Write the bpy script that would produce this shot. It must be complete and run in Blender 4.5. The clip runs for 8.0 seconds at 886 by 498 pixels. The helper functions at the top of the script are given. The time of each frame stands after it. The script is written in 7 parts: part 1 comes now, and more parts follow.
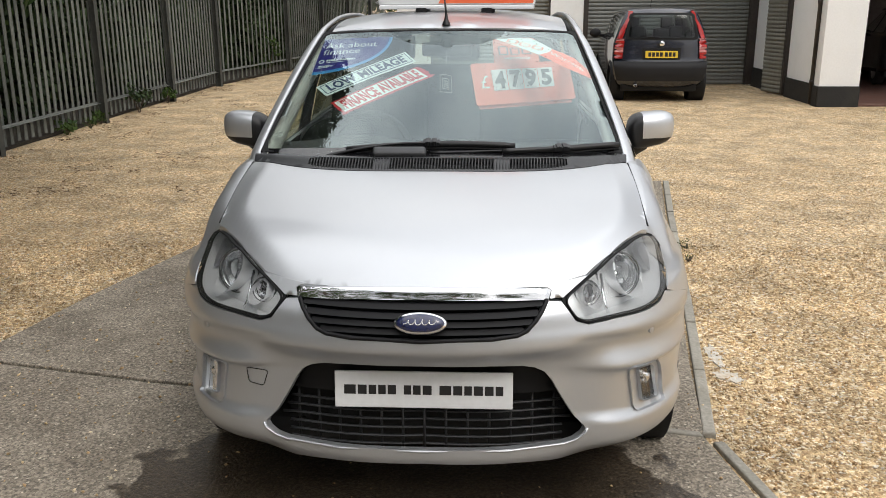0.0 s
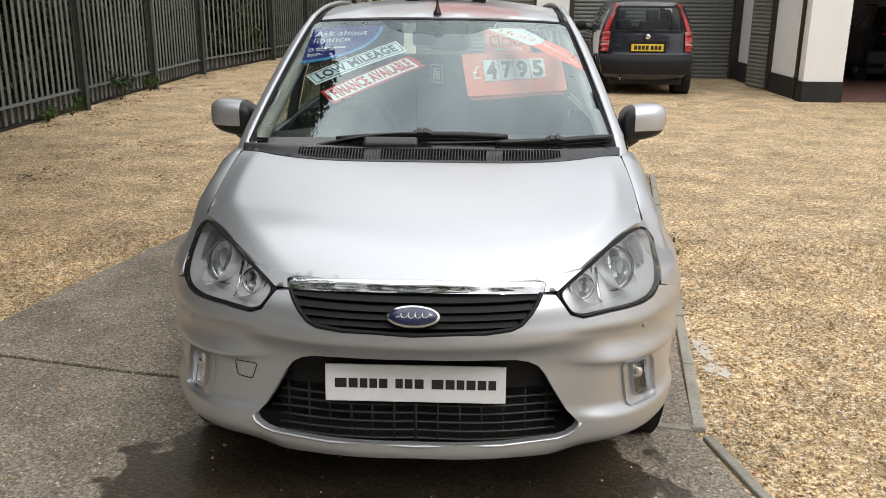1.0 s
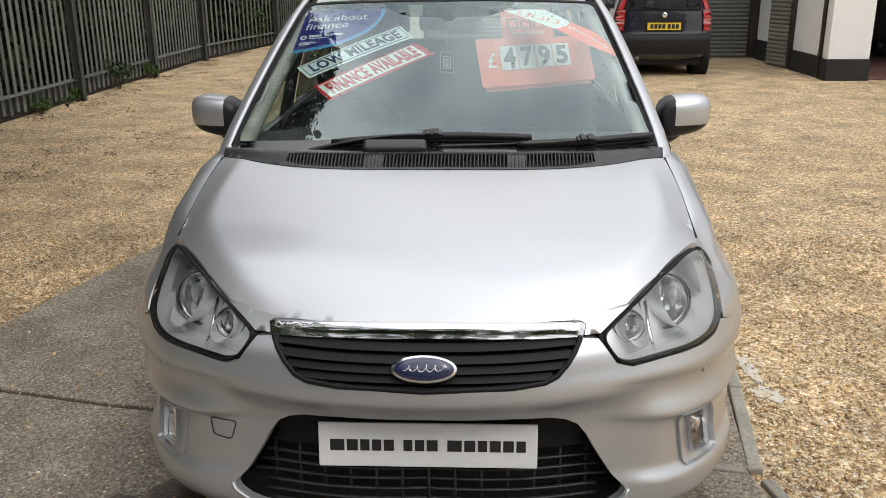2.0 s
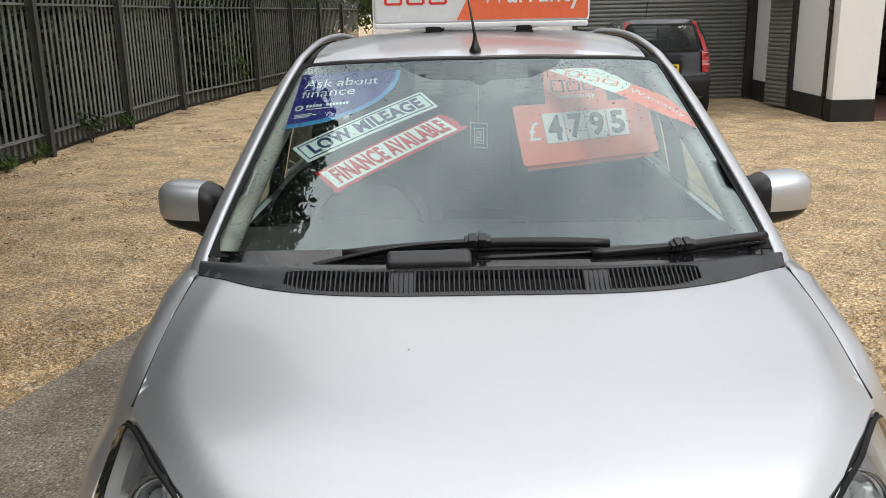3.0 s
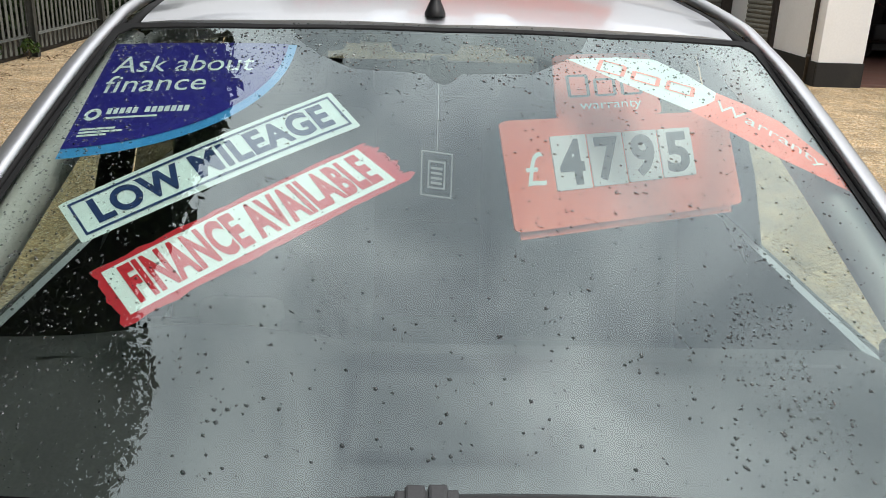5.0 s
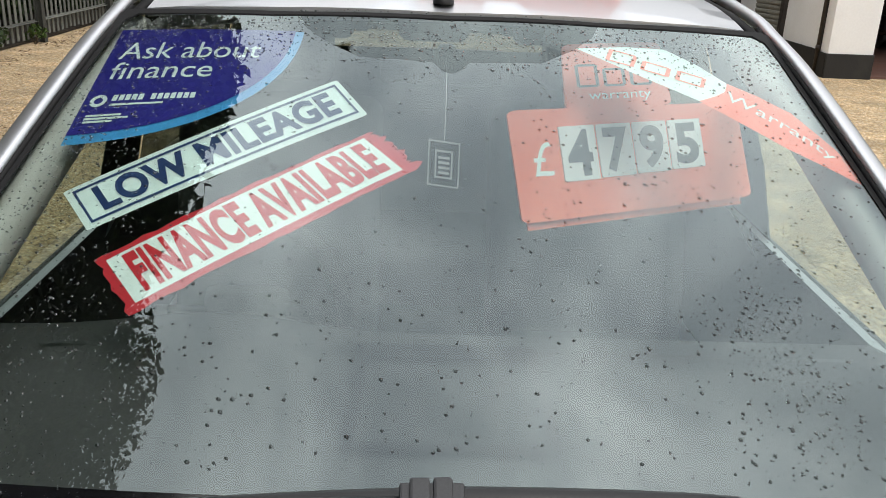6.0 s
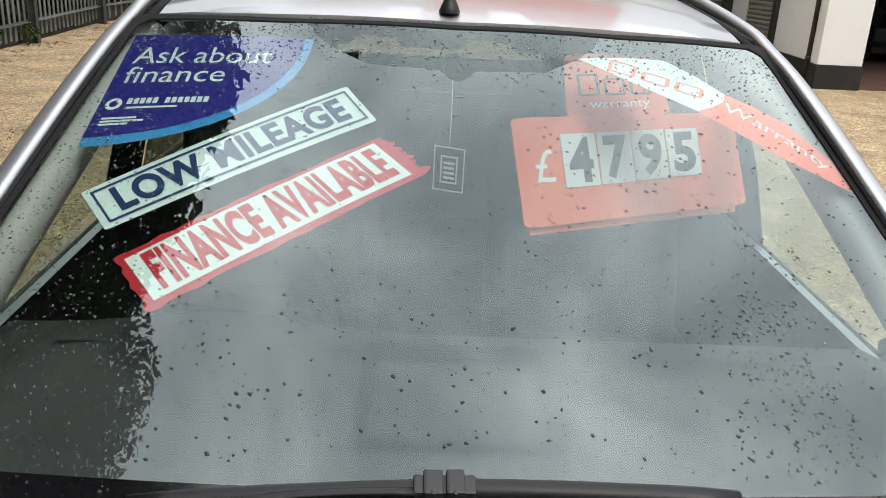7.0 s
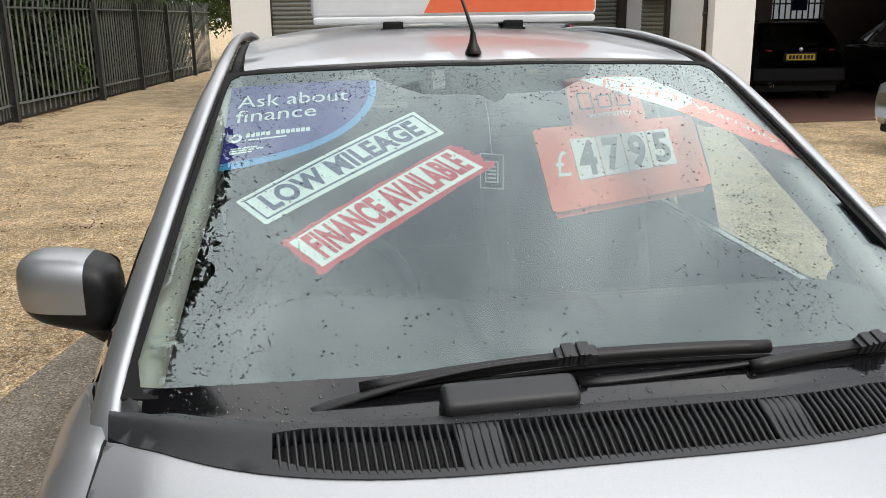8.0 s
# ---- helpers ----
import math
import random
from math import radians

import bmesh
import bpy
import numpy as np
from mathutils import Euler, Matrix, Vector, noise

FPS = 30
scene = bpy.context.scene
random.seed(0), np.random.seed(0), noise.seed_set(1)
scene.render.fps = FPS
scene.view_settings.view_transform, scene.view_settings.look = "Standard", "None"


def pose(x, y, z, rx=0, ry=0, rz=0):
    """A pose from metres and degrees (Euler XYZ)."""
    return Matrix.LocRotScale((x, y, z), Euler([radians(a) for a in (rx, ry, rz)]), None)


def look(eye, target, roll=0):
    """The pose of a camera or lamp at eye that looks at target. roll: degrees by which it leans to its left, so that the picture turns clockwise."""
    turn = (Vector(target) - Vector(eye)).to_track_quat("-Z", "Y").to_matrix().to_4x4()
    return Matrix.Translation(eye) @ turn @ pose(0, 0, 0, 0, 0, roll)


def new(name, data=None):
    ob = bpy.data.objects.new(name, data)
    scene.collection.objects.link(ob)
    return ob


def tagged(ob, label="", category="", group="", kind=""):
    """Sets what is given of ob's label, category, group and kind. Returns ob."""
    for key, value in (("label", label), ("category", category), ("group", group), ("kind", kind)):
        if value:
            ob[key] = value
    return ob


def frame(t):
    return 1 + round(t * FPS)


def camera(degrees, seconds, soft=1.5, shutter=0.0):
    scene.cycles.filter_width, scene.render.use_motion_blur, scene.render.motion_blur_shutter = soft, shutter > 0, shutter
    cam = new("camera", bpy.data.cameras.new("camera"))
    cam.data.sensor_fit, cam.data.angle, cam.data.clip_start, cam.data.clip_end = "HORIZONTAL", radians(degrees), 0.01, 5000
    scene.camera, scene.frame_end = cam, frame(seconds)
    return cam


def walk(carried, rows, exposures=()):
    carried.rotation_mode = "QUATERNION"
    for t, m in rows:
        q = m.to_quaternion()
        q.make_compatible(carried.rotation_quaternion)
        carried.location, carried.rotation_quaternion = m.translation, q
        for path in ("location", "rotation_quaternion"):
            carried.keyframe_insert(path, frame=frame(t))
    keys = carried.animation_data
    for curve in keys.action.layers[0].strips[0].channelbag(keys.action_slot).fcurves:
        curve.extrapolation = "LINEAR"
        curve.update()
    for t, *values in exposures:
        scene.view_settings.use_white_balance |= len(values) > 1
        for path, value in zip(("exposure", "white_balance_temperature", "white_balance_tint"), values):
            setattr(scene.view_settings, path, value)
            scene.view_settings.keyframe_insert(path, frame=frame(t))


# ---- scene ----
from mathutils.geometry import delaunay_2d_cdt

# ---------------------------------------------------------------- camera
cam = camera(54.2, 8.0, soft=0.4)
PATH = [
    (0, (0.178, -2.32, 1.611), (0.079, -0.399, 1.061), -0.3),
    (0.5, (0.164, -2.312, 1.607), (0.099, -0.39, 1.057), 0.8),
    (1, (0.145, -2.287, 1.604), (0.087, -0.371, 1.035), 0.5),
    (1.2, (0.138, -2.261, 1.605), (0.081, -0.347, 1.027), 0.4),
    (2.3, (0.089, -1.622, 1.588), (-0.001, 0.28, 0.976), -0.8),
    (2.5, (0.03, -1.499, 1.59), (-0.056, 0.406, 0.988), -1.1),
    (3, (-0.067, -1.105, 1.625), (-0.108, 0.824, 1.101), -1.2),
    (3.5, (-0.068, -0.626, 1.626), (-0.012, 1.316, 1.15), 0.2),
    (4, (-0.097, -0.23, 1.621), (0.048, 1.702, 1.123), 1.6),
    (4.5, (-0.078, 0.046, 1.62), (0.068, 1.958, 1.054), 2.0),
    (5, (-0.051, 0.144, 1.628), (0.03, 2.028, 0.964), 2.0),
    (6.5, (-0.055, 0.153, 1.627), (0.013, 2.029, 0.937), 2.4),
    (7, (-0.079, 0.117, 1.635), (0.014, 1.997, 0.959), 3.2),
    (7.5, (-0.142, 0.018, 1.617), (0.033, 1.915, 1.006), 2.0),
    (8, (-0.395, -0.283, 1.591), (-0.106, 1.627, 1.073), -0.8),
]
walk(cam, [(t, look(eye, target, roll)) for t, eye, target, roll in PATH],
     exposures=[(0, 0.02), (1.2, 0.02), (2.5, -0.16), (3.5, -0.04), (4.2, 0.13), (5, 0.04), (6.5, 0.08), (7.5, 0.12), (8, 0.0)])

# ---------------------------------------------------------------- sky and sun
SUN_UP, SUN_ROUND = 50, 143
world = bpy.data.worlds.new("sky")
scene.world = world
world.use_nodes = True
wn, wl = world.node_tree.nodes, world.node_tree.links
wn.clear()
sky = wn.new("ShaderNodeTexSky")
sky.sky_type, sky.sun_disc = "NISHITA", False
sky.sun_elevation, sky.sun_rotation = radians(SUN_UP), radians(SUN_ROUND)
sky.dust_density = 3.0
coords = wn.new("ShaderNodeTexCoord")
cloud = wn.new("ShaderNodeTexNoise")
cloud.inputs["Scale"].default_value, cloud.inputs["Detail"].default_value, cloud.inputs["Roughness"].default_value = 2.6, 7.0, 0.55
cloud.inputs["Distortion"].default_value = 0.4
ramp = wn.new("ShaderNodeValToRGB")
ramp.color_ramp.elements[0].position, ramp.color_ramp.elements[0].color = 0.36, (5.4, 5.55, 5.8, 1)
ramp.color_ramp.elements[1].position, ramp.color_ramp.elements[1].color = 0.65, (13.8, 13.7, 13.4, 1)
cover = wn.new("ShaderNodeMix")
cover.data_type = "RGBA"
cover.inputs[0].default_value = 0.86
ground_glow = wn.new("ShaderNodeBackground")
ground_glow.inputs["Strength"].default_value = 0.122
w_out = wn.new("ShaderNodeOutputWorld")
wl.new(coords.outputs["Generated"], cloud.inputs["Vector"])
wl.new(cloud.outputs["Fac"], ramp.inputs["Fac"])
wl.new(sky.outputs["Color"], cover.inputs[6])
wl.new(ramp.outputs["Color"], cover.inputs[7])
# an overcast sky is brightest overhead
height, overhead, gain_sky = wn.new("ShaderNodeSeparateXYZ"), wn.new("ShaderNodeMapRange"), wn.new("ShaderNodeVectorMath")
overhead.inputs["To Min"].default_value, overhead.inputs["To Max"].default_value = 0.60, 2.30
gain_sky.operation = "SCALE"
wl.new(coords.outputs["Generated"], height.inputs[0])
steep, sunward, both_gains = wn.new("ShaderNodeMath"), wn.new("ShaderNodeMapRange"), wn.new("ShaderNodeMath")
steep.operation, steep.inputs[1].default_value, both_gains.operation = "POWER", 2.0, "MULTIPLY"
steep.use_clamp = True
wl.new(height.outputs[2], steep.inputs[0])
wl.new(steep.outputs[0], overhead.inputs["Value"])
# and the cloud is thinner on the sun's side of the yard
sunward.inputs["From Min"].default_value, sunward.inputs["To Min"].default_value, sunward.inputs["To Max"].default_value = -1.0, 0.80, 1.20
wl.new(height.outputs[0], sunward.inputs["Value"])
wl.new(overhead.outputs[0], both_gains.inputs[0])
wl.new(sunward.outputs[0], both_gains.inputs[1])
wl.new(cover.outputs[2], gain_sky.inputs[0])
wl.new(both_gains.outputs[0], gain_sky.inputs["Scale"])
wl.new(gain_sky.outputs[0], ground_glow.inputs["Color"])
wl.new(ground_glow.outputs["Background"], w_out.inputs["Surface"])

sun_data = bpy.data.lights.new("sun", "SUN")
sun_data.energy, sun_data.angle, sun_data.color = 0.85, radians(18), (1.0, 0.955, 0.89)
sun = new("sun", sun_data)
sun.matrix_world = look((6.0, -8, 12), (0, 0, 0))


# ---------------------------------------------------------------- materials
def node_mat(name):
    m = bpy.data.materials.new(name)
    m.use_nodes = True
    n, l = m.node_tree.nodes, m.node_tree.links
    return m, n, l, n["Principled BSDF"]


def rgba(c):
    return (*c, 1.0) if len(c) == 3 else c


def surface(name, a, b, grain=40.0, stain=2.0, rough=0.6, rough_b=None, metal=0.0, bump=0.0, coat=0.0, dirt=None, dirt_amount=0.0, per_object=0.0, emit=0.0, spec=None):
    """A painted, plastic, stone or metal surface: two colours mixed by grain and by larger stains, dirt on top."""
    m, n, l, p = node_mat(name)
    co = n.new("ShaderNodeTexCoord")
    fine, wide = n.new("ShaderNodeTexNoise"), n.new("ShaderNodeTexNoise")
    fine.inputs["Scale"].default_value, fine.inputs["Detail"].default_value = grain, 6
    wide.inputs["Scale"].default_value, wide.inputs["Detail"].default_value = stain, 5
    for t in (fine, wide):
        l.new(co.outputs["Object"], t.inputs["Vector"])
    add = n.new("ShaderNodeMath")
    add.operation = "MULTIPLY_ADD"
    l.new(fine.outputs["Fac"], add.inputs[0])
    add.inputs[1].default_value = 0.5
    half = n.new("ShaderNodeMath")
    half.operation = "MULTIPLY"
    l.new(wide.outputs["Fac"], half.inputs[0])
    half.inputs[1].default_value = 0.5
    l.new(half.outputs[0], add.inputs[2])
    spread = n.new("ShaderNodeMapRange")
    spread.inputs["From Min"].default_value, spread.inputs["From Max"].default_value = 0.33, 0.67
    l.new(add.outputs[0], spread.inputs["Value"])
    mix = n.new("ShaderNodeMix")
    mix.data_type = "RGBA"
    mix.inputs[6].default_value, mix.inputs[7].default_value = rgba(a), rgba(b)
    l.new(spread.outputs[0], mix.inputs[0])
    colour = mix.outputs[2]
    if dirt:
        spots = n.new("ShaderNodeMapRange")
        spots.inputs["From Min"].default_value, spots.inputs["From Max"].default_value = 0.5, 0.75
        spots.inputs["To Max"].default_value = dirt_amount
        l.new(wide.outputs["Fac"], spots.inputs["Value"])
        grime = n.new("ShaderNodeMix")
        grime.data_type = "RGBA"
        l.new(spots.outputs[0], grime.inputs[0])
        l.new(colour, grime.inputs[6])
        grime.inputs[7].default_value = rgba(dirt)
        colour = grime.outputs[2]
    if per_object:
        info, hsv = n.new("ShaderNodeObjectInfo"), n.new("ShaderNodeHueSaturation")
        span = n.new("ShaderNodeMapRange")
        span.inputs["To Min"].default_value, span.inputs["To Max"].default_value = 1 - per_object, 1 + per_object
        l.new(info.outputs["Random"], span.inputs["Value"])
        l.new(span.outputs[0], hsv.inputs["Value"])
        l.new(colour, hsv.inputs["Color"])
        colour = hsv.outputs["Color"]
    l.new(colour, p.inputs["Base Color"])
    if rough_b is not None:
        rr = n.new("ShaderNodeMapRange")
        rr.inputs["To Min"].default_value, rr.inputs["To Max"].default_value = rough, rough_b
        l.new(spread.outputs[0], rr.inputs["Value"])
        l.new(rr.outputs[0], p.inputs["Roughness"])
    else:
        p.inputs["Roughness"].default_value = rough
    p.inputs["Metallic"].default_value = metal
    if spec is not None:
        p.inputs["Specular IOR Level"].default_value = spec
    if coat:
        p.inputs["Coat Weight"].default_value, p.inputs["Coat Roughness"].default_value = coat, 0.03
    if bump:
        bm_ = n.new("ShaderNodeBump")
        bm_.inputs["Strength"].default_value, bm_.inputs["Distance"].default_value = bump, 0.004
        l.new(fine.outputs["Fac"], bm_.inputs["Height"])
        l.new(bm_.outputs["Normal"], p.inputs["Normal"])
    return m


def glass(name, tint, gloss_rough=0.0, ior=1.52, gain=1.0, sheen=(1, 1, 1)):
    """Thin glass: tinted see-through, mirror by Fresnel on top."""
    m, n, l, p = node_mat(name)
    n.remove(p)
    out = n["Material Output"]
    clear, shine, fres, mixer, boost = (n.new("ShaderNode" + k) for k in ("BsdfTransparent", "BsdfGlossy", "Fresnel", "MixShader", "Math"))
    clear.inputs["Color"].default_value = rgba(tint)
    shine.inputs["Roughness"].default_value = gloss_rough
    shine.inputs["Color"].default_value = rgba(sheen)
    fres.inputs["IOR"].default_value = ior
    boost.operation, boost.use_clamp = "MULTIPLY", True
    boost.inputs[1].default_value = gain
    l.new(fres.outputs[0], boost.inputs[0])
    l.new(boost.outputs[0], mixer.inputs[0])
    l.new(clear.outputs[0], mixer.inputs[1])
    l.new(shine.outputs[0], mixer.inputs[2])
    l.new(mixer.outputs[0], out.inputs["Surface"])
    return m


def gravel_mat(name, islands):
    m, n, l, p = node_mat(name)
    co = n.new("ShaderNodeTexCoord")
    ramp_ = n.new("ShaderNodeValToRGB")
    el = ramp_.color_ramp.elements
    tones = [(0.0, (0.33, 0.215, 0.11) if islands else (0.29, 0.185, 0.092)), (0.22, (0.42, 0.275, 0.135)), (0.5, (0.58, 0.41, 0.21)), (0.75, (0.70, 0.53, 0.30)), (0.92, (0.82, 0.70, 0.50)), (1.0, (0.62, 0.56, 0.49))]
    el[0].position, el[0].color = tones[0][0], rgba(tones[0][1])
    el[1].position, el[1].color = tones[-1][0], rgba(tones[-1][1])
    for pos, c in tones[1:-1]:
        el.new(pos).color = rgba(c)
    wide = n.new("ShaderNodeTexNoise")
    wide.inputs["Scale"].default_value, wide.inputs["Detail"].default_value = 2.4, 9
    l.new(co.outputs["Object"], wide.inputs["Vector"])
    shade = n.new("ShaderNodeMapRange")
    shade.inputs["From Min"].default_value, shade.inputs["From Max"].default_value = 0.35, 0.65
    shade.inputs["To Min"].default_value, shade.inputs["To Max"].default_value = 0.72, 1.12
    l.new(wide.outputs["Fac"], shade.inputs["Value"])
    clump, patchy, product = n.new("ShaderNodeTexNoise"), n.new("ShaderNodeMapRange"), n.new("ShaderNodeMath")
    clump.inputs["Scale"].default_value, clump.inputs["Detail"].default_value, clump.inputs["Roughness"].default_value = 26, 6, 0.7
    l.new(co.outputs["Object"], clump.inputs["Vector"])
    patchy.inputs["From Min"].default_value, patchy.inputs["From Max"].default_value = 0.36, 0.64
    patchy.inputs["To Min"].default_value, patchy.inputs["To Max"].default_value = 0.66, 1.36
    l.new(clump.outputs["Fac"], patchy.inputs["Value"])
    product.operation = "MULTIPLY"
    l.new(shade.outputs[0], product.inputs[0])
    l.new(patchy.outputs[0], product.inputs[1])
    hsv = n.new("ShaderNodeHueSaturation")
    hsv.inputs["Saturation"].default_value = 0.97
    l.new(product.outputs[0], hsv.inputs["Value"])
    if islands:
        geo = n.new("ShaderNodeNewGeometry")
        l.new(geo.outputs["Random Per Island"], ramp_.inputs["Fac"])
    else:
        cells, rim = n.new("ShaderNodeTexVoronoi"), n.new("ShaderNodeTexVoronoi")
        rim.feature = "DISTANCE_TO_EDGE"
        for v in (cells, rim):
            v.inputs["Scale"].default_value = 85
            l.new(co.outputs["Object"], v.inputs["Vector"])
        sep = n.new("ShaderNodeSeparateColor")
        l.new(cells.outputs["Color"], sep.inputs[0])
        l.new(sep.outputs[0], ramp_.inputs["Fac"])
        bm_ = n.new("ShaderNodeBump")
        bm_.inputs["Strength"].default_value, bm_.inputs["Distance"].default_value = 1.0, 0.012
        l.new(rim.outputs["Distance"], bm_.inputs["Height"])
        l.new(bm_.outputs["Normal"], p.inputs["Normal"])
    l.new(ramp_.outputs["Color"], hsv.inputs["Color"])
    l.new(hsv.outputs["Color"], p.inputs["Base Color"])
    p.inputs["Roughness"].default_value = 0.75
    return m


def concrete_mat(name):
    """Weathered concrete with exposed aggregate, pale scuffs and a wet stain in front of the car."""
    m, n, l, p = node_mat(name)
    co = n.new("ShaderNodeTexCoord")
    base = n.new("ShaderNodeTexNoise")
    base.inputs["Scale"].default_value, base.inputs["Detail"].default_value, base.inputs["Roughness"].default_value = 3.2, 9, 0.65
    bits = n.new("ShaderNodeTexVoronoi")
    bits.inputs["Scale"].default_value = 130
    big = n.new("ShaderNodeTexNoise")
    big.inputs["Scale"].default_value, big.inputs["Detail"].default_value = 60, 8
    for t in (base, bits, big):
        l.new(co.outputs["Object"], t.inputs["Vector"])
    ramp_ = n.new("ShaderNodeValToRGB")
    ramp_.color_ramp.elements[0].position, ramp_.color_ramp.elements[0].color = 0.32, (0.145, 0.120, 0.090, 1)
    ramp_.color_ramp.elements[1].position, ramp_.color_ramp.elements[1].color = 0.68, (0.285, 0.245, 0.192, 1)
    l.new(base.outputs["Fac"], ramp_.inputs["Fac"])
    sep = n.new("ShaderNodeSeparateColor")
    l.new(bits.outputs["Color"], sep.inputs[0])
    grit = n.new("ShaderNodeMapRange")
    grit.inputs["To Min"].default_value, grit.inputs["To Max"].default_value = 0.55, 1.5
    l.new(sep.outputs[1], grit.inputs["Value"])
    speck = n.new("ShaderNodeMapRange")
    speck.inputs["From Min"].default_value, speck.inputs["From Max"].default_value = 0.36, 0.62
    speck.inputs["To Min"].default_value, speck.inputs["To Max"].default_value = 0.7, 1.2
    l.new(big.outputs["Fac"], speck.inputs["Value"])
    both = n.new("ShaderNodeMath")
    both.operation = "MULTIPLY"
    l.new(grit.outputs[0], both.inputs[0])
    l.new(speck.outputs[0], both.inputs[1])
    hsv = n.new("ShaderNodeHueSaturation")
    l.new(both.outputs[0], hsv.inputs["Value"])
    # larger pale pebbles showing in the worn face
    peb, spot_, hue = n.new("ShaderNodeTexVoronoi"), n.new("ShaderNodeMapRange"), n.new("ShaderNodeSeparateColor")
    peb.inputs["Scale"].default_value = 70
    l.new(co.outputs["Object"], peb.inputs["Vector"])
    l.new(peb.outputs["Color"], hue.inputs[0])
    pick = n.new("ShaderNodeMath")
    pick.operation = "MULTIPLY_ADD"
    l.new(hue.outputs[2], pick.inputs[0])
    pick.inputs[1].default_value = -0.55
    l.new(peb.outputs["Distance"], pick.inputs[2])
    spot_.inputs["From Min"].default_value, spot_.inputs["From Max"].default_value = -0.22, -0.05
    spot_.inputs["To Min"].default_value, spot_.inputs["To Max"].default_value = 0.75, 0.0
    l.new(pick.outputs[0], spot_.inputs["Value"])
    stony, tone = n.new("ShaderNodeMix"), n.new("ShaderNodeValToRGB")
    stony.data_type = "RGBA"
    tone.color_ramp.elements[0].color, tone.color_ramp.elements[1].color = (0.09, 0.07, 0.055, 1), (0.52, 0.46, 0.37, 1)
    l.new(hue.outputs[0], tone.inputs["Fac"])
    l.new(spot_.outputs[0], stony.inputs[0])
    l.new(ramp_.outputs["Color"], stony.inputs[6])
    l.new(tone.outputs["Color"], stony.inputs[7])
    l.new(stony.outputs[2], hsv.inputs["Color"])
    # wet stain: an uneven pool under the nose of the car
    sepx = n.new("ShaderNodeSeparateXYZ")
    l.new(co.outputs["Object"], sepx.inputs[0])
    ax, ay = n.new("ShaderNodeMath"), n.new("ShaderNodeMath")
    ax.operation = ay.operation = "MULTIPLY_ADD"
    ax.inputs[1].default_value, ax.inputs[2].default_value = 1 / 1.02, 0.12
    ay.inputs[1].default_value, ay.inputs[2].default_value = 1 / 0.62, -0.45
    l.new(sepx.outputs[0], ax.inputs[0])
    l.new(sepx.outputs[1], ay.inputs[0])
    comb, ln = n.new("ShaderNodeCombineXYZ"), n.new("ShaderNodeVectorMath")
    ln.operation = "LENGTH"
    l.new(ax.outputs[0], comb.inputs[0])
    l.new(ay.outputs[0], comb.inputs[1])
    l.new(comb.outputs[0], ln.inputs[0])
    edge = n.new("ShaderNodeTexNoise")
    edge.inputs["Scale"].default_value, edge.inputs["Detail"].default_value = 4.5, 6
    l.new(co.outputs["Object"], edge.inputs["Vector"])
    wob = n.new("ShaderNodeMath")
    wob.operation = "MULTIPLY_ADD"
    l.new(edge.outputs["Fac"], wob.inputs[0])
    wob.inputs[1].default_value = 0.7
    l.new(ln.outputs["Value"], wob.inputs[2])
    wet = n.new("ShaderNodeMapRange")
    wet.inputs["From Min"].default_value, wet.inputs["From Max"].default_value = 1.29, 1.315
    wet.inputs["To Min"].default_value, wet.inputs["To Max"].default_value = 1.0, 0.0
    l.new(wob.outputs[0], wet.inputs["Value"])
    soak = n.new("ShaderNodeMix")
    soak.data_type = "RGBA"
    soak.blend_type = "MULTIPLY"
    l.new(wet.outputs[0], soak.inputs[0])
    l.new(hsv.outputs["Color"], soak.inputs[6])
    soak.inputs[7].default_value = (0.25, 0.215, 0.18, 1)
    l.new(soak.outputs[2], p.inputs["Base Color"])
    rough = n.new("ShaderNodeMapRange")
    rough.inputs["To Min"].default_value, rough.inputs["To Max"].default_value = 0.82, 0.42
    l.new(wet.outputs[0], rough.inputs["Value"])
    l.new(rough.outputs[0], p.inputs["Roughness"])
    bm_ = n.new("ShaderNodeBump")
    bm_.inputs["Strength"].default_value, bm_.inputs["Distance"].default_value = 0.7, 0.005
    l.new(both.outputs[0], bm_.inputs["Height"])
    l.new(bm_.outputs["Normal"], p.inputs["Normal"])
    return m


def leaf_mat(name, a, b):
    m, n, l, p = node_mat(name)
    geo, mix = n.new("ShaderNodeNewGeometry"), n.new("ShaderNodeMix")
    mix.data_type = "RGBA"
    mix.inputs[6].default_value, mix.inputs[7].default_value = rgba(a), rgba(b)
    l.new(geo.outputs["Random Per Island"], mix.inputs[0])
    l.new(mix.outputs[2], p.inputs["Base Color"])
    p.inputs["Roughness"].default_value = 0.7
    p.inputs["Specular IOR Level"].default_value = 0.2
    return m


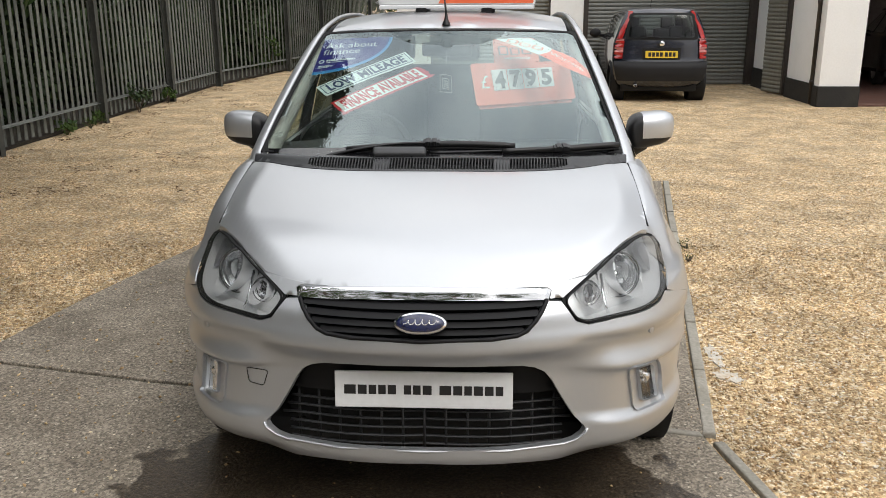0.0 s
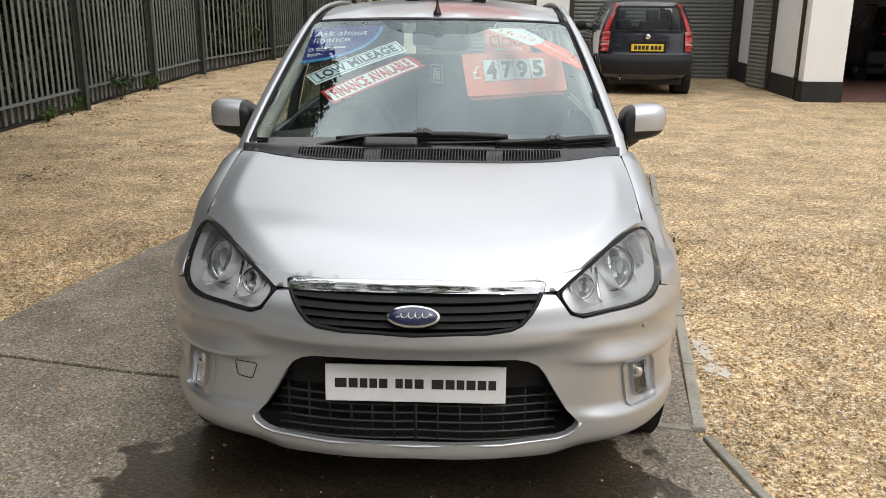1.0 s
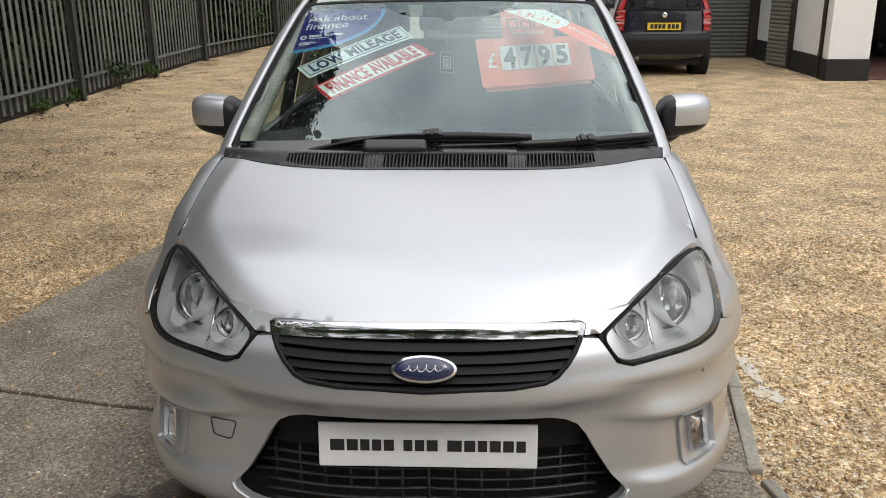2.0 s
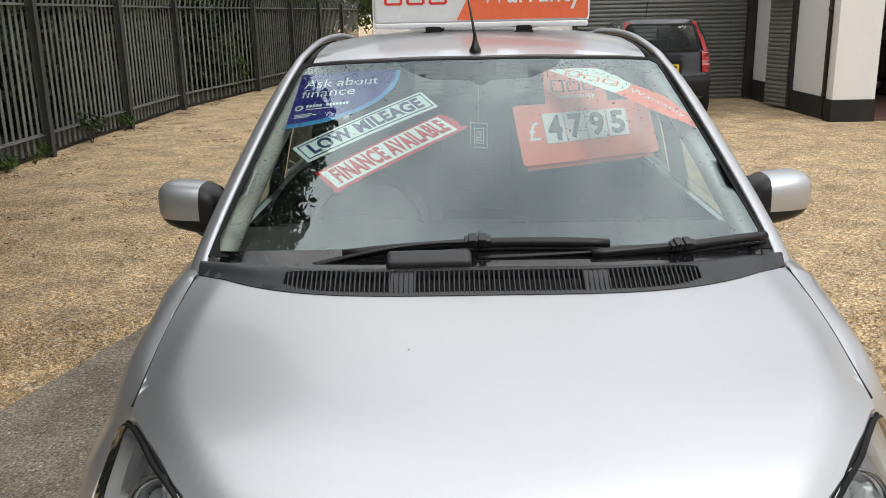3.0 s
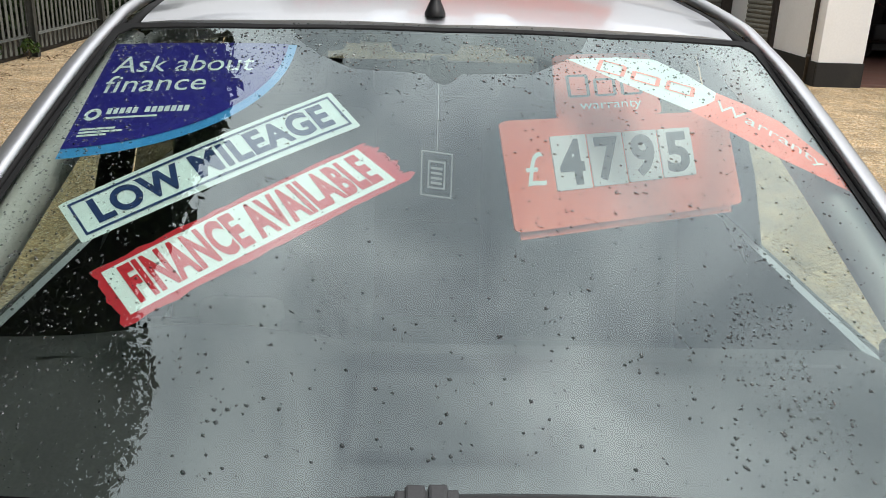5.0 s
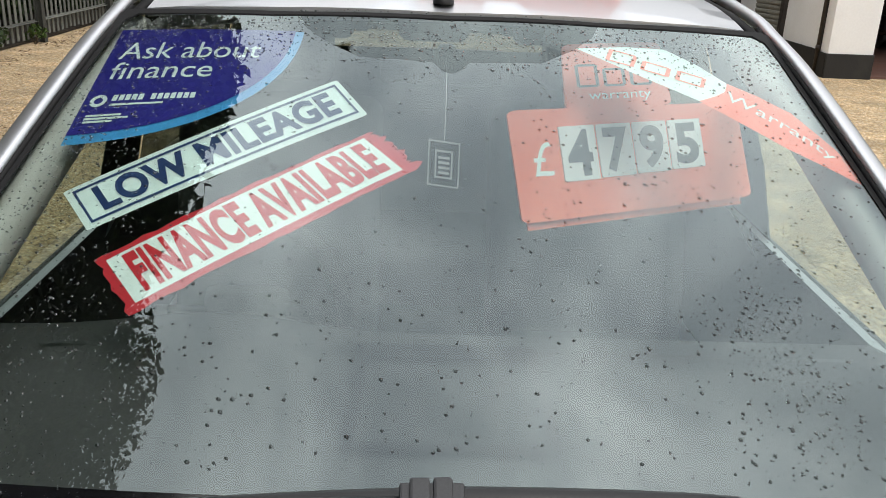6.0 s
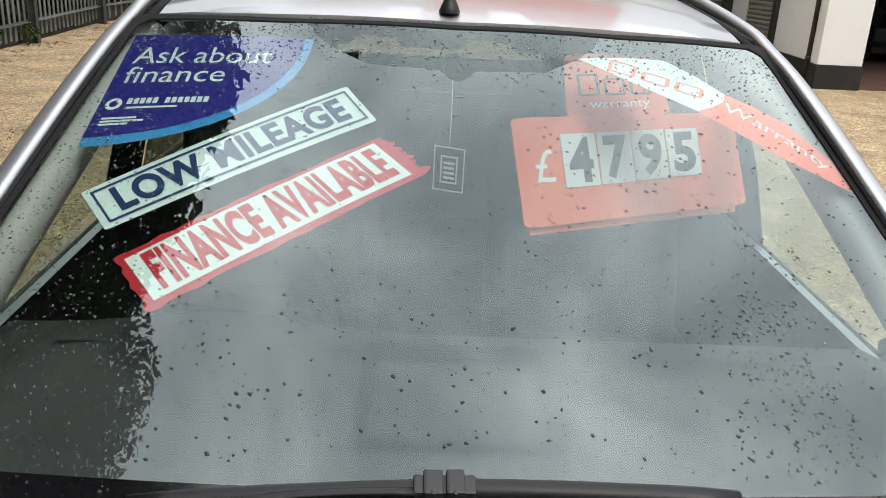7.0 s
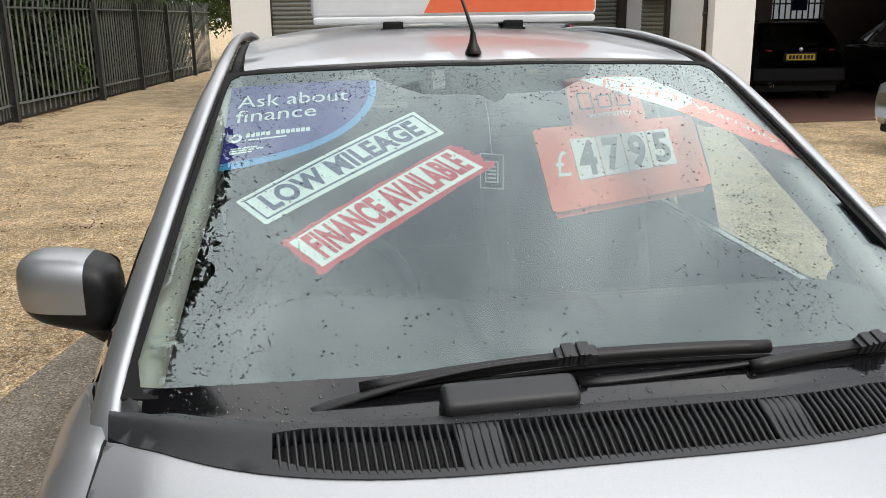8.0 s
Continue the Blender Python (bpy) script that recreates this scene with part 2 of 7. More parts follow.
def silver_mat(name):
    """Silver metallic car paint: flakes under a clear coat."""
    m, n, l, p = node_mat(name)
    co, flakes, film = n.new("ShaderNodeTexCoord"), n.new("ShaderNodeTexVoronoi"), n.new("ShaderNodeTexNoise")
    flakes.inputs["Scale"].default_value = 900
    film.inputs["Scale"].default_value, film.inputs["Detail"].default_value = 5, 6
    l.new(co.outputs["Object"], flakes.inputs["Vector"])
    l.new(co.outputs["Object"], film.inputs["Vector"])
    sep = n.new("ShaderNodeSeparateColor")
    l.new(flakes.outputs["Color"], sep.inputs[0])
    mix = n.new("ShaderNodeMix")
    mix.data_type = "RGBA"
    mix.inputs[6].default_value, mix.inputs[7].default_value = (0.51, 0.523, 0.545, 1), (0.56, 0.573, 0.597, 1)
    l.new(sep.outputs[0], mix.inputs[0])
    l.new(mix.outputs[2], p.inputs["Base Color"])
    p.inputs["Metallic"].default_value = 0.78
    rr = n.new("ShaderNodeMapRange")
    rr.inputs["To Min"].default_value, rr.inputs["To Max"].default_value = 0.38, 0.44
    l.new(film.outputs["Fac"], rr.inputs["Value"])
    l.new(rr.outputs[0], p.inputs["Roughness"])
    p.inputs["Coat Weight"].default_value, p.inputs["Coat Roughness"].default_value = 0.6, 0.05
    return m


GRAVEL, STONES, CONCRETE = gravel_mat("gravel_bed", False), gravel_mat("gravel_stones", True), concrete_mat("concrete")
SILVER = silver_mat("silver_paint")
KERB = surface("kerb_concrete", (0.20, 0.185, 0.155), (0.36, 0.335, 0.285), 70, 5, 0.85, bump=0.5, dirt=(0.09, 0.085, 0.06), dirt_amount=0.6, per_object=0.12)
BLACK_PLASTIC = surface("black_plastic", (0.006, 0.006, 0.007), (0.013, 0.013, 0.014), 400, 8, 0.30, 0.5, bump=0.10, spec=0.4)
GREY_PLASTIC = surface("grey_black_plastic", (0.016, 0.0165, 0.018), (0.032, 0.033, 0.036), 420, 9, 0.30, 0.58, bump=0.10, spec=0.5)
RUBBER = surface("rubber", (0.006, 0.006, 0.007), (0.014, 0.014, 0.014), 60, 5, 0.6, 0.75, spec=0.22)
TYRE = surface("tyre_rubber", (0.018, 0.018, 0.018), (0.04, 0.038, 0.035), 80, 6, 0.8, bump=0.2)
CHROME = surface("chrome", (0.78, 0.79, 0.80), (0.86, 0.86, 0.87), 200, 6, 0.04, 0.08, metal=1.0)
REFLECTOR = surface("lamp_reflector", (0.62, 0.63, 0.64), (0.8, 0.8, 0.81), 90, 9, 0.12, 0.28, metal=1.0)
LAMP_GREY = surface("lamp_bezel_grey", (0.78, 0.79, 0.80), (0.85, 0.86, 0.87), 160, 3, 0.24, metal=0.35)
LAMP_RING = surface("lamp_ring_grey", (0.16, 0.165, 0.17), (0.24, 0.245, 0.25), 120, 5, 0.2, metal=0.6)
ALLOY = surface("alloy_wheel", (0.42, 0.42, 0.43), (0.55, 0.55, 0.56), 150, 6, 0.35, metal=0.8)
# near-black for underbody parts, and for shade painted into the body's openings
BLACK_AND_CAVITY_SHADE = surface("black_part_cavity_shade", (0.006, 0.006, 0.006), (0.012, 0.012, 0.012), 60, 5, 0.8)
WINDSCREEN = glass("windscreen_glass", (0.90, 0.98, 0.93), gain=3.5, sheen=(0.64, 0.73, 0.74))
SIDE_GLASS = glass("side_glass", (0.74, 0.84, 0.79), gain=1.2)
TINTED_GLASS = glass("tinted_side_glass", (0.16, 0.19, 0.18), gain=1.2)
LENS = glass("lamp_lens", (0.95, 0.96, 0.96), gain=1.25)
CABIN = surface("cabin_grey", (0.048, 0.050, 0.052), (0.072, 0.074, 0.077), 300, 6, 0.8, bump=0.1)
CABIN_PALE = surface("cabin_pale_trim", (0.60, 0.61, 0.58), (0.68, 0.69, 0.66), 250, 4, 0.85)
FABRIC = surface("seat_fabric", (0.045, 0.047, 0.050), (0.085, 0.087, 0.092), 260, 9, 0.95, bump=0.3)
GALV = surface("galvanised_steel", (0.112, 0.119, 0.109), (0.195, 0.204, 0.188), 30, 4, 0.6, 0.75, metal=0.2, dirt=(0.12, 0.13, 0.10), dirt_amount=0.5, per_object=0.22)
GALV_DARK = surface("weathered_steel_post", (0.035, 0.037, 0.034), (0.065, 0.068, 0.062), 25, 4, 0.7, metal=0.2, per_object=0.12)
WHITE_WALL = surface("white_masonry_paint", (0.82, 0.82, 0.815), (0.88, 0.88, 0.875), 35, 1.5, 0.8, bump=0.25, dirt=(0.62, 0.60, 0.56), dirt_amount=0.3)
BLACK_WALL = surface("black_masonry_paint", (0.009, 0.009, 0.009), (0.022, 0.021, 0.02), 30, 3, 0.65, 0.85, bump=0.6, dirt=(0.05, 0.045, 0.035), dirt_amount=0.35)
SHUTTER = surface("grey_steel_shutter", (0.15, 0.155, 0.146), (0.21, 0.215, 0.202), 20, 1.3, 0.5, 0.65, metal=0.3, dirt=(0.14, 0.13, 0.10), dirt_amount=0.4)
SHUTTER_TAN = surface("weathered_slat", (0.20, 0.195, 0.17), (0.28, 0.27, 0.235), 25, 2, 0.6, metal=0.2, dirt=(0.13, 0.11, 0.08), dirt_amount=0.5)
BROWN_PAINT = surface("dark_brown_paint", (0.02, 0.015, 0.013), (0.045, 0.036, 0.03), 30, 4, 0.55)
GARAGE = surface("garage_dark_wall", (0.22, 0.19, 0.175), (0.33, 0.29, 0.26), 20, 2, 0.85)
GARAGE_FLOOR = surface("garage_red_floor", (0.10, 0.05, 0.04), (0.17, 0.09, 0.07), 25, 3, 0.5, 0.7)
LEAVES = leaf_mat("tree_leaves", (0.022, 0.045, 0.012), (0.075, 0.12, 0.03))
# darker copy of LEAVES: deep shade is put into the leaf colour
LEAVES_SHADE_TINT = leaf_mat("leaves_shade_tint", (0.020, 0.034, 0.015), (0.05, 0.078, 0.030))
BARK = surface("bark", (0.06, 0.045, 0.032), (0.13, 0.10, 0.075), 18, 3, 0.9, bump=0.8)
WEED = leaf_mat("weed_leaves", (0.05, 0.10, 0.02), (0.11, 0.19, 0.045))
GRILLE_PLASTIC = surface("grille_plastic", (0.006, 0.006, 0.007), (0.012, 0.012, 0.013), 300, 8, 0.5, 0.6, spec=0.22)
CAR_TRIM = surface("dark_bumper_plastic", (0.007, 0.007, 0.008), (0.014, 0.014, 0.016), 300, 6, 0.55, 0.7, spec=0.3)
SOIL = surface("dark_soil", (0.018, 0.014, 0.010), (0.05, 0.038, 0.026), 40, 4, 0.95, bump=0.8, dirt=(0.035, 0.04, 0.018), dirt_amount=0.6)
LITTER = leaf_mat("fallen_leaves", (0.07, 0.04, 0.02), (0.17, 0.10, 0.05))


# ---------------------------------------------------------------- tools
def mesh_part(name, verts, faces, material, parent=None, label="", smooth=True, flat_from=None):
    """One mesh object from vertices and faces, under a parent."""
    me = bpy.data.meshes.new(name)
    me.from_pydata([tuple(v) for v in verts], [], [tuple(f) for f in faces])
    me.materials.append(material)
    me.validate()
    if smooth:
        me.polygons.foreach_set("use_smooth", [True] * len(me.polygons))
    me.update()
    ob = new(name, me)
    if parent is not None:
        ob.parent = parent
    if label:
        tagged(ob, label)
    return ob


def part(name, bm, material, parent=None, label="", smooth=False):
    """A bmesh as one mesh object, under a thing or a part."""
    me = bpy.data.meshes.new(name)
    bmesh.ops.recalc_face_normals(bm, faces=bm.faces)
    bm.to_mesh(me)
    bm.free()
    me.materials.append(material)
    if smooth:
        me.polygons.foreach_set("use_smooth", [True] * len(me.polygons))
    ob = new(name, me)
    if parent is not None:
        ob.parent = parent
    if label:
        tagged(ob, label)
    return ob


def thing(name, label, category, at=(0, 0, 0), rz=0, group="", kind=""):
    ob = new(name)
    ob.empty_display_size = 0.1
    ob.matrix_basis = pose(*at, 0, 0, rz)
    return tagged(ob, label, category, group, kind)


def add_box(bm, lo, hi, bevel=0.0, m=None, seg=2):
    """A box from corner to corner, its edges rounded by bevel, put through the matrix m."""
    c, d = [(a + b) / 2 for a, b in zip(lo, hi)], [b - a for a, b in zip(lo, hi)]
    r = bmesh.ops.create_cube(bm, size=1, matrix=Matrix.Translation(c) @ Matrix.Diagonal((*d, 1)))
    vs = r["verts"]
    if bevel:
        es = list({e for v in vs for e in v.link_edges})
        out = bmesh.ops.bevel(bm, geom=es, offset=bevel, segments=seg, profile=0.6, affect="EDGES")
        vs = list({v for f in out["faces"] for v in f.verts} | {v for v in vs if v.is_valid})
    if m is not None:
        bmesh.ops.transform(bm, matrix=m, verts=vs)
    return vs


def box(name, lo, hi, material, parent=None, bevel=0.0, label="", m=None):
    bm = bmesh.new()
    add_box(bm, lo, hi, bevel, m)
    return part(name, bm, material, parent, label)


def tube(path, radius, sides=8, closed=False, squash=1.0, up=Vector((0, 0, 1))):
    """Vertices and faces of a round bar along a path; radius is a number or one a point."""
    pts = [Vector(p) for p in path]
    n = len(pts)
    vs, fs = [], []
    for i, p in enumerate(pts):
        a, b = pts[i - 1] if (i or closed) else pts[0], pts[(i + 1) % n] if (i < n - 1 or closed) else pts[-1]
        d = (b - a).normalized()
        u = d.cross(up)
        u = u.normalized() if u.length > 1e-4 else Vector((1, 0, 0))
        w = u.cross(d)
        r = radius[i] if isinstance(radius, (list, tuple)) else radius
        for k in range(sides):
            t = 2 * math.pi * k / sides
            vs.append(p + (u * math.cos(t) + w * math.sin(t) * squash) * r)
    for i in range(n if closed else n - 1):
        j = (i + 1) % n
        for k in range(sides):
            k2 = (k + 1) % sides
            fs.append((i * sides + k, i * sides + k2, j * sides + k2, j * sides + k))
    if not closed:
        fs.append(tuple(range(sides))[::-1])
        fs.append(tuple((n - 1) * sides + k for k in range(sides)))
    return vs, fs


def lathe(profile, sides=32, axis="x"):
    """A turned body: profile of (along, radius) round an axis."""
    vs, fs = [], []
    for a, r in profile:
        for k in range(sides):
            t = 2 * math.pi * k / sides
            c, s = r * math.cos(t), r * math.sin(t)
            vs.append({"x": (a, c, s), "y": (c, a, s), "z": (c, s, a)}[axis])
    for i in range(len(profile) - 1):
        for k in range(sides):
            k2 = (k + 1) % sides
            fs.append((i * sides + k, (i + 1) * sides + k, (i + 1) * sides + k2, i * sides + k2))
    return vs, fs


def joined(*pieces):
    vs, fs = [], []
    for v, f in pieces:
        o = len(vs)
        vs += list(v)
        fs += [tuple(i + o for i in q) for q in f]
    return vs, fs


def moved(piece, m):
    return [m @ Vector(v) for v in piece[0]], piece[1]


def inside(poly, x, y):
    r = False
    for (x1, y1), (x2, y2) in zip(poly, poly[1:] + poly[:1]):
        if (y1 > y) != (y2 > y) and x < (x2 - x1) * (y - y1) / (y2 - y1) + x1:
            r = not r
    return r


def rounded(poly, r, steps=4):
    """A polygon with its corners rounded."""
    out = []
    n = len(poly)
    for i in range(n):
        a, b, c = Vector(poly[i - 1]), Vector(poly[i]), Vector(poly[(i + 1) % n])
        k = min(r, (a - b).length * 0.45, (c - b).length * 0.45)
        p, q = b + (a - b).normalized() * k, b + (c - b).normalized() * k
        for s in range(steps + 1):
            t = s / steps
            out.append(tuple(p * (1 - t) ** 2 + b * 2 * t * (1 - t) + q * t * t))
    return out


def sheet(outline, put, step=0.03, holes=(), rim=0.0, mirror=False, grid=None):
    """A skin over a flat outline: put(u, v, out) gives the place. rim: depth of the edge folded in behind it.
    mirror: the outline's other half is added across x = 0."""
    loops = [list(outline)] + [list(h) for h in holes]
    pts, edges = [], []
    for loop in loops:
        start = len(pts)
        for a, b in zip(loop, loop[1:] + loop[:1]):
            k = max(1, int(math.ceil(math.hypot(b[0] - a[0], b[1] - a[1]) / step)))
            pts += [(a[0] + (b[0] - a[0]) * i / k, a[1] + (b[1] - a[1]) * i / k) for i in range(k)]
        n = len(pts) - start
        edges += [(start + i, start + (i + 1) % n) for i in range(n)]
    bound = np.array(pts)
    us, vs_ = [p[0] for p in outline], [p[1] for p in outline]
    gu, gv = grid or (step, step)
    for i in range(1, int((max(us) - min(us)) / gu) + 1):
        for j in range(1, int((max(vs_) - min(vs_)) / gv) + 1):
            u, v = min(us) + i * gu, min(vs_) + j * gv
            if inside(loops[0], u, v) and not any(inside(h, u, v) for h in loops[1:]):
                if np.min(np.hypot(bound[:, 0] - u, bound[:, 1] - v)) > 0.45 * min(gu, gv):
                    pts.append((u, v))
    co, eds, fcs, _, _, _ = delaunay_2d_cdt([Vector(p) for p in pts], edges, [], 0, 1e-6)
    faces = []
    for f in fcs:
        cu, cv = sum(co[i][0] for i in f) / len(f), sum(co[i][1] for i in f) / len(f)
        if inside(loops[0], cu, cv) and not any(inside(h, cu, cv) for h in loops[1:]):
            faces.append(tuple(f))
    verts = [Vector(put(c[0], c[1], 0.0)) for c in co]
    if rim:
        count = {}
        for f in faces:
            for a, b in zip(f, f[1:] + f[:1]):
                count[(min(a, b), max(a, b))] = count.get((min(a, b), max(a, b)), []) + [(a, b)]
        made = {}
        for key, uses in count.items():
            if len(uses) == 1:
                a, b = uses[0]
                if mirror and abs(co[a][0]) < 1e-4 and abs(co[b][0]) < 1e-4:
                    continue
                for i in (a, b):
                    if i not in made:
                        made[i] = (len(verts), len(verts) + 1)
                        verts.append(verts[i].copy())
                        verts.append(Vector(put(co[i][0], co[i][1], -rim)))
                faces.append((made[b][0], made[a][0], made[a][1], made[b][1]))
    if mirror:
        twin = []
        for i in range(len(verts)):
            if i < len(co) and abs(co[i][0]) < 1e-4:
                twin.append(i)
            else:
                twin.append(len(verts))
                verts.append(Vector((-verts[i].x, verts[i].y, verts[i].z)))
        faces += [tuple(twin[i] for i in f[::-1]) for f in faces]
    return verts, faces


def words(text, size, depth=0.0, shear=0.0, spacing=1.0, bold=0.0):
    """Flat lettering in the xy plane as vertices and faces, starting at the origin, with its width."""
    cu = bpy.data.curves.new("words", "FONT")
    cu.body, cu.size, cu.space_character, cu.resolution_u, cu.extrude, cu.shear, cu.offset = text, size, spacing, 4, depth, shear, bold
    ob = bpy.data.objects.new("words", cu)
    me = bpy.data.meshes.new_from_object(ob)
    vs, fs = [v.co.copy() for v in me.vertices], [tuple(p.vertices) for p in me.polygons]
    bpy.data.objects.remove(ob)
    bpy.data.meshes.remove(me)
    return vs, fs, max(v.x for v in vs)


def split_long(piece, most):
    """Cuts long edges so that flat lettering can bend with a curved sheet."""
    bm = bmesh.new()
    vs = [bm.verts.new(v) for v in piece[0]]
    for f in piece[1]:
        if len(set(f)) > 2:
            try:
                bm.faces.new([vs[i] for i in f])
            except ValueError:
                pass
    bmesh.ops.triangulate(bm, faces=bm.faces)
    for _ in range(3):
        long = [e for e in bm.edges if e.calc_length() > most]
        if not long:
            break
        bmesh.ops.subdivide_edges(bm, edges=long, cuts=1)
        bmesh.ops.triangulate(bm, faces=bm.faces)
    bm.verts.index_update()
    out = [v.co.copy() for v in bm.verts], [tuple(v.index for v in f.verts) for f in bm.faces]
    bm.free()
    return out


def ease(a, b, v):
    t = min(max((v - a) / (b - a), 0.0), 1.0)
    return t * t * (3 - 2 * t)


def through_points(pts):
    """A smooth curve through the points (v, value), with no overshoot."""
    p = np.array(pts, float)
    x, y = p[:, 0], p[:, 1]
    h, d = np.diff(x), np.diff(y) / np.diff(x)
    m = np.zeros(len(x))
    m[0], m[-1] = d[0], d[-1]
    for i in range(1, len(x) - 1):
        if d[i - 1] * d[i] > 0:
            a, b = 2 * h[i] + h[i - 1], h[i] + 2 * h[i - 1]
            m[i] = (a + b) / (a / d[i - 1] + b / d[i])

    def f(v):
        v = min(max(v, x[0]), x[-1])
        i = min(max(int(np.searchsorted(x, v)) - 1, 0), len(h) - 1)
        t = (v - x[i]) / h[i]
        return float((1 + 2 * t) * (1 - t) ** 2 * y[i] + t * (1 - t) ** 2 * h[i] * m[i] + t * t * (3 - 2 * t) * y[i + 1] - t * t * (1 - t) * h[i] * m[i + 1])
    return f


def spline(xs, ys):
    """A natural cubic spline."""
    n, h = len(xs), np.diff(xs)
    A, b = np.eye(n), np.zeros(n)
    for i in range(1, n - 1):
        A[i, i - 1:i + 2] = h[i - 1], 2 * (h[i - 1] + h[i]), h[i]
        b[i] = 6 * ((ys[i + 1] - ys[i]) / h[i] - (ys[i] - ys[i - 1]) / h[i - 1])
    M = np.linalg.solve(A, b)

    def f(v):
        i = min(max(int(np.searchsorted(xs, v)) - 1, 0), n - 2)
        t, u = v - xs[i], xs[i + 1] - v
        return float((M[i] * u ** 3 + M[i + 1] * t ** 3) / (6 * h[i]) + (ys[i] / h[i] - M[i] * h[i] / 6) * u + (ys[i + 1] / h[i] - M[i + 1] * h[i] / 6) * t)
    return f


# ---------------------------------------------------------------- ground and drive
def slab(name, outline, top, depth, material, parent=None, label="", bevel=0.006):
    bm = bmesh.new()
    f = bm.faces.new([bm.verts.new((x, y, top)) for x, y in outline])
    r = bmesh.ops.extrude_face_region(bm, geom=[f])
    bmesh.ops.translate(bm, vec=(0, 0, -depth), verts=[v for v in r["geom"] if isinstance(v, bmesh.types.BMVert)])
    if bevel:
        es = [e for e in bm.edges if all(abs(v.co.z - top) < 1e-6 for v in e.verts)]
        bmesh.ops.bevel(bm, geom=es, offset=bevel, segments=2, profile=0.5, affect="EDGES")
    return part(name, bm, material, parent, label)


def rough_ground():
    """One sheet of gravel to the horizon, gently uneven near by."""
    xs = [-900, -300, -100, -40, -20] + [-12 + 0.5 * i for i in range(55)] + [20, 40, 100, 300, 900]
    ys = [-900, -300, -100, -40, -20] + [-10 + 0.5 * i for i in range(71)] + [30, 40, 100, 300, 900]
    vs = []
    for y in ys:
        for x in xs:
            near = abs(x) < 13 and -11 < y < 27
            vs.append((x, y, -0.022 + (0.010 * noise.noise((x * 0.6, y * 0.6, 0)) if near else 0)))
    n = len(xs)
    fs = [(j * n + i, j * n + i + 1, (j + 1) * n + i + 1, (j + 1) * n + i) for j in range(len(ys) - 1) for i in range(n - 1)]
    ob = mesh_part("ground", vs, fs, GRAVEL)
    return tagged(ob, "golden gravel yard raked in faint tyre tracks", "ground", kind="structure")


rough_ground()
drive = thing("drive", "grey weathered concrete drive with a wet stain and a cracked joint", "drive", kind="structure")
LEFT_EDGE = [(-2.42, 0.95), (-2.215, 1.551), (-2.099, 2.235), (-1.842, 3.264), (-1.55, 4.6), (-1.35, 5.7)]
RIGHT_EDGE = [(1.03, 0.752), (1.125, 1.452), (1.35, 2.864), (1.58, 4.35), (1.80, 5.69)]
slab("rear_slab", [(-2.18, 1.352), (-1.70, 1.243), (-1.30, 1.152), (-0.3, 0.985), (1.03, 0.752)] + RIGHT_EDGE[1:] + LEFT_EDGE[::-1][:-2] + [(-2.23, 1.53)], 0.0, 0.14, CONCRETE, drive)
slab("front_slab", [(-2.29, 1.352), (-1.71, 1.222), (-1.31, 1.130), (-0.3, 0.963), (1.022, 0.722), (1.10, 0.30), (1.45, -1.2), (2.2, -7), (-6, -7), (-4.6, -3.0), (-3.2, -0.9), (-2.42, 0.95)], 0.0, 0.14, CONCRETE, drive)
JOINT_DIRT = surface("joint_dirt", (0.03, 0.028, 0.02), (0.07, 0.065, 0.04), 60, 6, 0.95, bump=0.6)
slab("joint_filling", [(-2.3, 1.36), (-0.3, 0.974 + 0.03), (1.03, 0.76), (1.03, 0.71), (-0.3, 0.94), (-2.3, 1.31)], -0.012, 0.05, JOINT_DIRT, drive, "dark earth in the joint", 0)
kerb_line = [(1.045, 0.735), (1.165, 1.453), (1.39, 2.864), (1.62, 4.35), (1.842, 5.69)]
kerb_front = [(1.065, 0.700), (1.138, 0.30), (1.49, -1.2), (2.23, -7)]


def kerb_stones(line, width, length, gap=0.012, lift=0.012):
    at = [Vector(p) for p in line]
    lens = [(b - a).length for a, b in zip(at, at[1:])]
    total, d, k = sum(lens), 0.0, 0
    rnd = random.Random(4)
    while d < total - 0.2:
        e = min(d + length, total)

        def spot(v):
            for a, b, s in zip(at, at[1:], lens):
                if v <= s + 1e-6:
                    return a + (b - a) * (v / s)
                v -= s
            return at[-1]
        a, b = spot(d + gap), spot(e)
        n = Vector((b.y - a.y, a.x - b.x)).normalized() * width / 2
        z = lift + rnd.uniform(-0.006, 0.006)
        slab("kerb_stone", [tuple(a - n), tuple(a + n), tuple(b + n), tuple(b - n)], z, 0.13, KERB, drive, bevel=0.007)
        d, k = e, k + 1


kerb_stones(kerb_line, 0.050, 0.62, lift=0.008)
kerb_stones(kerb_front, 0.042, 0.9, lift=0.005)
slab("kerb_stone", [(0.80, 0.80), (1.01, 0.752), (1.018, 0.715), (0.80, 0.765)], 0.008, 0.12, KERB, drive)


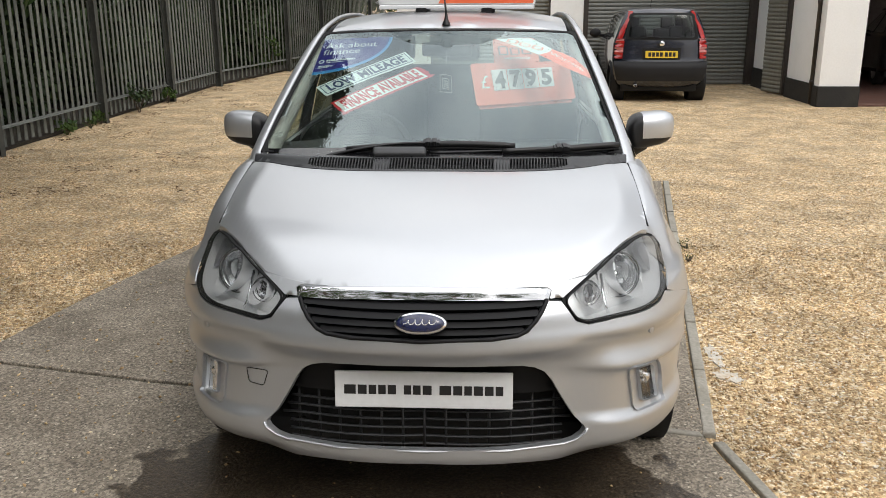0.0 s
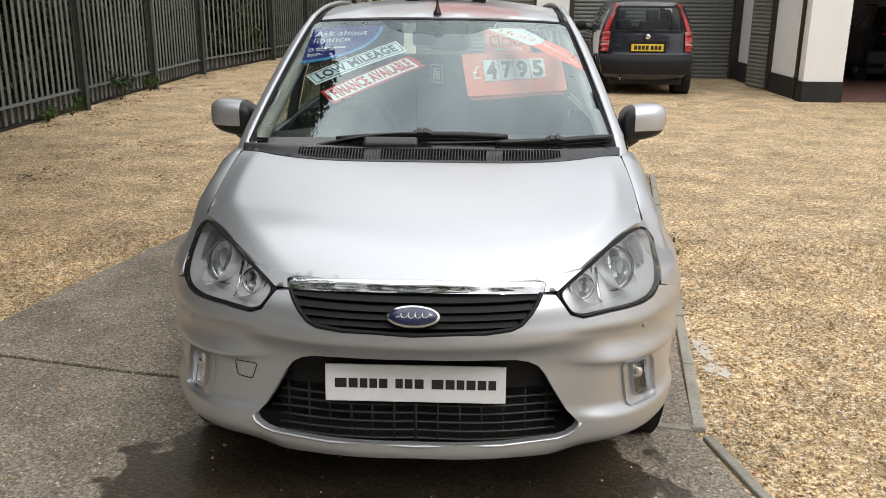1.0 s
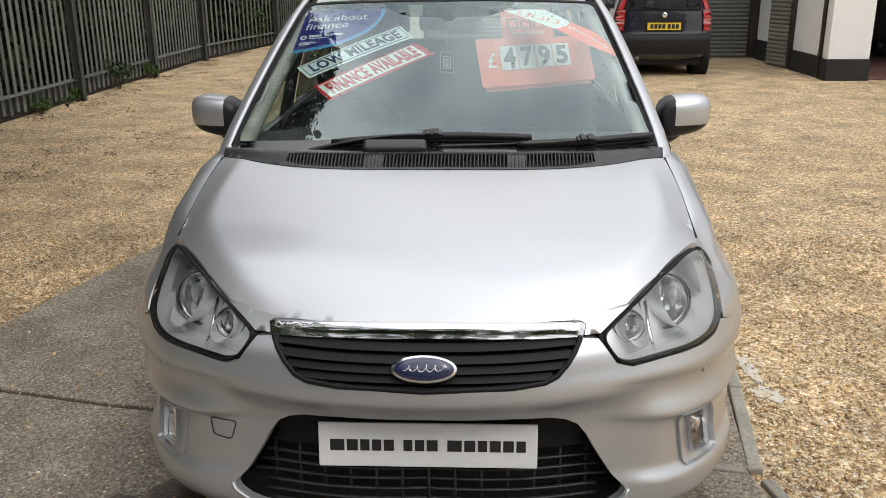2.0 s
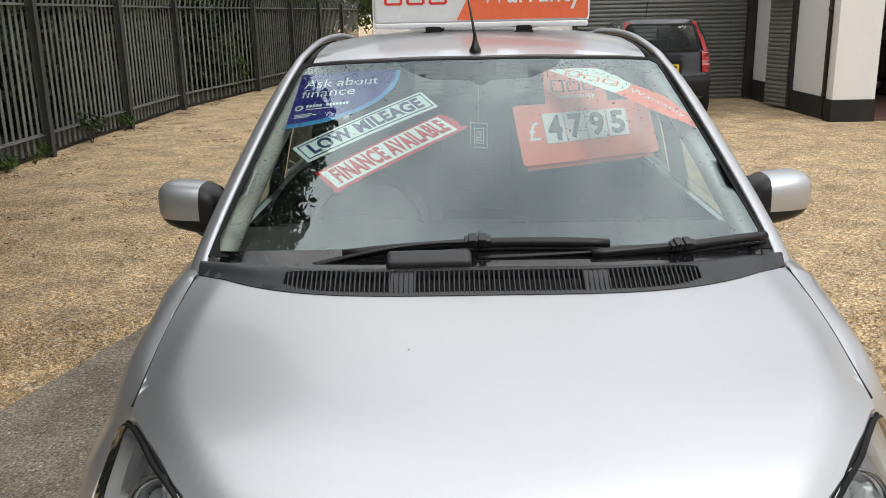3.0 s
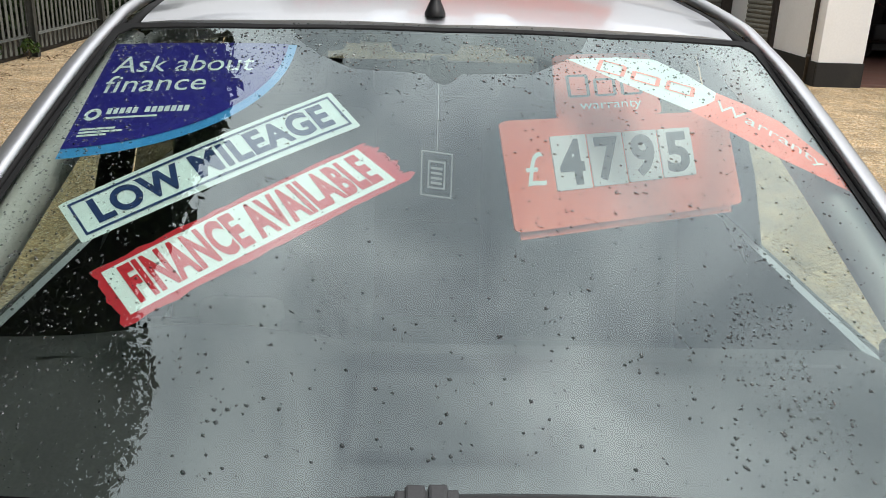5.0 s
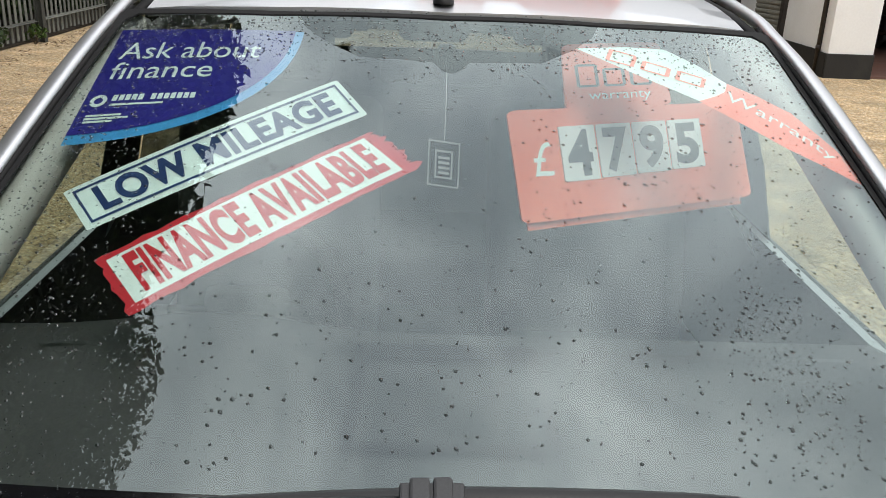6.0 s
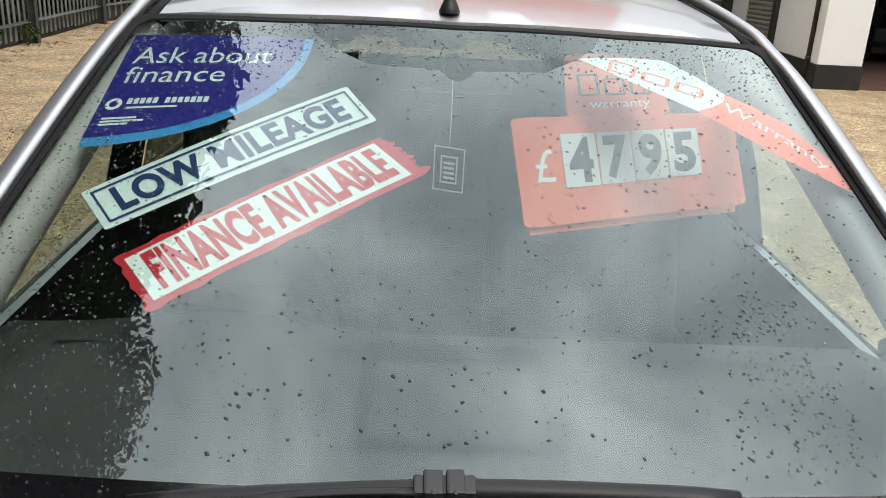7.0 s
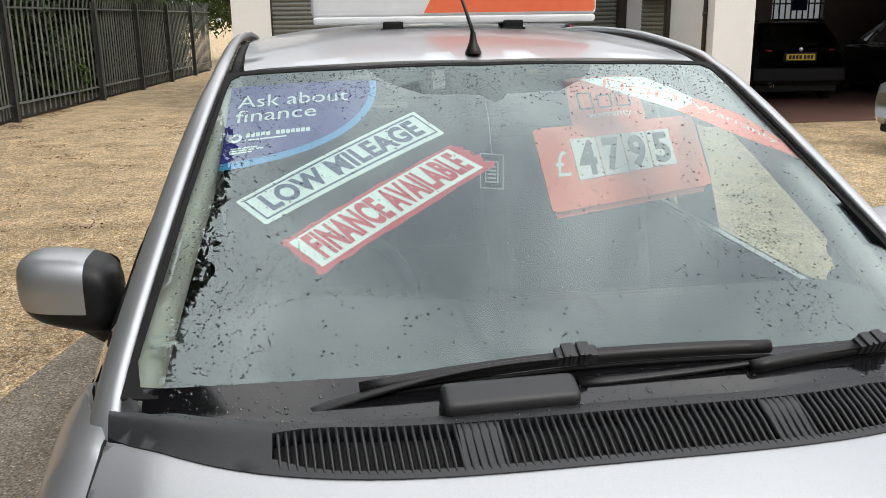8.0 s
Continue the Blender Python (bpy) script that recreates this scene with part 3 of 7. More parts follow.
# ---------------------------------------------------------------- palisade fence
def pale_mesh():
    w, t = 0.034, 0.0035
    front = [(-w, 0.0), (-w * 0.75, 0.011), (-w * 0.3, 0.011), (0, 0.0), (w * 0.3, 0.011), (w * 0.75, 0.011), (w, 0.0)]
    ring = front + [(a, b - t) for a, b in front[::-1]]
    vs, fs = [], []
    levels = [(0.05, 1.0, 0), (1.86, 1.0, 0), (1.97, 0.95, -0.018), (2.06, 0.55, -0.045), (2.12, 0.12, -0.07)]
    for z, k, lean in levels:
        vs += [(a * k, b + lean, z) for a, b in ring]
    n = len(ring)
    for i in range(len(levels) - 1):
        for j in range(n):
            fs.append((i * n + j, i * n + (j + 1) % n, (i + 1) * n + (j + 1) % n, (i + 1) * n + j))
    fs.append(tuple(range((len(levels) - 1) * n, len(levels) * n)))
    me = bpy.data.meshes.new("pale")
    me.from_pydata(vs, [], fs)
    me.materials.append(GALV)
    return me


FENCE = [(-5.32, -9.55)] + [(-5.30, -6.8 + 2.75 * i) for i in range(9)] + [(-4.75, 19.1), (-4.40, 21.8), (-4.10, 24.5), (-3.8, 27.2), (-3.5, 29.9)]
fence = thing("palisade_fence", "tall galvanised steel palisade fence weathered grey-green", "fence", kind="structure")
pale = pale_mesh()
fence_rnd = random.Random(7)
for (ax, ay), (bx, by) in zip(FENCE, FENCE[1:]):
    a, b = Vector((ax, ay, 0)), Vector((bx, by, 0))
    d = (b - a).normalized()
    turn = math.degrees(math.atan2(d.y, d.x))
    side = Vector((d.y, -d.x, 0))
    bm = bmesh.new()
    m = Matrix.Translation(a) @ pose(0, 0, 0, 0, 0, turn)
    add_box(bm, (-0.05, -0.125, -0.1), (0.05, -0.113, 1.99), 0.002, m, 1)
    add_box(bm, (-0.05, -0.03, -0.1), (0.05, -0.018, 1.99), 0.002, m, 1)
    add_box(bm, (-0.006, -0.115, -0.1), (0.006, -0.02, 1.99), 0, m)
    part("post", bm, GALV_DARK, fence)
    for z in (0.27, 1.84):
        bm = bmesh.new()
        L_ = (b - a).length
        add_box(bm, (0.02, -0.022, z - 0.014), (L_ - 0.02, -0.014, z + 0.016), 0.001, m, 1)
        add_box(bm, (0.02, -0.062, z - 0.014), (L_ - 0.02, -0.014, z - 0.009), 0.001, m, 1)
        part("rail", bm, GALV, fence)
    n = 17
    for i in range(n):
        p = a + (b - a) * ((i + 0.75) / (n + 0.4))
        ob = new("pale", pale)
        ob.parent = fence
        ob.matrix_basis = Matrix.Translation(p) @ pose(0, 0, fence_rnd.uniform(-0.015, 0.015), 0, fence_rnd.uniform(-0.35, 0.35), turn)


# ---------------------------------------------------------------- trees and undergrowth
def leaf_cloud(centres, radii, count, size, rng, flat=0.75):
    """Leaf blades scattered in ragged clumps: vertices and faces, two triangles a leaf."""
    pick = rng.choice(len(centres), count, p=radii ** 2 / np.sum(radii ** 2))
    d = rng.normal(size=(count, 3))
    d /= np.linalg.norm(d, axis=1)[:, None]
    r = radii[pick] * rng.uniform(0.35, 1.05, count) ** 0.6
    c = centres[pick] + d * r[:, None] * np.array([1, 1, flat])
    a = rng.normal(size=(count, 3))
    a /= np.linalg.norm(a, axis=1)[:, None]
    b = np.cross(a, rng.normal(size=(count, 3)))
    b /= np.linalg.norm(b, axis=1)[:, None]
    s = size * rng.uniform(0.6, 1.3, count)[:, None]
    v = np.empty((count, 4, 3))
    v[:, 0], v[:, 1], v[:, 2], v[:, 3] = c - a * s, c - b * s * 0.45, c + a * s, c + b * s * 0.45
    f = np.arange(count * 4).reshape(count, 4)
    return v.reshape(-1, 3), f


def cloud_part(name, v, f, material, parent=None, label=""):
    me = bpy.data.meshes.new(name)
    me.from_pydata(v.tolist(), [], f.tolist())
    me.materials.append(material)
    ob = new(name, me)
    if parent is not None:
        ob.parent = parent
    if label:
        tagged(ob, label)
    return ob


def tree(x, y, height, spread, seed, low=0.35, leaves=9000, material=None, lean=(0, 0), clumps=26, leaf=0.11, over=None):
    rng = np.random.default_rng(seed)
    t = thing("tree", "broad-leaved tree with a dense dark green crown behind the fence", "tree", (x, y, 0), group="trees round the yard")
    trunk = [(0, 0, -0.2), (0.05, 0.02, height * 0.2), (lean[0] * 0.4, lean[1] * 0.4 + 0.1, height * 0.5), (lean[0], lean[1], height * 0.85)]
    pieces = [tube(trunk, [0.24, 0.19, 0.12, 0.03], 9, up=Vector((0, 1, 0)))]
    centres, radii = [], []
    for i in range(clumps):
        h = low + (1 - low) * rng.uniform(0, 1)
        ring = spread * (0.35 + 0.75 * math.sin(math.pi * min(1, (h - low) / (1 - low) * 0.85 + 0.12)))
        an, rr = rng.uniform(0, 2 * math.pi), ring * math.sqrt(rng.uniform(0.05, 1))
        c = (rr * math.cos(an) + lean[0] * h, rr * math.sin(an) + lean[1] * h, height * h)
        centres.append(c)
        radii.append(rng.uniform(0.22, 0.42) * spread)
        root = (lean[0] * 0.3, lean[1] * 0.3, height * max(0.15, h - 0.22))
        mid = tuple((p + q) / 2 + d for p, q, d in zip(root, c, (0, 0, 0.15)))
        pieces.append(tube([root, mid, c], [0.07, 0.045, 0.015], 5, up=Vector((0.3, 1, 0.1))))
    outer = ([], [])
    if over:
        # boughs that reach over the fence and the drive
        y0, y1, tip = over
        for i in range(170):
            wy = rng.uniform(y0, y1)
            edge = tip(wy)
            wx = edge - 0.30 - (edge + 3.5) * rng.uniform(0, 1) ** 1.25
            c = (wx - x, wy - y, 4.35 + 0.22 * (edge - wx) * rng.uniform(0.2, 1.4))
            outer[0].append(c)
            outer[1].append(rng.uniform(0.30, 0.48))
            if i % 5 == 0:
                root = (0, 0, 3.1 + 0.02 * i)
                mid = tuple((p + q) / 2 + d for p, q, d in zip(root, c, (0, 0, 0.35)))
                pieces.append(tube([root, mid, c], [0.08, 0.05, 0.012], 5, up=Vector((0.3, 1, 0.1))))
    v, f = joined(*pieces)
    mesh_part("trunk", v, f, BARK, t)
    v, f = leaf_cloud(np.array(centres), np.array(radii), leaves, leaf, rng)
    if over:
        v2, f2 = leaf_cloud(np.array(outer[0]), np.array(outer[1]), 150000, 0.048, rng)
        v, f = np.concatenate([v, v2]), np.concatenate([f, f2 + len(v)])
    cloud_part("crown", v, f, material or LEAVES, t)
    return t


bough_tip = through_points([(-0.5, -4.6), (0.4, -4.0), (1.1, -3.4), (1.4, -3.0), (1.75, -2.35), (2.0, -1.90), (2.2, -1.74), (2.5, -1.60), (2.8, -1.52), (3.0, -1.43), (3.4, -1.26), (3.8, -1.45), (4.3, -2.3), (5.0, -3.3)])
for i, (x, y, h, s) in enumerate([(-7.6, -5.5, 12.5, 3.4), (-7.0, 2.0, 11.5, 3.0), (-6.8, 5.4, 11.5, 3.1), (-8.2, 8.6, 8.5, 3.1), (-7.8, 13.0, 7.5, 3.2), (-7.9, 18.0, 8.0, 3.4),
                                  (-7.2, 23.5, 8.0, 3.4), (-6.4, 29.5, 8.5, 3.5), (-3.0, 36.0, 9.0, 3.6), (2.5, 39.0, 9.5, 3.8), (-7.4, -1.8, 12.0, 3.3), (-7.2, -9.5, 12.5, 3.6)]):
    tree(x, y, h, s, 20 + i, 0.26 if i in (1, 2) else 0.18, (70000 if i == 1 else 60000) if i in (1, 2) else 9000, clumps=54 if i in (1, 2) else 26, leaf=0.062 if i in (1, 2) else 0.11, over=(-0.3, 4.7, bough_tip) if i == 1 else None, material=LEAVES_SHADE_TINT if i in (1, 2) else None)
for i, (x, y, h, s) in enumerate([(-8.0, -14.0, 10.0, 3.4), (-3.5, -16.0, 9.0, 3.4), (1.2, -15.5, 10.0, 3.4), (6.0, -16.5, 8.0, 3.2), (11.0, -17.0, 6.0, 3.2)]):
    tree(x, y, h, s, 60 + i, 0.10, 9000, leaf=0.14)


def hedge():
    """Dense undergrowth behind the fence: leaves coloured darker for shade, over a dark bank."""
    rng = np.random.default_rng(3)
    line = [Vector((p[0] - 1.5, p[1], 0)) for p in FENCE]
    centres, radii = [], []
    for a, b in zip(line, line[1:]):
        for i in range(40):
            p = a + (b - a) * rng.uniform(0, 1)
            centres.append((p.x + rng.uniform(-0.7, 0.45), p.y, rng.uniform(0.1, 2.7)))
            radii.append(rng.uniform(0.5, 0.8))
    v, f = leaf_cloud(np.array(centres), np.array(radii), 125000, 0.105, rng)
    ob = cloud_part("undergrowth", v, f, LEAVES_SHADE_TINT)
    tagged(ob, "dense bushes and brambles growing behind the fence, shade put into their leaf colour", "undergrowth", kind="stuff")


hedge()


def road_hedge():
    """The clipped hedge along the road at the foot of the drive."""
    rng = np.random.default_rng(8)
    centres, radii = [], []
    for i in range(170):
        centres.append((rng.uniform(-8.0, 1.2), -10.2 + rng.uniform(-0.6, 0.6), rng.uniform(0.2, 3.1)))
        radii.append(rng.uniform(0.45, 0.65))
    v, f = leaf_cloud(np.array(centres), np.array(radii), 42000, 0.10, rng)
    tagged(cloud_part("hedge", v, f, LEAVES_SHADE_TINT), "dense dark green hedge along the road behind the drive", "hedge", kind="stuff")


road_hedge()
slab("bank", [(p[0] - 0.06, p[1]) for p in FENCE] + [(-12.0, 31.0), (-14.0, -12.0)], 0.015, 0.08, SOIL, None, "", 0.02)
tagged(bpy.data.objects["bank"], "dark leaf-littered soil behind the fence", "ground", kind="structure")


def weeds(x, y, r, h, n, seed, material, what):
    rng = np.random.default_rng(seed)
    c = np.array([(rng.uniform(-r, r), rng.uniform(-r, r), h * rng.uniform(0.25, 0.9)) for _ in range(7)])
    v, f = leaf_cloud(c, np.full(7, 0.5 * r + 0.02), n, 0.045 if h > 0.15 else 0.02 if h > 0.05 else 0.006, rng, 0.9)
    v[:, 2] = np.maximum(v[:, 2], 0.0)
    stems = [tube([(0, 0, -0.03), (p[0] * 0.6, p[1] * 0.6, p[2] * 0.6), tuple(p)], [0.006, 0.005, 0.003], 4, up=Vector((0.2, 1, 0.3))) for p in c]
    t = thing("weed", what, "weed", (x, y, -0.01), group="weeds along the fence")
    vs, fs = joined(*stems)
    tagged(mesh_part("stems", vs, fs, BARK, t), kind="stuff")
    cloud_part("leaves", v, f, material, t)


weeds(-5.2, 10.9, 0.17, 0.5, 170, 1, LEAVES_SHADE_TINT, "leafy bramble growing out at the foot of a fence post")
weeds(-5.24, 9.6, 0.1, 0.2, 70, 2, LEAVES, "low green weed at the foot of the fence")
weeds(-5.2, 9.2, 0.09, 0.13, 60, 3, LEAVES, "low green weed at the foot of the fence")
weeds(-5.22, 12.2, 0.12, 0.2, 80, 4, LEAVES, "low dark weed at the foot of the fence")
weeds(-4.95, 18.2, 0.2, 1.25, 150, 5, LEAVES, "pale green ivy shoot climbing through the fence")
weeds(-5.24, 8.6, 0.12, 0.16, 80, 6, LEAVES, "low dark weed at the foot of the fence")
weeds(1.55, 3.45, 0.06, 0.012, 160, 7, LEAVES, "small tuft of moss and grass beside the kerb")
weeds(1.50, 3.15, 0.05, 0.010, 120, 8, LEAVES, "small tuft of moss and grass beside the kerb")


# ---------------------------------------------------------------- garage building
FRONT, SIDE, PIER_Y = 15.36, 5.41, 11.74


def wall(name, boxes_, material, label, plinth=()):
    t = thing(name, label, "wall", kind="structure")
    for lo, hi in boxes_:
        box("masonry", lo, hi, material, t, 0.008)
    for lo, hi in plinth:
        box("plinth", lo, hi, BLACK_WALL, t, 0.012, "rough black painted plinth")
    return t


wall("wall_front", [((-1.62, FRONT, -0.1), (-0.95, FRONT + 0.3, 4.2)), ((1.40, FRONT, -0.1), (2.05, FRONT + 0.3, 4.2)),
                    ((-0.95, FRONT, 3.0), (1.40, FRONT + 0.3, 4.2)), ((2.05, FRONT, 3.0), (5.30, FRONT + 0.3, 4.2))],
     WHITE_WALL, "white painted garage front between roller shutters",
     [((-1.64, FRONT - 0.02, -0.1), (-0.95, FRONT, 0.30)), ((1.40, FRONT - 0.02, -0.1), (2.05, FRONT, 0.30))])
wall("wall_end", [((-1.62, FRONT + 0.3, -0.1), (-1.32, 22.0, 4.2))], WHITE_WALL, "plain white end wall of the garage")
wall("wall_side", [((SIDE, 14.14, -0.1), (SIDE + 0.3, FRONT + 0.3, 4.2)), ((SIDE, 12.0, -0.1), (SIDE + 0.3, 13.42, 4.2)), ((SIDE, 13.42, 2.0), (SIDE + 0.3, 14.14, 4.2))],
     WHITE_WALL, "white painted side wall of the garage with a narrow shuttered doorway",
     [((SIDE - 0.03, 14.14, -0.1), (SIDE, FRONT, 0.34)), ((SIDE - 0.03, 12.12, -0.1), (SIDE, 13.36, 0.31))])
wall("wall_pier", [((5.38, PIER_Y, -0.1), (6.0, 12.0, 4.2)), ((6.0, PIER_Y, 3.0), (10.6, 12.0, 4.2)), ((10.6, PIER_Y, -0.1), (14.6, 12.0, 4.2))],
     WHITE_WALL, "white painted brick pier beside the open workshop bay",
     [((5.36, PIER_Y - 0.025, -0.1), (6.012, PIER_Y, 0.30)), ((5.355, PIER_Y, -0.1), (5.38, 12.0, 0.30))])
wall("wall_bay", [((6.0 - 0.29, 12.0, -0.1), (6.0, 18.0, 4.2)), ((6.0, 17.7, -0.1), (9.55, 18.0, 4.2)), ((10.75, 17.7, -0.1), (14.6, 18.0, 4.2)),
                  ((9.55, 17.7, -0.1), (10.75, 18.0, 1.42)), ((9.55, 17.7, 2.5), (10.75, 18.0, 4.2)), ((14.3, 12.0, -0.1), (14.6, 17.7, 4.2))],
     GARAGE, "dark unpainted inner walls of the workshop bay")
slab("floor_bay", [(6.0, 11.78), (14.3, 11.78), (14.3, 17.7), (6.0, 17.7)], 0.012, 0.1, GARAGE_FLOOR)
tagged(bpy.data.objects["floor_bay"], "dark red painted workshop floor", "floor", kind="structure")
slab("roof", [(-1.9, FRONT - 0.2), (5.2, FRONT - 0.2), (5.2, PIER_Y - 0.2), (14.8, PIER_Y - 0.2), (14.8, 22.2), (-1.9, 22.2)], 4.38, 0.18, BROWN_PAINT)
tagged(bpy.data.objects["roof"], "flat dark roof of the garage", "roof", kind="structure")


def roller_shutter(x0, x1, y, top, label, turn=None, material=SHUTTER, pitch=0.075):
    """Interlocking curved slats in a black frame."""
    t = thing("roller_shutter", label, "shutter", kind="structure")
    prof = [(0.0, 0.0), (-0.012, 0.012), (-0.018, 0.034), (-0.012, 0.056), (0.0, 0.066), (0.004, 0.068), (0.004, 0.075)]
    k = pitch / 0.075
    vs, fs = [], []
    for j, x in enumerate((x0, x1)):
        vs += [(x, a, b * k) for a, b in prof]
    n = len(prof)
    fs = [(i, i + 1, n + i + 1, n + i) for i in range(n - 1)]
    me = bpy.data.meshes.new("slat")
    me.from_pydata(vs, [], fs)
    me.materials.append(material)
    z = 0.0
    while z < top:
        ob = new("slat", me)
        ob.parent = t
        ob.matrix_basis = Matrix.Translation((0, y, z))
        z += pitch
    return t


roller_shutter(-0.95, 1.40, FRONT + 0.10, 3.0, "grey steel roller shutter of the garage, closed")
roller_shutter(2.13, 5.27, FRONT + 0.10, 3.0, "wide grey steel roller shutter of the garage, closed")
for n_, lo, hi in (("trim", (2.05, FRONT - 0.02, 0), (2.14, FRONT + 0.12, 3.0)), ("trim", (5.25, FRONT - 0.03, 0), (5.405, FRONT + 0.12, 4.2)), ("trim", (-0.96, FRONT - 0.004, 0), (-0.93, FRONT + 0.1, 3.0)), ("trim", (1.37, FRONT - 0.004, 0), (1.403, FRONT + 0.1, 3.0))):
    tagged(box(n_, lo, hi, BROWN_PAINT, None, 0.006), "dark brown painted shutter frame", "frame", kind="structure")
# narrow side doorway: slatted shutter swung a little into the yard, shutter box and brown frame
side_door = roller_shutter(0, 0.66, 0, 1.86, "narrow weathered slatted steel door in the side wall", material=SHUTTER_TAN, pitch=0.07)
side_door.matrix_basis = pose(5.225, 14.12, 0, 0, 0, -74)
for lo, hi in (((5.12, 13.5, 1.87), (5.44, 14.3, 2.5)), ((5.34, 13.36, 0), (5.43, 13.47, 2.9))):
    tagged(box("trim", lo, hi, BROWN_PAINT, None, 0.012), "dark brown painted shutter box and door frame", "frame", kind="structure")
down = thing("drainpipe", "black cast drainpipe fixed to the white pier", "drainpipe")
v, f = tube([(5.345, 11.98, 0.0), (5.345, 11.98, 4.2)], 0.026, 12, up=Vector((0, 1, 0)))
mesh_part("pipe", v, f, BROWN_PAINT, down)
for z in (0.32, 1.55, 2.6):
    v, f = tube([(5.345, 11.98, z), (5.345, 11.98, z + 0.06)], 0.034, 12, up=Vector((0, 1, 0)))
    mesh_part("collar", v, f, BROWN_PAINT, down)
box("backing", (5.37, 11.962, 0), (5.379, 11.998, 4.2), BROWN_PAINT, down)
# barred window at the back of the bay
win = thing("window_1", "barred workshop window with a glowing pane in place of daylight", "window", kind="structure")
# the pane itself emits a little, in place of daylight from outside
PANE_GLOW = surface("window_pane_glow", (0.5, 0.52, 0.53), (0.62, 0.64, 0.65), 6, 2, 0.5)
PANE_GLOW.node_tree.nodes["Principled BSDF"].inputs["Emission Color"].default_value = (0.9, 0.95, 1.0, 1)
PANE_GLOW.node_tree.nodes["Principled BSDF"].inputs["Emission Strength"].default_value = 0.2
box("pane", (9.55, 17.86, 1.42), (10.75, 17.87, 2.5), PANE_GLOW, win, 0, "frosted pane with its own glow standing in for daylight")
for i in range(9):
    box("bar", (9.60 + i * 0.135, 17.74, 1.42), (9.625 + i * 0.135, 17.765, 2.5), BROWN_PAINT, win)
for z in (1.42, 1.75, 2.1, 2.46):
    box("bar", (9.55, 17.735, z), (10.75, 17.765, z + 0.03), BROWN_PAINT, win)
SIGN_BLUE = surface("sign_blue", (0.03, 0.05, 0.22), (0.05, 0.07, 0.28), 40, 3, 0.5)
tagged(box("notice", (10.0, 17.70, 1.62), (10.36, 17.712, 1.95), SIGN_BLUE, None, 0.003), "blue notice board fixed in front of the window bars", "sign")


# ---------------------------------------------------------------- the silver car
PLAN = [(0, -.105), (.25, -.082), (.45, -.02), (.60, .055), (.70, .15), (.78, .275), (.852, .46), (.889, .70), (.905, .95), (.908, 1.5), (.908, 2.4), (.898, 3.2), (.87, 3.75), (.80, 4.08), (.66, 4.22), (.4, 4.28), (0, 4.30)]
plan_x, plan_y = np.array(PLAN).T
plan_s = np.concatenate([[0], np.cumsum(np.hypot(np.diff(plan_x), np.diff(plan_y)))])
half_x, half_y = spline(np.concatenate([-plan_s[:0:-1], plan_s]), np.concatenate([-plan_x[:0:-1], plan_x])), spline(np.concatenate([-plan_s[:0:-1], plan_s]), np.concatenate([plan_y[:0:-1], plan_y]))
round_x, round_y = half_x, half_y
nose_in = through_points([(.15, .27), (.24, .21), (.29, .125), (.318, .066), (.335, .042), (.355, .030), (.375, .026), (.40, .026), (.45, .033), (.56, .038), (.61, .041), (.650, .036), (.672, .026), (.692, .010), (.703, .0025), (.712, 0), (.735, .003), (.76, .011), (.80, .024), (.83, .048), (.873, .085), (.933, .12), (1.0, .17), (1.06, .215), (1.1, .26)])
side_in = through_points([(.15, .09), (.2, .06), (.3, .025), (.45, .01), (.6, 0), (.75, .010), (.85, .035), (.92, .068), (.97, .098), (1.03, .145), (1.07, .180), (1.1, .21)])
tail_in = through_points([(.15, .12), (.25, .05), (.4, .0), (.6, 0), (.66, .03), (.8, .05), (1.0, .07), (1.1, .09)])


corner_in = through_points([(-.36, .17), (-.30, .085), (-.27, .040), (-.25, .016), (-.23, .006), (-.20, .001), (-.178, 0), (-.150, .016), (-.140, .020), (-.04, .022), (-.016, .018), (-.003, .004), (.002, .0025), (.012, .005), (.050, .019), (.066, .022), (.082, .020), (.112, .004), (.125, .0005), (.14, .001)])


def skin(s, z, out=0.0):
    """The body's side wall: s runs round the car from the middle of its nose, z up."""
    e = 0.004
    x, y = round_x(s), round_y(s)
    tx, ty = round_x(s + e) - round_x(s - e), round_y(s + e) - round_y(s - e)
    n = math.hypot(tx, ty)
    nx, ny = ty / n, -tx / n
    d = nose_in(z)
    # sculpted bumper corner: a waist, a ridge, the lamp bay under it and a ledge
    if y < 0.7:
        d += (corner_in(z - .625 + .10 * (s - .5)) - d) * ease(.40, .60, s) * ease(.735, .715, z)
    low = ease(.78, .68, z)
    d += (side_in(z) - d) * (ease(.55, 1.25, y) * (1 - low) + ease(.36, .64, y) * low)
    d += (tail_in(z) - d) * ease(3.5, 4.1, y)
    return Vector((x - nx * (d - out), y - ny * (d - out), z))


def at_y(y):
    lo, hi = 0.2, plan_s[-1] - 0.3
    for _ in range(40):
        mid = (lo + hi) / 2
        lo, hi = (mid, hi) if round_y(mid) < y else (lo, mid)
    return lo


def glass_z(x, y):
    return 1.152 + 0.492 * (y - 0.957) - 0.105 * x * x + 0.006 * math.sin(math.pi * min(max((y - 0.9) / 0.85, 0), 1))


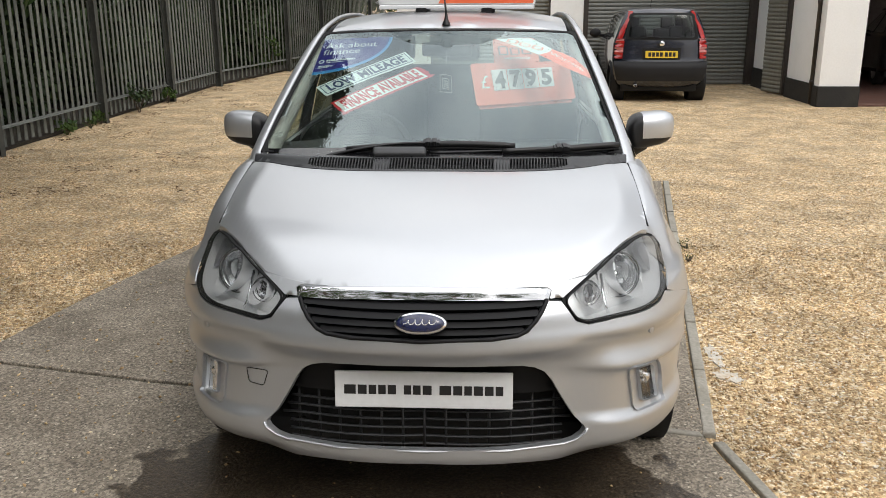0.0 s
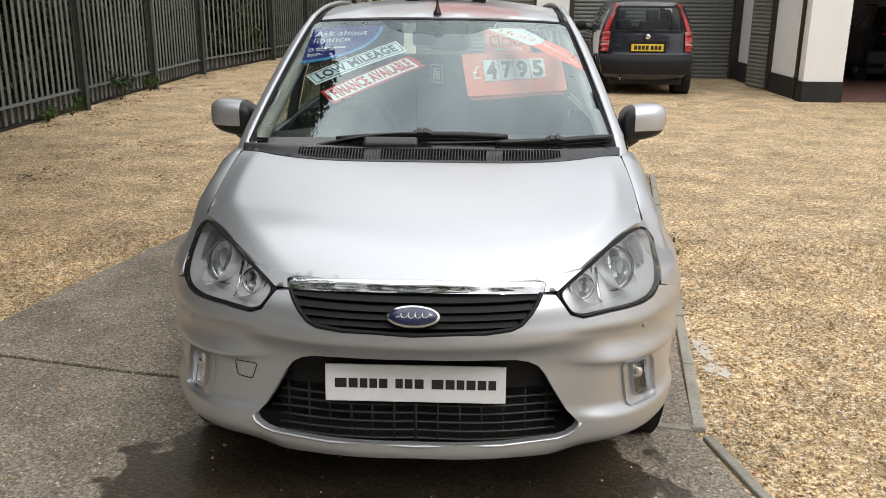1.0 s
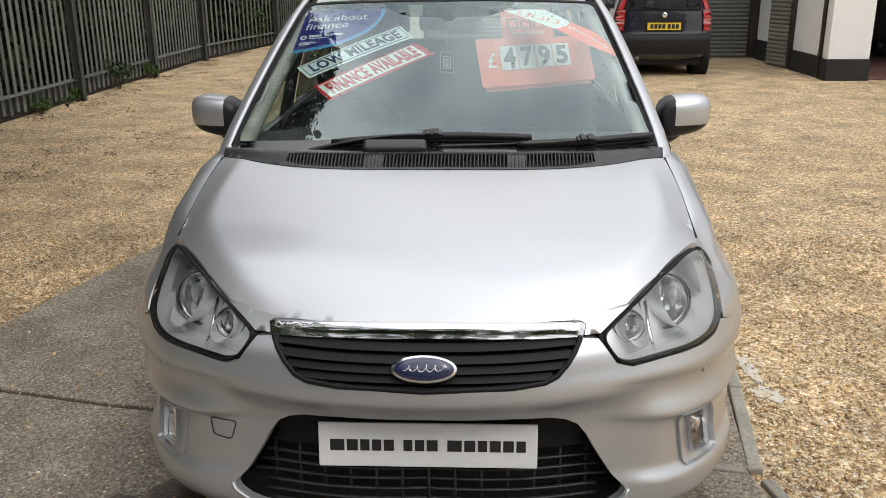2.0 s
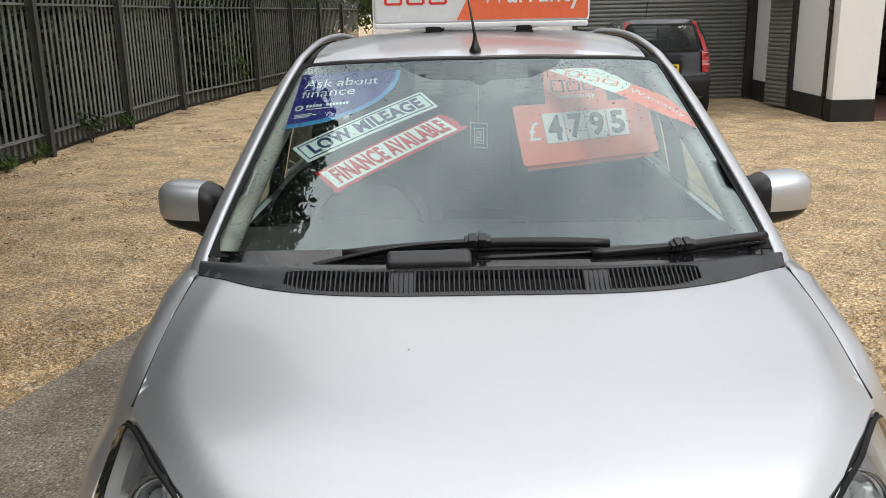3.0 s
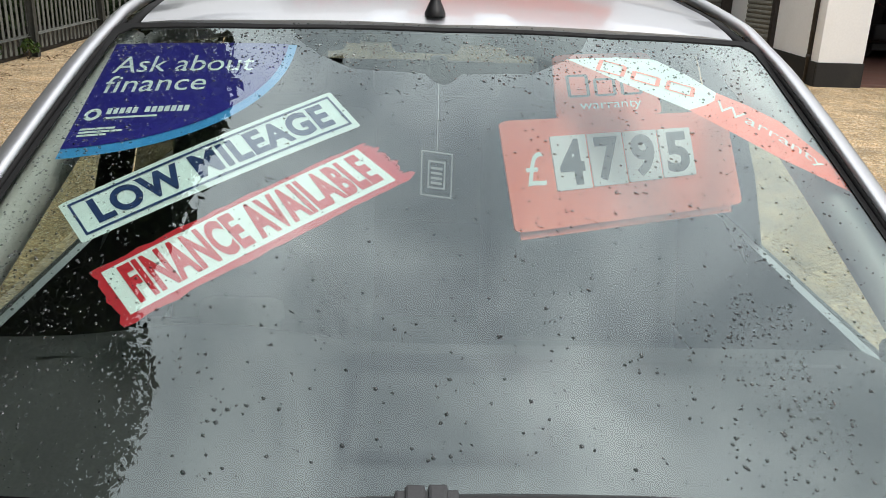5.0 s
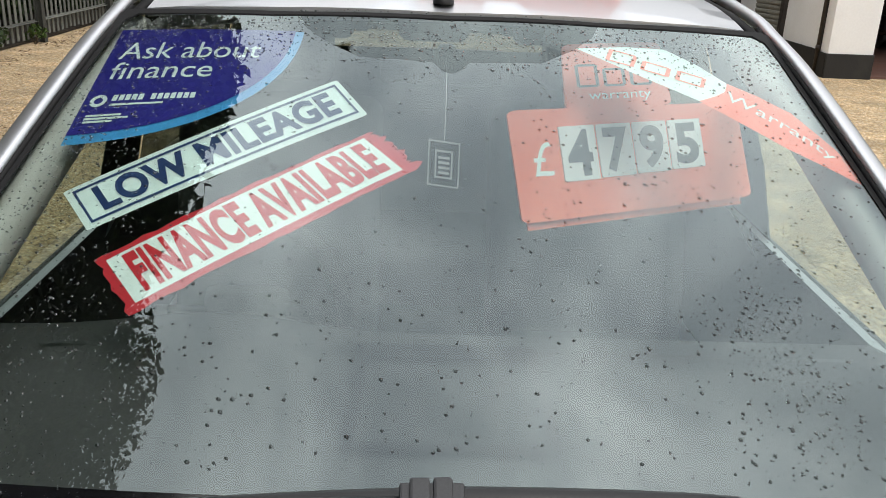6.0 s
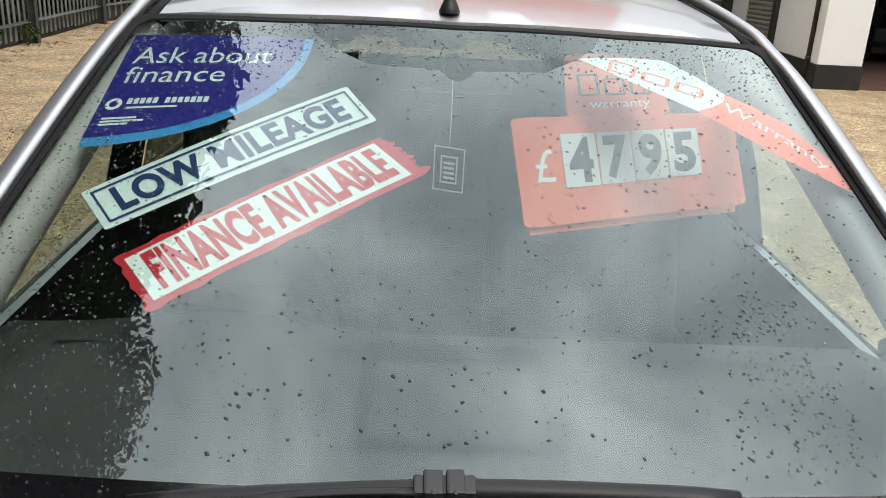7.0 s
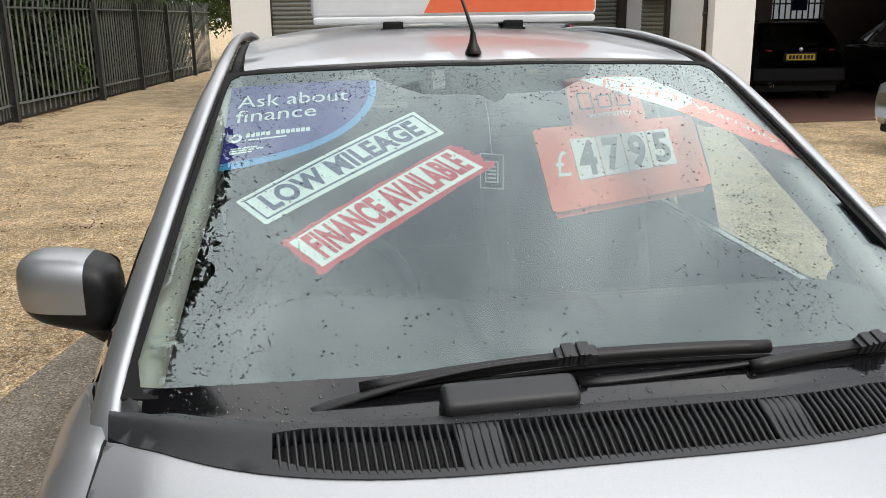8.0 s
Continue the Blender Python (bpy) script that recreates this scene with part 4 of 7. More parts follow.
LAMP_CORNERS = [(.421, .832), (.52, .876), (.652, .924), (.822, .945), (.925, .941), (1.0, .92), (1.025, .888), (.945, .846), (.835, .797), (.785, .777), (.715, .771), (.585, .773), (.488, .767), (.452, .78)]
LAMP = rounded(LAMP_CORNERS, 0.045, 3)
hood_mid = through_points([(-.03, .866), (-.0147, .8705), (0, .8795), (.05, .910), (.12, .947), (.25, .992), (.46, 1.037), (.7, 1.075), (.85, 1.09), (.9, 1.094)])
hood_half = spline(np.array([-.03, .0126, .0824, .159, .2665, .341, .45, .6, .84, .9]), np.array([.362, .402, .474, .55, .63, .669, .694, .697, .686, .682]))
hood_drop = spline(np.array([-.03, .0126, .0824, .159, .2665, .341, .45, .55, .7, .84, .9]), np.array([.058, .058, .053, .046, .052, .063, .067, .053, .033, .0185, .014]))


def hood_z(x, y):
    """A gently domed top panel whose sides fall away past a soft crease."""
    y = min(max(y, -.03), .88)
    half, drop, x = hood_half(y), hood_drop(y), abs(x)
    crease = half - .062 - .012 * ease(.1, .45, y)
    d, e = x - crease, .007 + .025 * ease(.14, .0, y)
    fall = lambda q: (math.sqrt(q * q + e * e) + q) / 2
    share, power = .25 + .43 * ease(0, .2, y), 2.2
    return hood_mid(y) - drop * (1 - share) * min(x / half, 1.1) ** power - drop * share * (fall(d) - fall(-crease)) / (fall(half - crease) - fall(-crease))


def hood_put(x, y, out):
    return Vector((x, y, hood_z(x, y) + out))


def shrink(poly, k):
    cx, cy = sum(p[0] for p in poly) / len(poly), sum(p[1] for p in poly) / len(poly)
    out = []
    n = len(poly)
    for i in range(n):
        a, b, c = Vector(poly[i - 1]), Vector(poly[i]), Vector(poly[(i + 1) % n])
        u, v = (b - a).normalized(), (c - b).normalized()
        nn = Vector((-(u.y + v.y), u.x + v.x)).normalized()
        if not inside(poly, b.x + nn.x * 1e-3, b.y + nn.y * 1e-3):
            nn = -nn
        out.append((b.x + nn.x * k, b.y + nn.y * k))
    return out


car = thing("car", "silver compact family car wet with rain on the concrete drive", "car", (0, -0.007, -0.0325))


def both_sides(name, piece, material, parent=car, label="", smooth=True):
    """A part on the car's one side and its mirror image on the other."""
    a = mesh_part(name, piece[0], piece[1], material, parent, label, smooth)
    b = mesh_part(name, [(-v[0], v[1], v[2]) for v in piece[0]], [f[::-1] for f in piece[1]], material, parent, label, smooth)
    return a, b


# --- nose: bumper skin with its openings
GRILLE = [(0, .840), (.370, .837), (.370, .832), (.351, .812), (.328, .789), (.300, .764), (.270, .753), (.197, .747), (0, .743)]
MOUTH = [(0, .658), (.20, .655), (.295, .650), (.335, .640), (.368, .622), (.392, .592), (.415, .550), (.462, .474), (.490, .444), (.494, .434), (.486, .420), (.462, .404), (.43, .396), (.25, .396), (0, .400)]
FOG = rounded([(.642, .604), (.80, .584), (.845, .548), (.876, .425), (.676, .452)], 0.022)
arch = [(0.93 - 0.35 * math.cos(radians(a)), 0.33 + 0.35 * math.sin(radians(a))) for a in (-12, 5, 20, 35, 50, 62)]
bumper_line = ([(0, .743)] + GRILLE[::-1][1:-2] + [(.370, .833), (.416, .828)] + [(.449, .775), (.488, .762), (.585, .768), (.715, .766), (.787, .772), (.84, .793)]
               + [(at_y(y) - 0.004, z) for y, z in arch[::-1]] + [(1.04, .280), (.98, .290), (.80, .300), (.55, .320), (.3, .343), (0, .354)] + MOUTH[::-1])
v, f = sheet(bumper_line, skin, 0.016, [FOG], rim=0.02, mirror=True, grid=(0.020, 0.0075))
bumper = mesh_part("front_bumper", v, f, SILVER, car, "silver painted front bumper")
# near-black sheet closes the mouth: its depth shade is put into the colour
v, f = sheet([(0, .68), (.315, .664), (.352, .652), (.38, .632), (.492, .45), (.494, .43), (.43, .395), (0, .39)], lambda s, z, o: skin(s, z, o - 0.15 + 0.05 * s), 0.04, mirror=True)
mesh_part("lower_intake", v, f, BLACK_AND_CAVITY_SHADE, car, "near-black sheet painting the shade inside the lower air intake")
# upper black panel of the mouth that carries the plate
v, f = sheet([(0, .662), (.20, .659), (.30, .654), (.340, .643), (.374, .625), (.397, .594), (.430, .535), (0, .530)], lambda s, z, o: skin(s, z, o - 0.098 + 0.11 * s), 0.03, rim=0.03, mirror=True)
mesh_part("plate_panel", v, f, GRILLE_PLASTIC, car)
for z in (.372, .398, .424, .450, .476, .503):
    half = 0.45 if z < .43 else 0.475 - max(0, z - .45) * 0.55
    pts = [Vector((math.copysign(skin(abs(s), z, -0.095 + 0.08 * abs(s)).x, s), *skin(abs(s), z, -0.095 + 0.08 * abs(s)).yz)) for s in np.linspace(-half, half, 25)]
    v, f = tube(pts, 0.0058, 6, squash=0.6)
    mesh_part("intake_slat", v, f, GREY_PLASTIC, car)
for i in range(13):
    x = -0.384 + i * 0.064
    s = abs(x)
    v, f = tube([Vector((x, skin(s, .405, -.088).y, .36)), Vector((x, skin(s, .53, -.088).y, .53))], 0.0042, 6, up=Vector((0, 1, 0)))
    mesh_part("intake_rib", v, f, GREY_PLASTIC, car)
# bright lower lip of the mouth
lip = [(.500, .436), (.492, .418), (.464, .401), (.43, .392), (.25, .391), (0, .395)]
pts = [skin(s, z, 0.002) for s, z in lip]
pts = pts + [Vector((-p.x, p.y, p.z)) for p in pts[-2::-1]]
v, f = tube(pts, 0.0040, 8)
mesh_part("lip", v, f, SILVER, car)

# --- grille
# black sheet stands for the unlit depth behind the slats
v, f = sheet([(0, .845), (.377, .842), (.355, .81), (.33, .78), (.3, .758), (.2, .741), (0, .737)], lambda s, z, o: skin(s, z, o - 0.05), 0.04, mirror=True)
mesh_part("grille_back", v, f, BLACK_AND_CAVITY_SHADE, car)
for z, half in ((.828, .360), (.806, .342), (.785, .322), (.765, .292)):
    vs, fs = [], []
    ss = np.linspace(-half, half, 31)
    for s in ss:
        a, b = skin(abs(s), z + 0.007, -0.012), skin(abs(s), z - 0.004, -0.001)
        c, d = skin(abs(s), z - 0.007, -0.006), skin(abs(s), z + 0.004, -0.034)
        vs += [Vector((math.copysign(p.x, s), p.y - (0.004 if k < 2 else 0), p.z)) for k, p in enumerate((a, b, c, d))]
    for i in range(len(ss) - 1):
        for k in range(4):
            fs.append((i * 4 + k, i * 4 + (k + 1) % 4, (i + 1) * 4 + (k + 1) % 4, (i + 1) * 4 + k))
    mesh_part("grille_slat", vs, fs, GRILLE_PLASTIC, car, smooth=False)
ring_line = [skin(s, z, 0.0) for s, z in GRILLE[1:]]
ring_line = ring_line + [Vector((-p.x, p.y, p.z)) for p in ring_line[-2::-1]]
v, f = tube(ring_line, 0.0065, 8)
mesh_part("grille_frame", v, f, GRILLE_PLASTIC, car)


def bar_out(s, z):
    """The bar's face: its lower half upright, its upper half leaning back."""
    foot = .847 - .011 * (s / .38) ** 2
    k = min(max((z - foot) / .029, 0), 1)
    return (0.0128 * min(k / .78, 1) - 0.004 * max(0, k - .78) / .22) * ease(.392, .372, s)


v, f = sheet([(0, .877), (.2, .873), (.382, .863), (.393, .857), (.376, .836), (.2, .843), (0, .847)], lambda s, z, o: skin(s, z, o + 0.002 + bar_out(s, z)), 0.0065, rim=0.010, mirror=True)
mesh_part("grille_trim", v, f, CHROME, car, "polished chrome bar over the grille")
# badge: plain oval
BADGE_BLUE = surface("badge_blue", (0.008, 0.011, 0.05), (0.012, 0.017, 0.07), 90, 6, 0.25, coat=1.0)
badge_m = Matrix.Translation(skin(0.0, .795, 0.010)) @ pose(0, 0, 0, 90 - 30, 0, 0)
for n_, rx, rz, lift, mt in (("badge_rim", .074, .031, 0.0, CHROME), ("badge_field", .067, .026, 0.0035, BADGE_BLUE)):
    vs = []
    prof = [(1.0, -0.012), (1.0, 0.0), (0.96, 0.004), (0.6, 0.0065), (0.0, 0.0075)]
    for k, h in prof:
        vs += [badge_m @ Vector((rx * k * math.cos(t), rz * k * math.sin(t), h + lift)) for t in np.linspace(0, 2 * math.pi, 41)[:-1]]
    fs = [(i * 40 + j, i * 40 + (j + 1) % 40, (i + 1) * 40 + (j + 1) % 40, (i + 1) * 40 + j) for i in range(4) for j in range(40)]
    mesh_part(n_, vs, fs, mt, car, "plain blue oval badge" if "field" in n_ else "")
SCRIPT = surface("badge_script_silver", (0.6, 0.6, 0.62), (0.7, 0.7, 0.72), 90, 6, 0.25, metal=0.8)
v, f = tube([badge_m @ Vector((x + 0.004 * math.sin(x * 330 + 1.2), 0.0075 * math.sin(x * 330) * (1.1 - 9 * abs(x)) + 0.001, 0.0112)) for x in np.linspace(-0.044, 0.044, 71)], 0.0013, 6)
mesh_part("badge_mark", v, f, SCRIPT, car)

# --- number plate: showroom plate, lettering as blocks
PLATE = surface("plate_white", (0.70, 0.71, 0.72), (0.78, 0.79, 0.80), 60, 3, 0.35)
INK = surface("black_ink", (0.012, 0.012, 0.013), (0.02, 0.02, 0.021), 60, 5, 0.45)
plate_m = Matrix.Translation((0, -0.006, 0.556)) @ pose(0, 0, 0, 90 - 6, 0, 0)
bm = bmesh.new()
add_box(bm, (-0.26, -0.0555, -0.004), (0.26, 0.0555, 0.004), 0.0035, plate_m)
plate = part("plate", bm, PLATE, car, "white showroom plate with a row of black letter blocks")
x = -0.232
for wide in ((.040, .032, .028, .028, .030), (.027, .028, .032), (.040, .032, .028, .032, .031, .028)):
    for w in wide:
        bm = bmesh.new()
        add_box(bm, (x, -0.014, 0.0042), (x + w - 0.006, 0.014, 0.0052), 0, plate_m)
        part("letter_block", bm, INK, plate)
        x += w
    x += 0.017

# --- fog lamps in their recesses
FOG_EYE = rounded([(.690, .587), (.768, .576), (.786, .560), (.830, .446), (.722, .468)], 0.012)
v, f = sheet(FOG, lambda s, z, o: skin(s, z, o - 0.004 - 0.005 * ease(.66, .82, s)), 0.02, [FOG_EYE], rim=-0.012)
both_sides("fog_surround", (v, f), SILVER)
for sx in (1, -1):
    fog = new("fog_lamp")
    fog.parent = car
    v, f = sheet([(a, b) for a, b in FOG_EYE], lambda s, z, o: Vector((sx * skin(s, z).x, *skin(s, z, o - 0.050).yz)), 0.03, rim=-0.04)
    mesh_part("fog_housing", v, f, REFLECTOR, fog)
    v, f = sheet(FOG_EYE, lambda s, z, o: Vector((sx * skin(s, z, o - 0.010).x, *skin(s, z, o - 0.010).yz)), 0.03)
    mesh_part("fog_lens", v, f, LENS, fog).visible_shadow = False
    c = skin(.758, .525, -0.022)
    v, f = lathe([(-0.018, 0.004), (-0.022, 0.012), (-0.016, 0.022), (0.0, 0.029), (0.012, 0.03)], 20, "y")
    mesh_part("fog_bulb", [Vector((sx * c.x + p[0], c.y + p[1] + 0.015, c.z + p[2])) for p in v], f, REFLECTOR, fog)
# parking sensors, tow-eye cover seam, washer covers
for sx in (1, -1):
    c = skin(.738, .70, 0.001)
    d = (skin(.738, .70, 0.01) - c).normalized()
    q = d.to_track_quat("Z", "Y").to_matrix().to_4x4()
    v, f = lathe([(-0.004, 0.0125), (0.002, 0.0125), (0.0035, 0.011), (0.0015, 0.0095), (0.0025, 0.008), (0.003, 0.0001)], 20, "z")
    v = [Matrix.Translation(c) @ q @ Vector(p) for p in v]
    mesh_part("parking_sensor", [(sx * p.x, p.y, p.z) for p in v], f, SILVER, car)
seam = rounded([(.560, .600), (.486, .598), (.503, .548), (.555, .553)], 0.01)
v, f = tube([Vector((-skin(s, z, 0.0008).x, *skin(s, z, 0.0008).yz)) for s, z in seam], 0.0016, 5, closed=True)
mesh_part("tow_cover_seam", v, f, INK, car)

# --- headlamps
LAMP_IN = shrink(LAMP, 0.0040)
for sx in (1, -1):
    lamp = new("headlamp")
    lamp.parent = car
    tagged(lamp, "clear glass headlamp with chrome reflectors")
    flip = lambda p: Vector((sx * p.x, p.y, p.z))
    turned = lambda fs: fs if sx > 0 else [q[::-1] for q in fs]

    def bed(s, z, o):
        """The lamp's grey tray lies deeper towards the wing."""
        return skin(s, z, min(o - 0.038 - 0.035 * ease(.45, .7, s), -0.004))
    c1, c2 = skin(.700, .853, -0.062), skin(.522, .826, -0.060)
    bowls = [[(a + r * math.cos(t), b + r * .95 * math.sin(t)) for t in np.linspace(0, 2 * math.pi, 25)[:-1]] for a, b, r in ((.700, .857, .060), (.522, .830, .032))]
    v, f = sheet(shrink(LAMP, 0.002), bed, 0.02, bowls, rim=-0.060)
    mesh_part("lamp_tray", [flip(p) for p in v], turned(f), LAMP_GREY, lamp)
    v, f = sheet(LAMP, lambda s, z, o: skin(s, z, o + 0.0025), 0.02, [LAMP_IN], rim=0.006)
    mesh_part("lamp_seal", [flip(p) for p in v], turned(f), RUBBER, lamp, "black rubber seal")
    v, f = sheet([b if b[0] > .93 or b[1] < .80 else a for a, b in zip(LAMP_CORNERS, shrink(LAMP_CORNERS, -0.018))], lambda s, z, o: skin(s, z, o - 0.007), 0.02, [LAMP_IN], rim=0.006)
    mesh_part("lamp_gasket", [flip(p) for p in v], turned(f), RUBBER, lamp)
    v, f = sheet(shrink(LAMP, 0.003), lambda s, z, o: skin(s, z, o + 0.001 + 0.006 * math.sin(math.pi * ease(.76, .95, z))), 0.025)
    mesh_part("lamp_lens", [flip(p) for p in v], turned(f), LENS, lamp).visible_shadow = False
    for c, r, n_ in ((c1, 0.062, "main_reflector"), (c2, 0.034, "beam_reflector")):
        m = Matrix.Translation(flip(c)) @ pose(0, 0, 0, -14, 0, sx * 14)
        prof = [(-0.022, r * 1.04), (-0.024, r * 0.99), (-0.018, r * 0.94), (0.0, r * 0.86), (0.03, r * 0.66), (0.052, r * 0.36), (0.058, r * 0.12)]
        v, f = lathe(prof, 36, "y")
        mesh_part(n_, [m @ Vector(p) for p in v], f, REFLECTOR, lamp)
        v, f = lathe([(0.058, r * 0.12), (0.02, r * 0.13), (-0.004, r * 0.20), (-0.012, r * 0.15), (-0.014, 0.0005)], 18, "y")
        mesh_part("bulb_cap", [m @ Vector(p) for p in v], f, CHROME, lamp)
        v, f = lathe([(-0.03, r * 1.04), (-0.034, r * 1.08), (-0.026, r * 1.13), (0.02, r * 1.14)], 36, "y")
        mesh_part("bezel_ring", [m @ Vector(p) for p in v], f, LAMP_RING, lamp)
        # facets of the reflector
        for fx, fz, fw, fh, lean in ((-.34, -.20, .30, .78, 5), (.02, .22, .30, .62, -8), (.04, -.42, .30, .46, 10), (.38, -.08, .28, .82, -4), (-.34, .46, .28, .36, -10)):
            bm = bmesh.new()
            add_box(bm, (-fw * r / 2, -.0015, -fh * r / 2), (fw * r / 2, .0015, fh * r / 2), .0008, m @ Matrix.Translation((fx * r, .014, fz * r)) @ pose(0, 0, 0, lean, 0, 40 * fx), 1)
            part("facet", bm, REFLECTOR, lamp)
    # turn signal at the outer end
    v, f = sheet(rounded([(.875, .832), (.955, .868), (.965, .905), (.885, .895)], .012), lambda s_, z, o: skin(s_, z, o - 0.034), 0.03, rim=0.02)
    mesh_part("signal_lens", [flip(p) for p in v], turned(f), ALLOY, lamp)
    path = [skin(.575, .775, -0.03), skin(.565, .80, -0.025), skin(.572, .83, -0.025), skin(.60, .87, -0.03)]
    v, f = tube([flip(p) for p in path], 0.005, 8)
    mesh_part("tray_rib", v, f, CHROME, lamp)

def cowl_front(x):
    return 0.672 + 0.185 * (min(abs(x), .69) / 0.69) ** 3.6


# --- bonnet, wings, doors
lamp_top = [(p.x - 0.004, p.y + 0.004) for p in (skin(s, z) for s, z in LAMP_CORNERS[:5])]
front_line = [(abs(skin(s, z).x) if s else 0.0, skin(s, z).y - 0.003) for s, z in ((0, .881), (.2, .877), (.384, .868), (.414, .838))]
bonnet_line = front_line[:3] + lamp_top[1:] + [(.684, .362), (.690, .40), (.6925, .45), (.694, .55), (.694, .66), (.6925, .76), (.691, .82), (.689, .85)] + [(x, cowl_front(x) + 0.002) for x in (.66, .62, .56, .5, .42, .34, .24, .12, 0)]
both_sides("bonnet_corner", sheet([(.366, .869), (.385, .864), (.3955, .857), (.388, .846), (.383, .838), (.4245, .8375), (.47, .858), (.524, .881)], lambda s, z, o: skin(s, z, o + 0.001), 0.012, rim=0.012), SILVER)
v, f = sheet(bonnet_line, hood_put, 0.018, rim=0.018, mirror=True)
bonnet = mesh_part("bonnet", v, f, SILVER, car, "smooth silver bonnet beaded with rain")
v, f = sheet([(0.0, 0.0), (0.004, 0.0), (0.004, 0.003), (0.0, 0.003)], lambda a, b, o: Vector((-0.172 + a, 0.455 + b, hood_z(-0.172, 0.455) + 0.001)), 0.002)
mesh_part("stone_chip", v, f, INK, car)


def wing_base(s):
    """Where the wing begins to roll over: its foot, and the place and height of the bonnet edge above it."""
    low_z = edge_z(round_y(s) + .02) - .15
    foot = skin(s, low_z)
    return foot, edge_z(foot.y), low_z


def wing_row(s, z):
    """Height as the length along the rolled-over section."""
    foot, top, low_z = wing_base(s)
    t = min(max((z - low_z) / (top - low_z), 0), 1)
    return z if t <= 0 else low_z + .20 * math.asin(t) / (math.pi / 2)


def wing_put(s, q, o):
    """Skin that rolls over in a quarter round into the bonnet's side edge."""
    foot, top, low_z = wing_base(s)
    if q <= low_z:
        return skin(s, q, o)
    v = (q - low_z) / .20 * math.pi / 2
    z = low_z + (top - low_z) * math.sin(v)
    plain, plain_top = skin(s, z, o), skin(s, top, o)
    flat_x = .6955 + (plain.x - plain_top.x) * (foot.x - .6955) / (foot.x - plain_top.x)
    rolled = Vector((.6955 + (foot.x + o - .6955) * max(math.cos(v), 0), foot.y, z + o * math.sin(v)))
    roll = ease(.38, .62, foot.y)
    near = Vector((flat_x, plain.y + (foot.y - plain.y) * roll, z))
    return plain.lerp(near.lerp(rolled, roll), ease(1.34, 1.08, foot.y))


def edge_z(y):
    return hood_z(0.692, y) if y < .83 else 1.072


# shade in the bonnet gap, drawn as a near-black strip
both_sides("shut_line_shade", tube([Vector((.6948, y, edge_z(y) - 0.0035)) for y in np.linspace(.40, .86, 24)], 0.0026, 6), BLACK_AND_CAVITY_SHADE)
arch_back = [(0.93 - 0.35 * math.cos(radians(a)), 0.33 + 0.35 * math.sin(radians(a))) for a in (62.7, 80, 95, 110, 125, 140, 155, 170, 185)]
wing_line = ([(.842, .7955)] + [(at_y(y), z) for y, z in arch_back] + [(at_y(1.275), .30), (at_y(1.28), .24), (at_y(1.30), .24), (at_y(1.30), .973), (at_y(1.16), 1.03), (at_y(.98), 1.062)]
             + [(at_y(y), wing_base(at_y(y))[1]) for y in (.86, .82, .78, .73, .68, .63, .58, .53, .48, .43)] + [(1.003, wing_base(1.003)[1]), (1.01, .921), (1.034, .888), (.954, .846)])
both_sides("wing_corner", sheet([(.930, .943), (.970, .934), (1.003, .9225), (1.006, .938), (.998, .953), (.960, .957)], lambda s, z, o: skin(s, z, o - .001), 0.01, rim=0.012), SILVER)
both_sides("wing", sheet([(a, wing_row(a, b)) for a, b in wing_line], wing_put, 0.02, rim=0.02, grid=(0.02, 0.012)), SILVER, label="silver front wing")
both_sides("front_door", sheet([(at_y(1.307), .25), (at_y(2.22), .25), (at_y(2.24), 1.02), (at_y(1.307), .978)], skin, 0.06, rim=0.02), SILVER)
rear_arch = [(3.52 - 0.35 * math.cos(radians(a)), 0.33 + 0.35 * math.sin(radians(a))) for a in (-8, 15, 35, 55, 70)]
both_sides("rear_door", sheet([(at_y(2.227), .25), (at_y(3.14), .25), (at_y(3.155), .34)] + [(at_y(y) - .006, z) for y, z in rear_arch[1:]] + [(at_y(3.36), .74), (at_y(3.36), 1.05), (at_y(2.247), 1.02)], skin, 0.06, rim=0.02), SILVER)
tail_arch = [(3.52 - 0.35 * math.cos(radians(a)), 0.33 + 0.35 * math.sin(radians(a))) for a in (72, 90, 110, 130, 150, 170, 188)]
end_s = plan_s[-1]
both_sides("rear_quarter", sheet([(at_y(3.37), .745)] + [(at_y(y), z) for y, z in tail_arch] + [(at_y(3.90), .24), (at_y(4.05), .24), (at_y(4.05), 1.08), (at_y(3.37), 1.055)], skin, 0.06, rim=0.02), SILVER)
both_sides("sill", sheet([(at_y(1.29), .17), (at_y(3.13), .17), (at_y(3.13), .245), (at_y(1.29), .245)], skin, 0.08, rim=0.03), BLACK_PLASTIC)
v, f = sheet([(at_y(4.05), .22), (end_s, .22), (end_s, .64), (at_y(4.05), .64)], skin, 0.08, rim=0.02)
both_sides("rear_bumper", (v, f), SILVER)
v, f = sheet([(at_y(4.05), .645), (end_s, .645), (end_s, 1.08), (at_y(4.05), 1.08)], skin, 0.08, rim=0.02)
both_sides("tailgate", (v, f), SILVER)
TAIL_RED = surface("tail_lamp_red", (0.32, 0.012, 0.012), (0.45, 0.02, 0.018), 60, 6, 0.2, coat=1.0)
both_sides("tail_lamp", sheet([(at_y(4.02), .78), (at_y(4.17), .78), (at_y(4.14), 1.05), (at_y(4.0), 1.05)], lambda s, z, o: skin(s, z, o + 0.012), 0.05, rim=0.02), TAIL_RED)

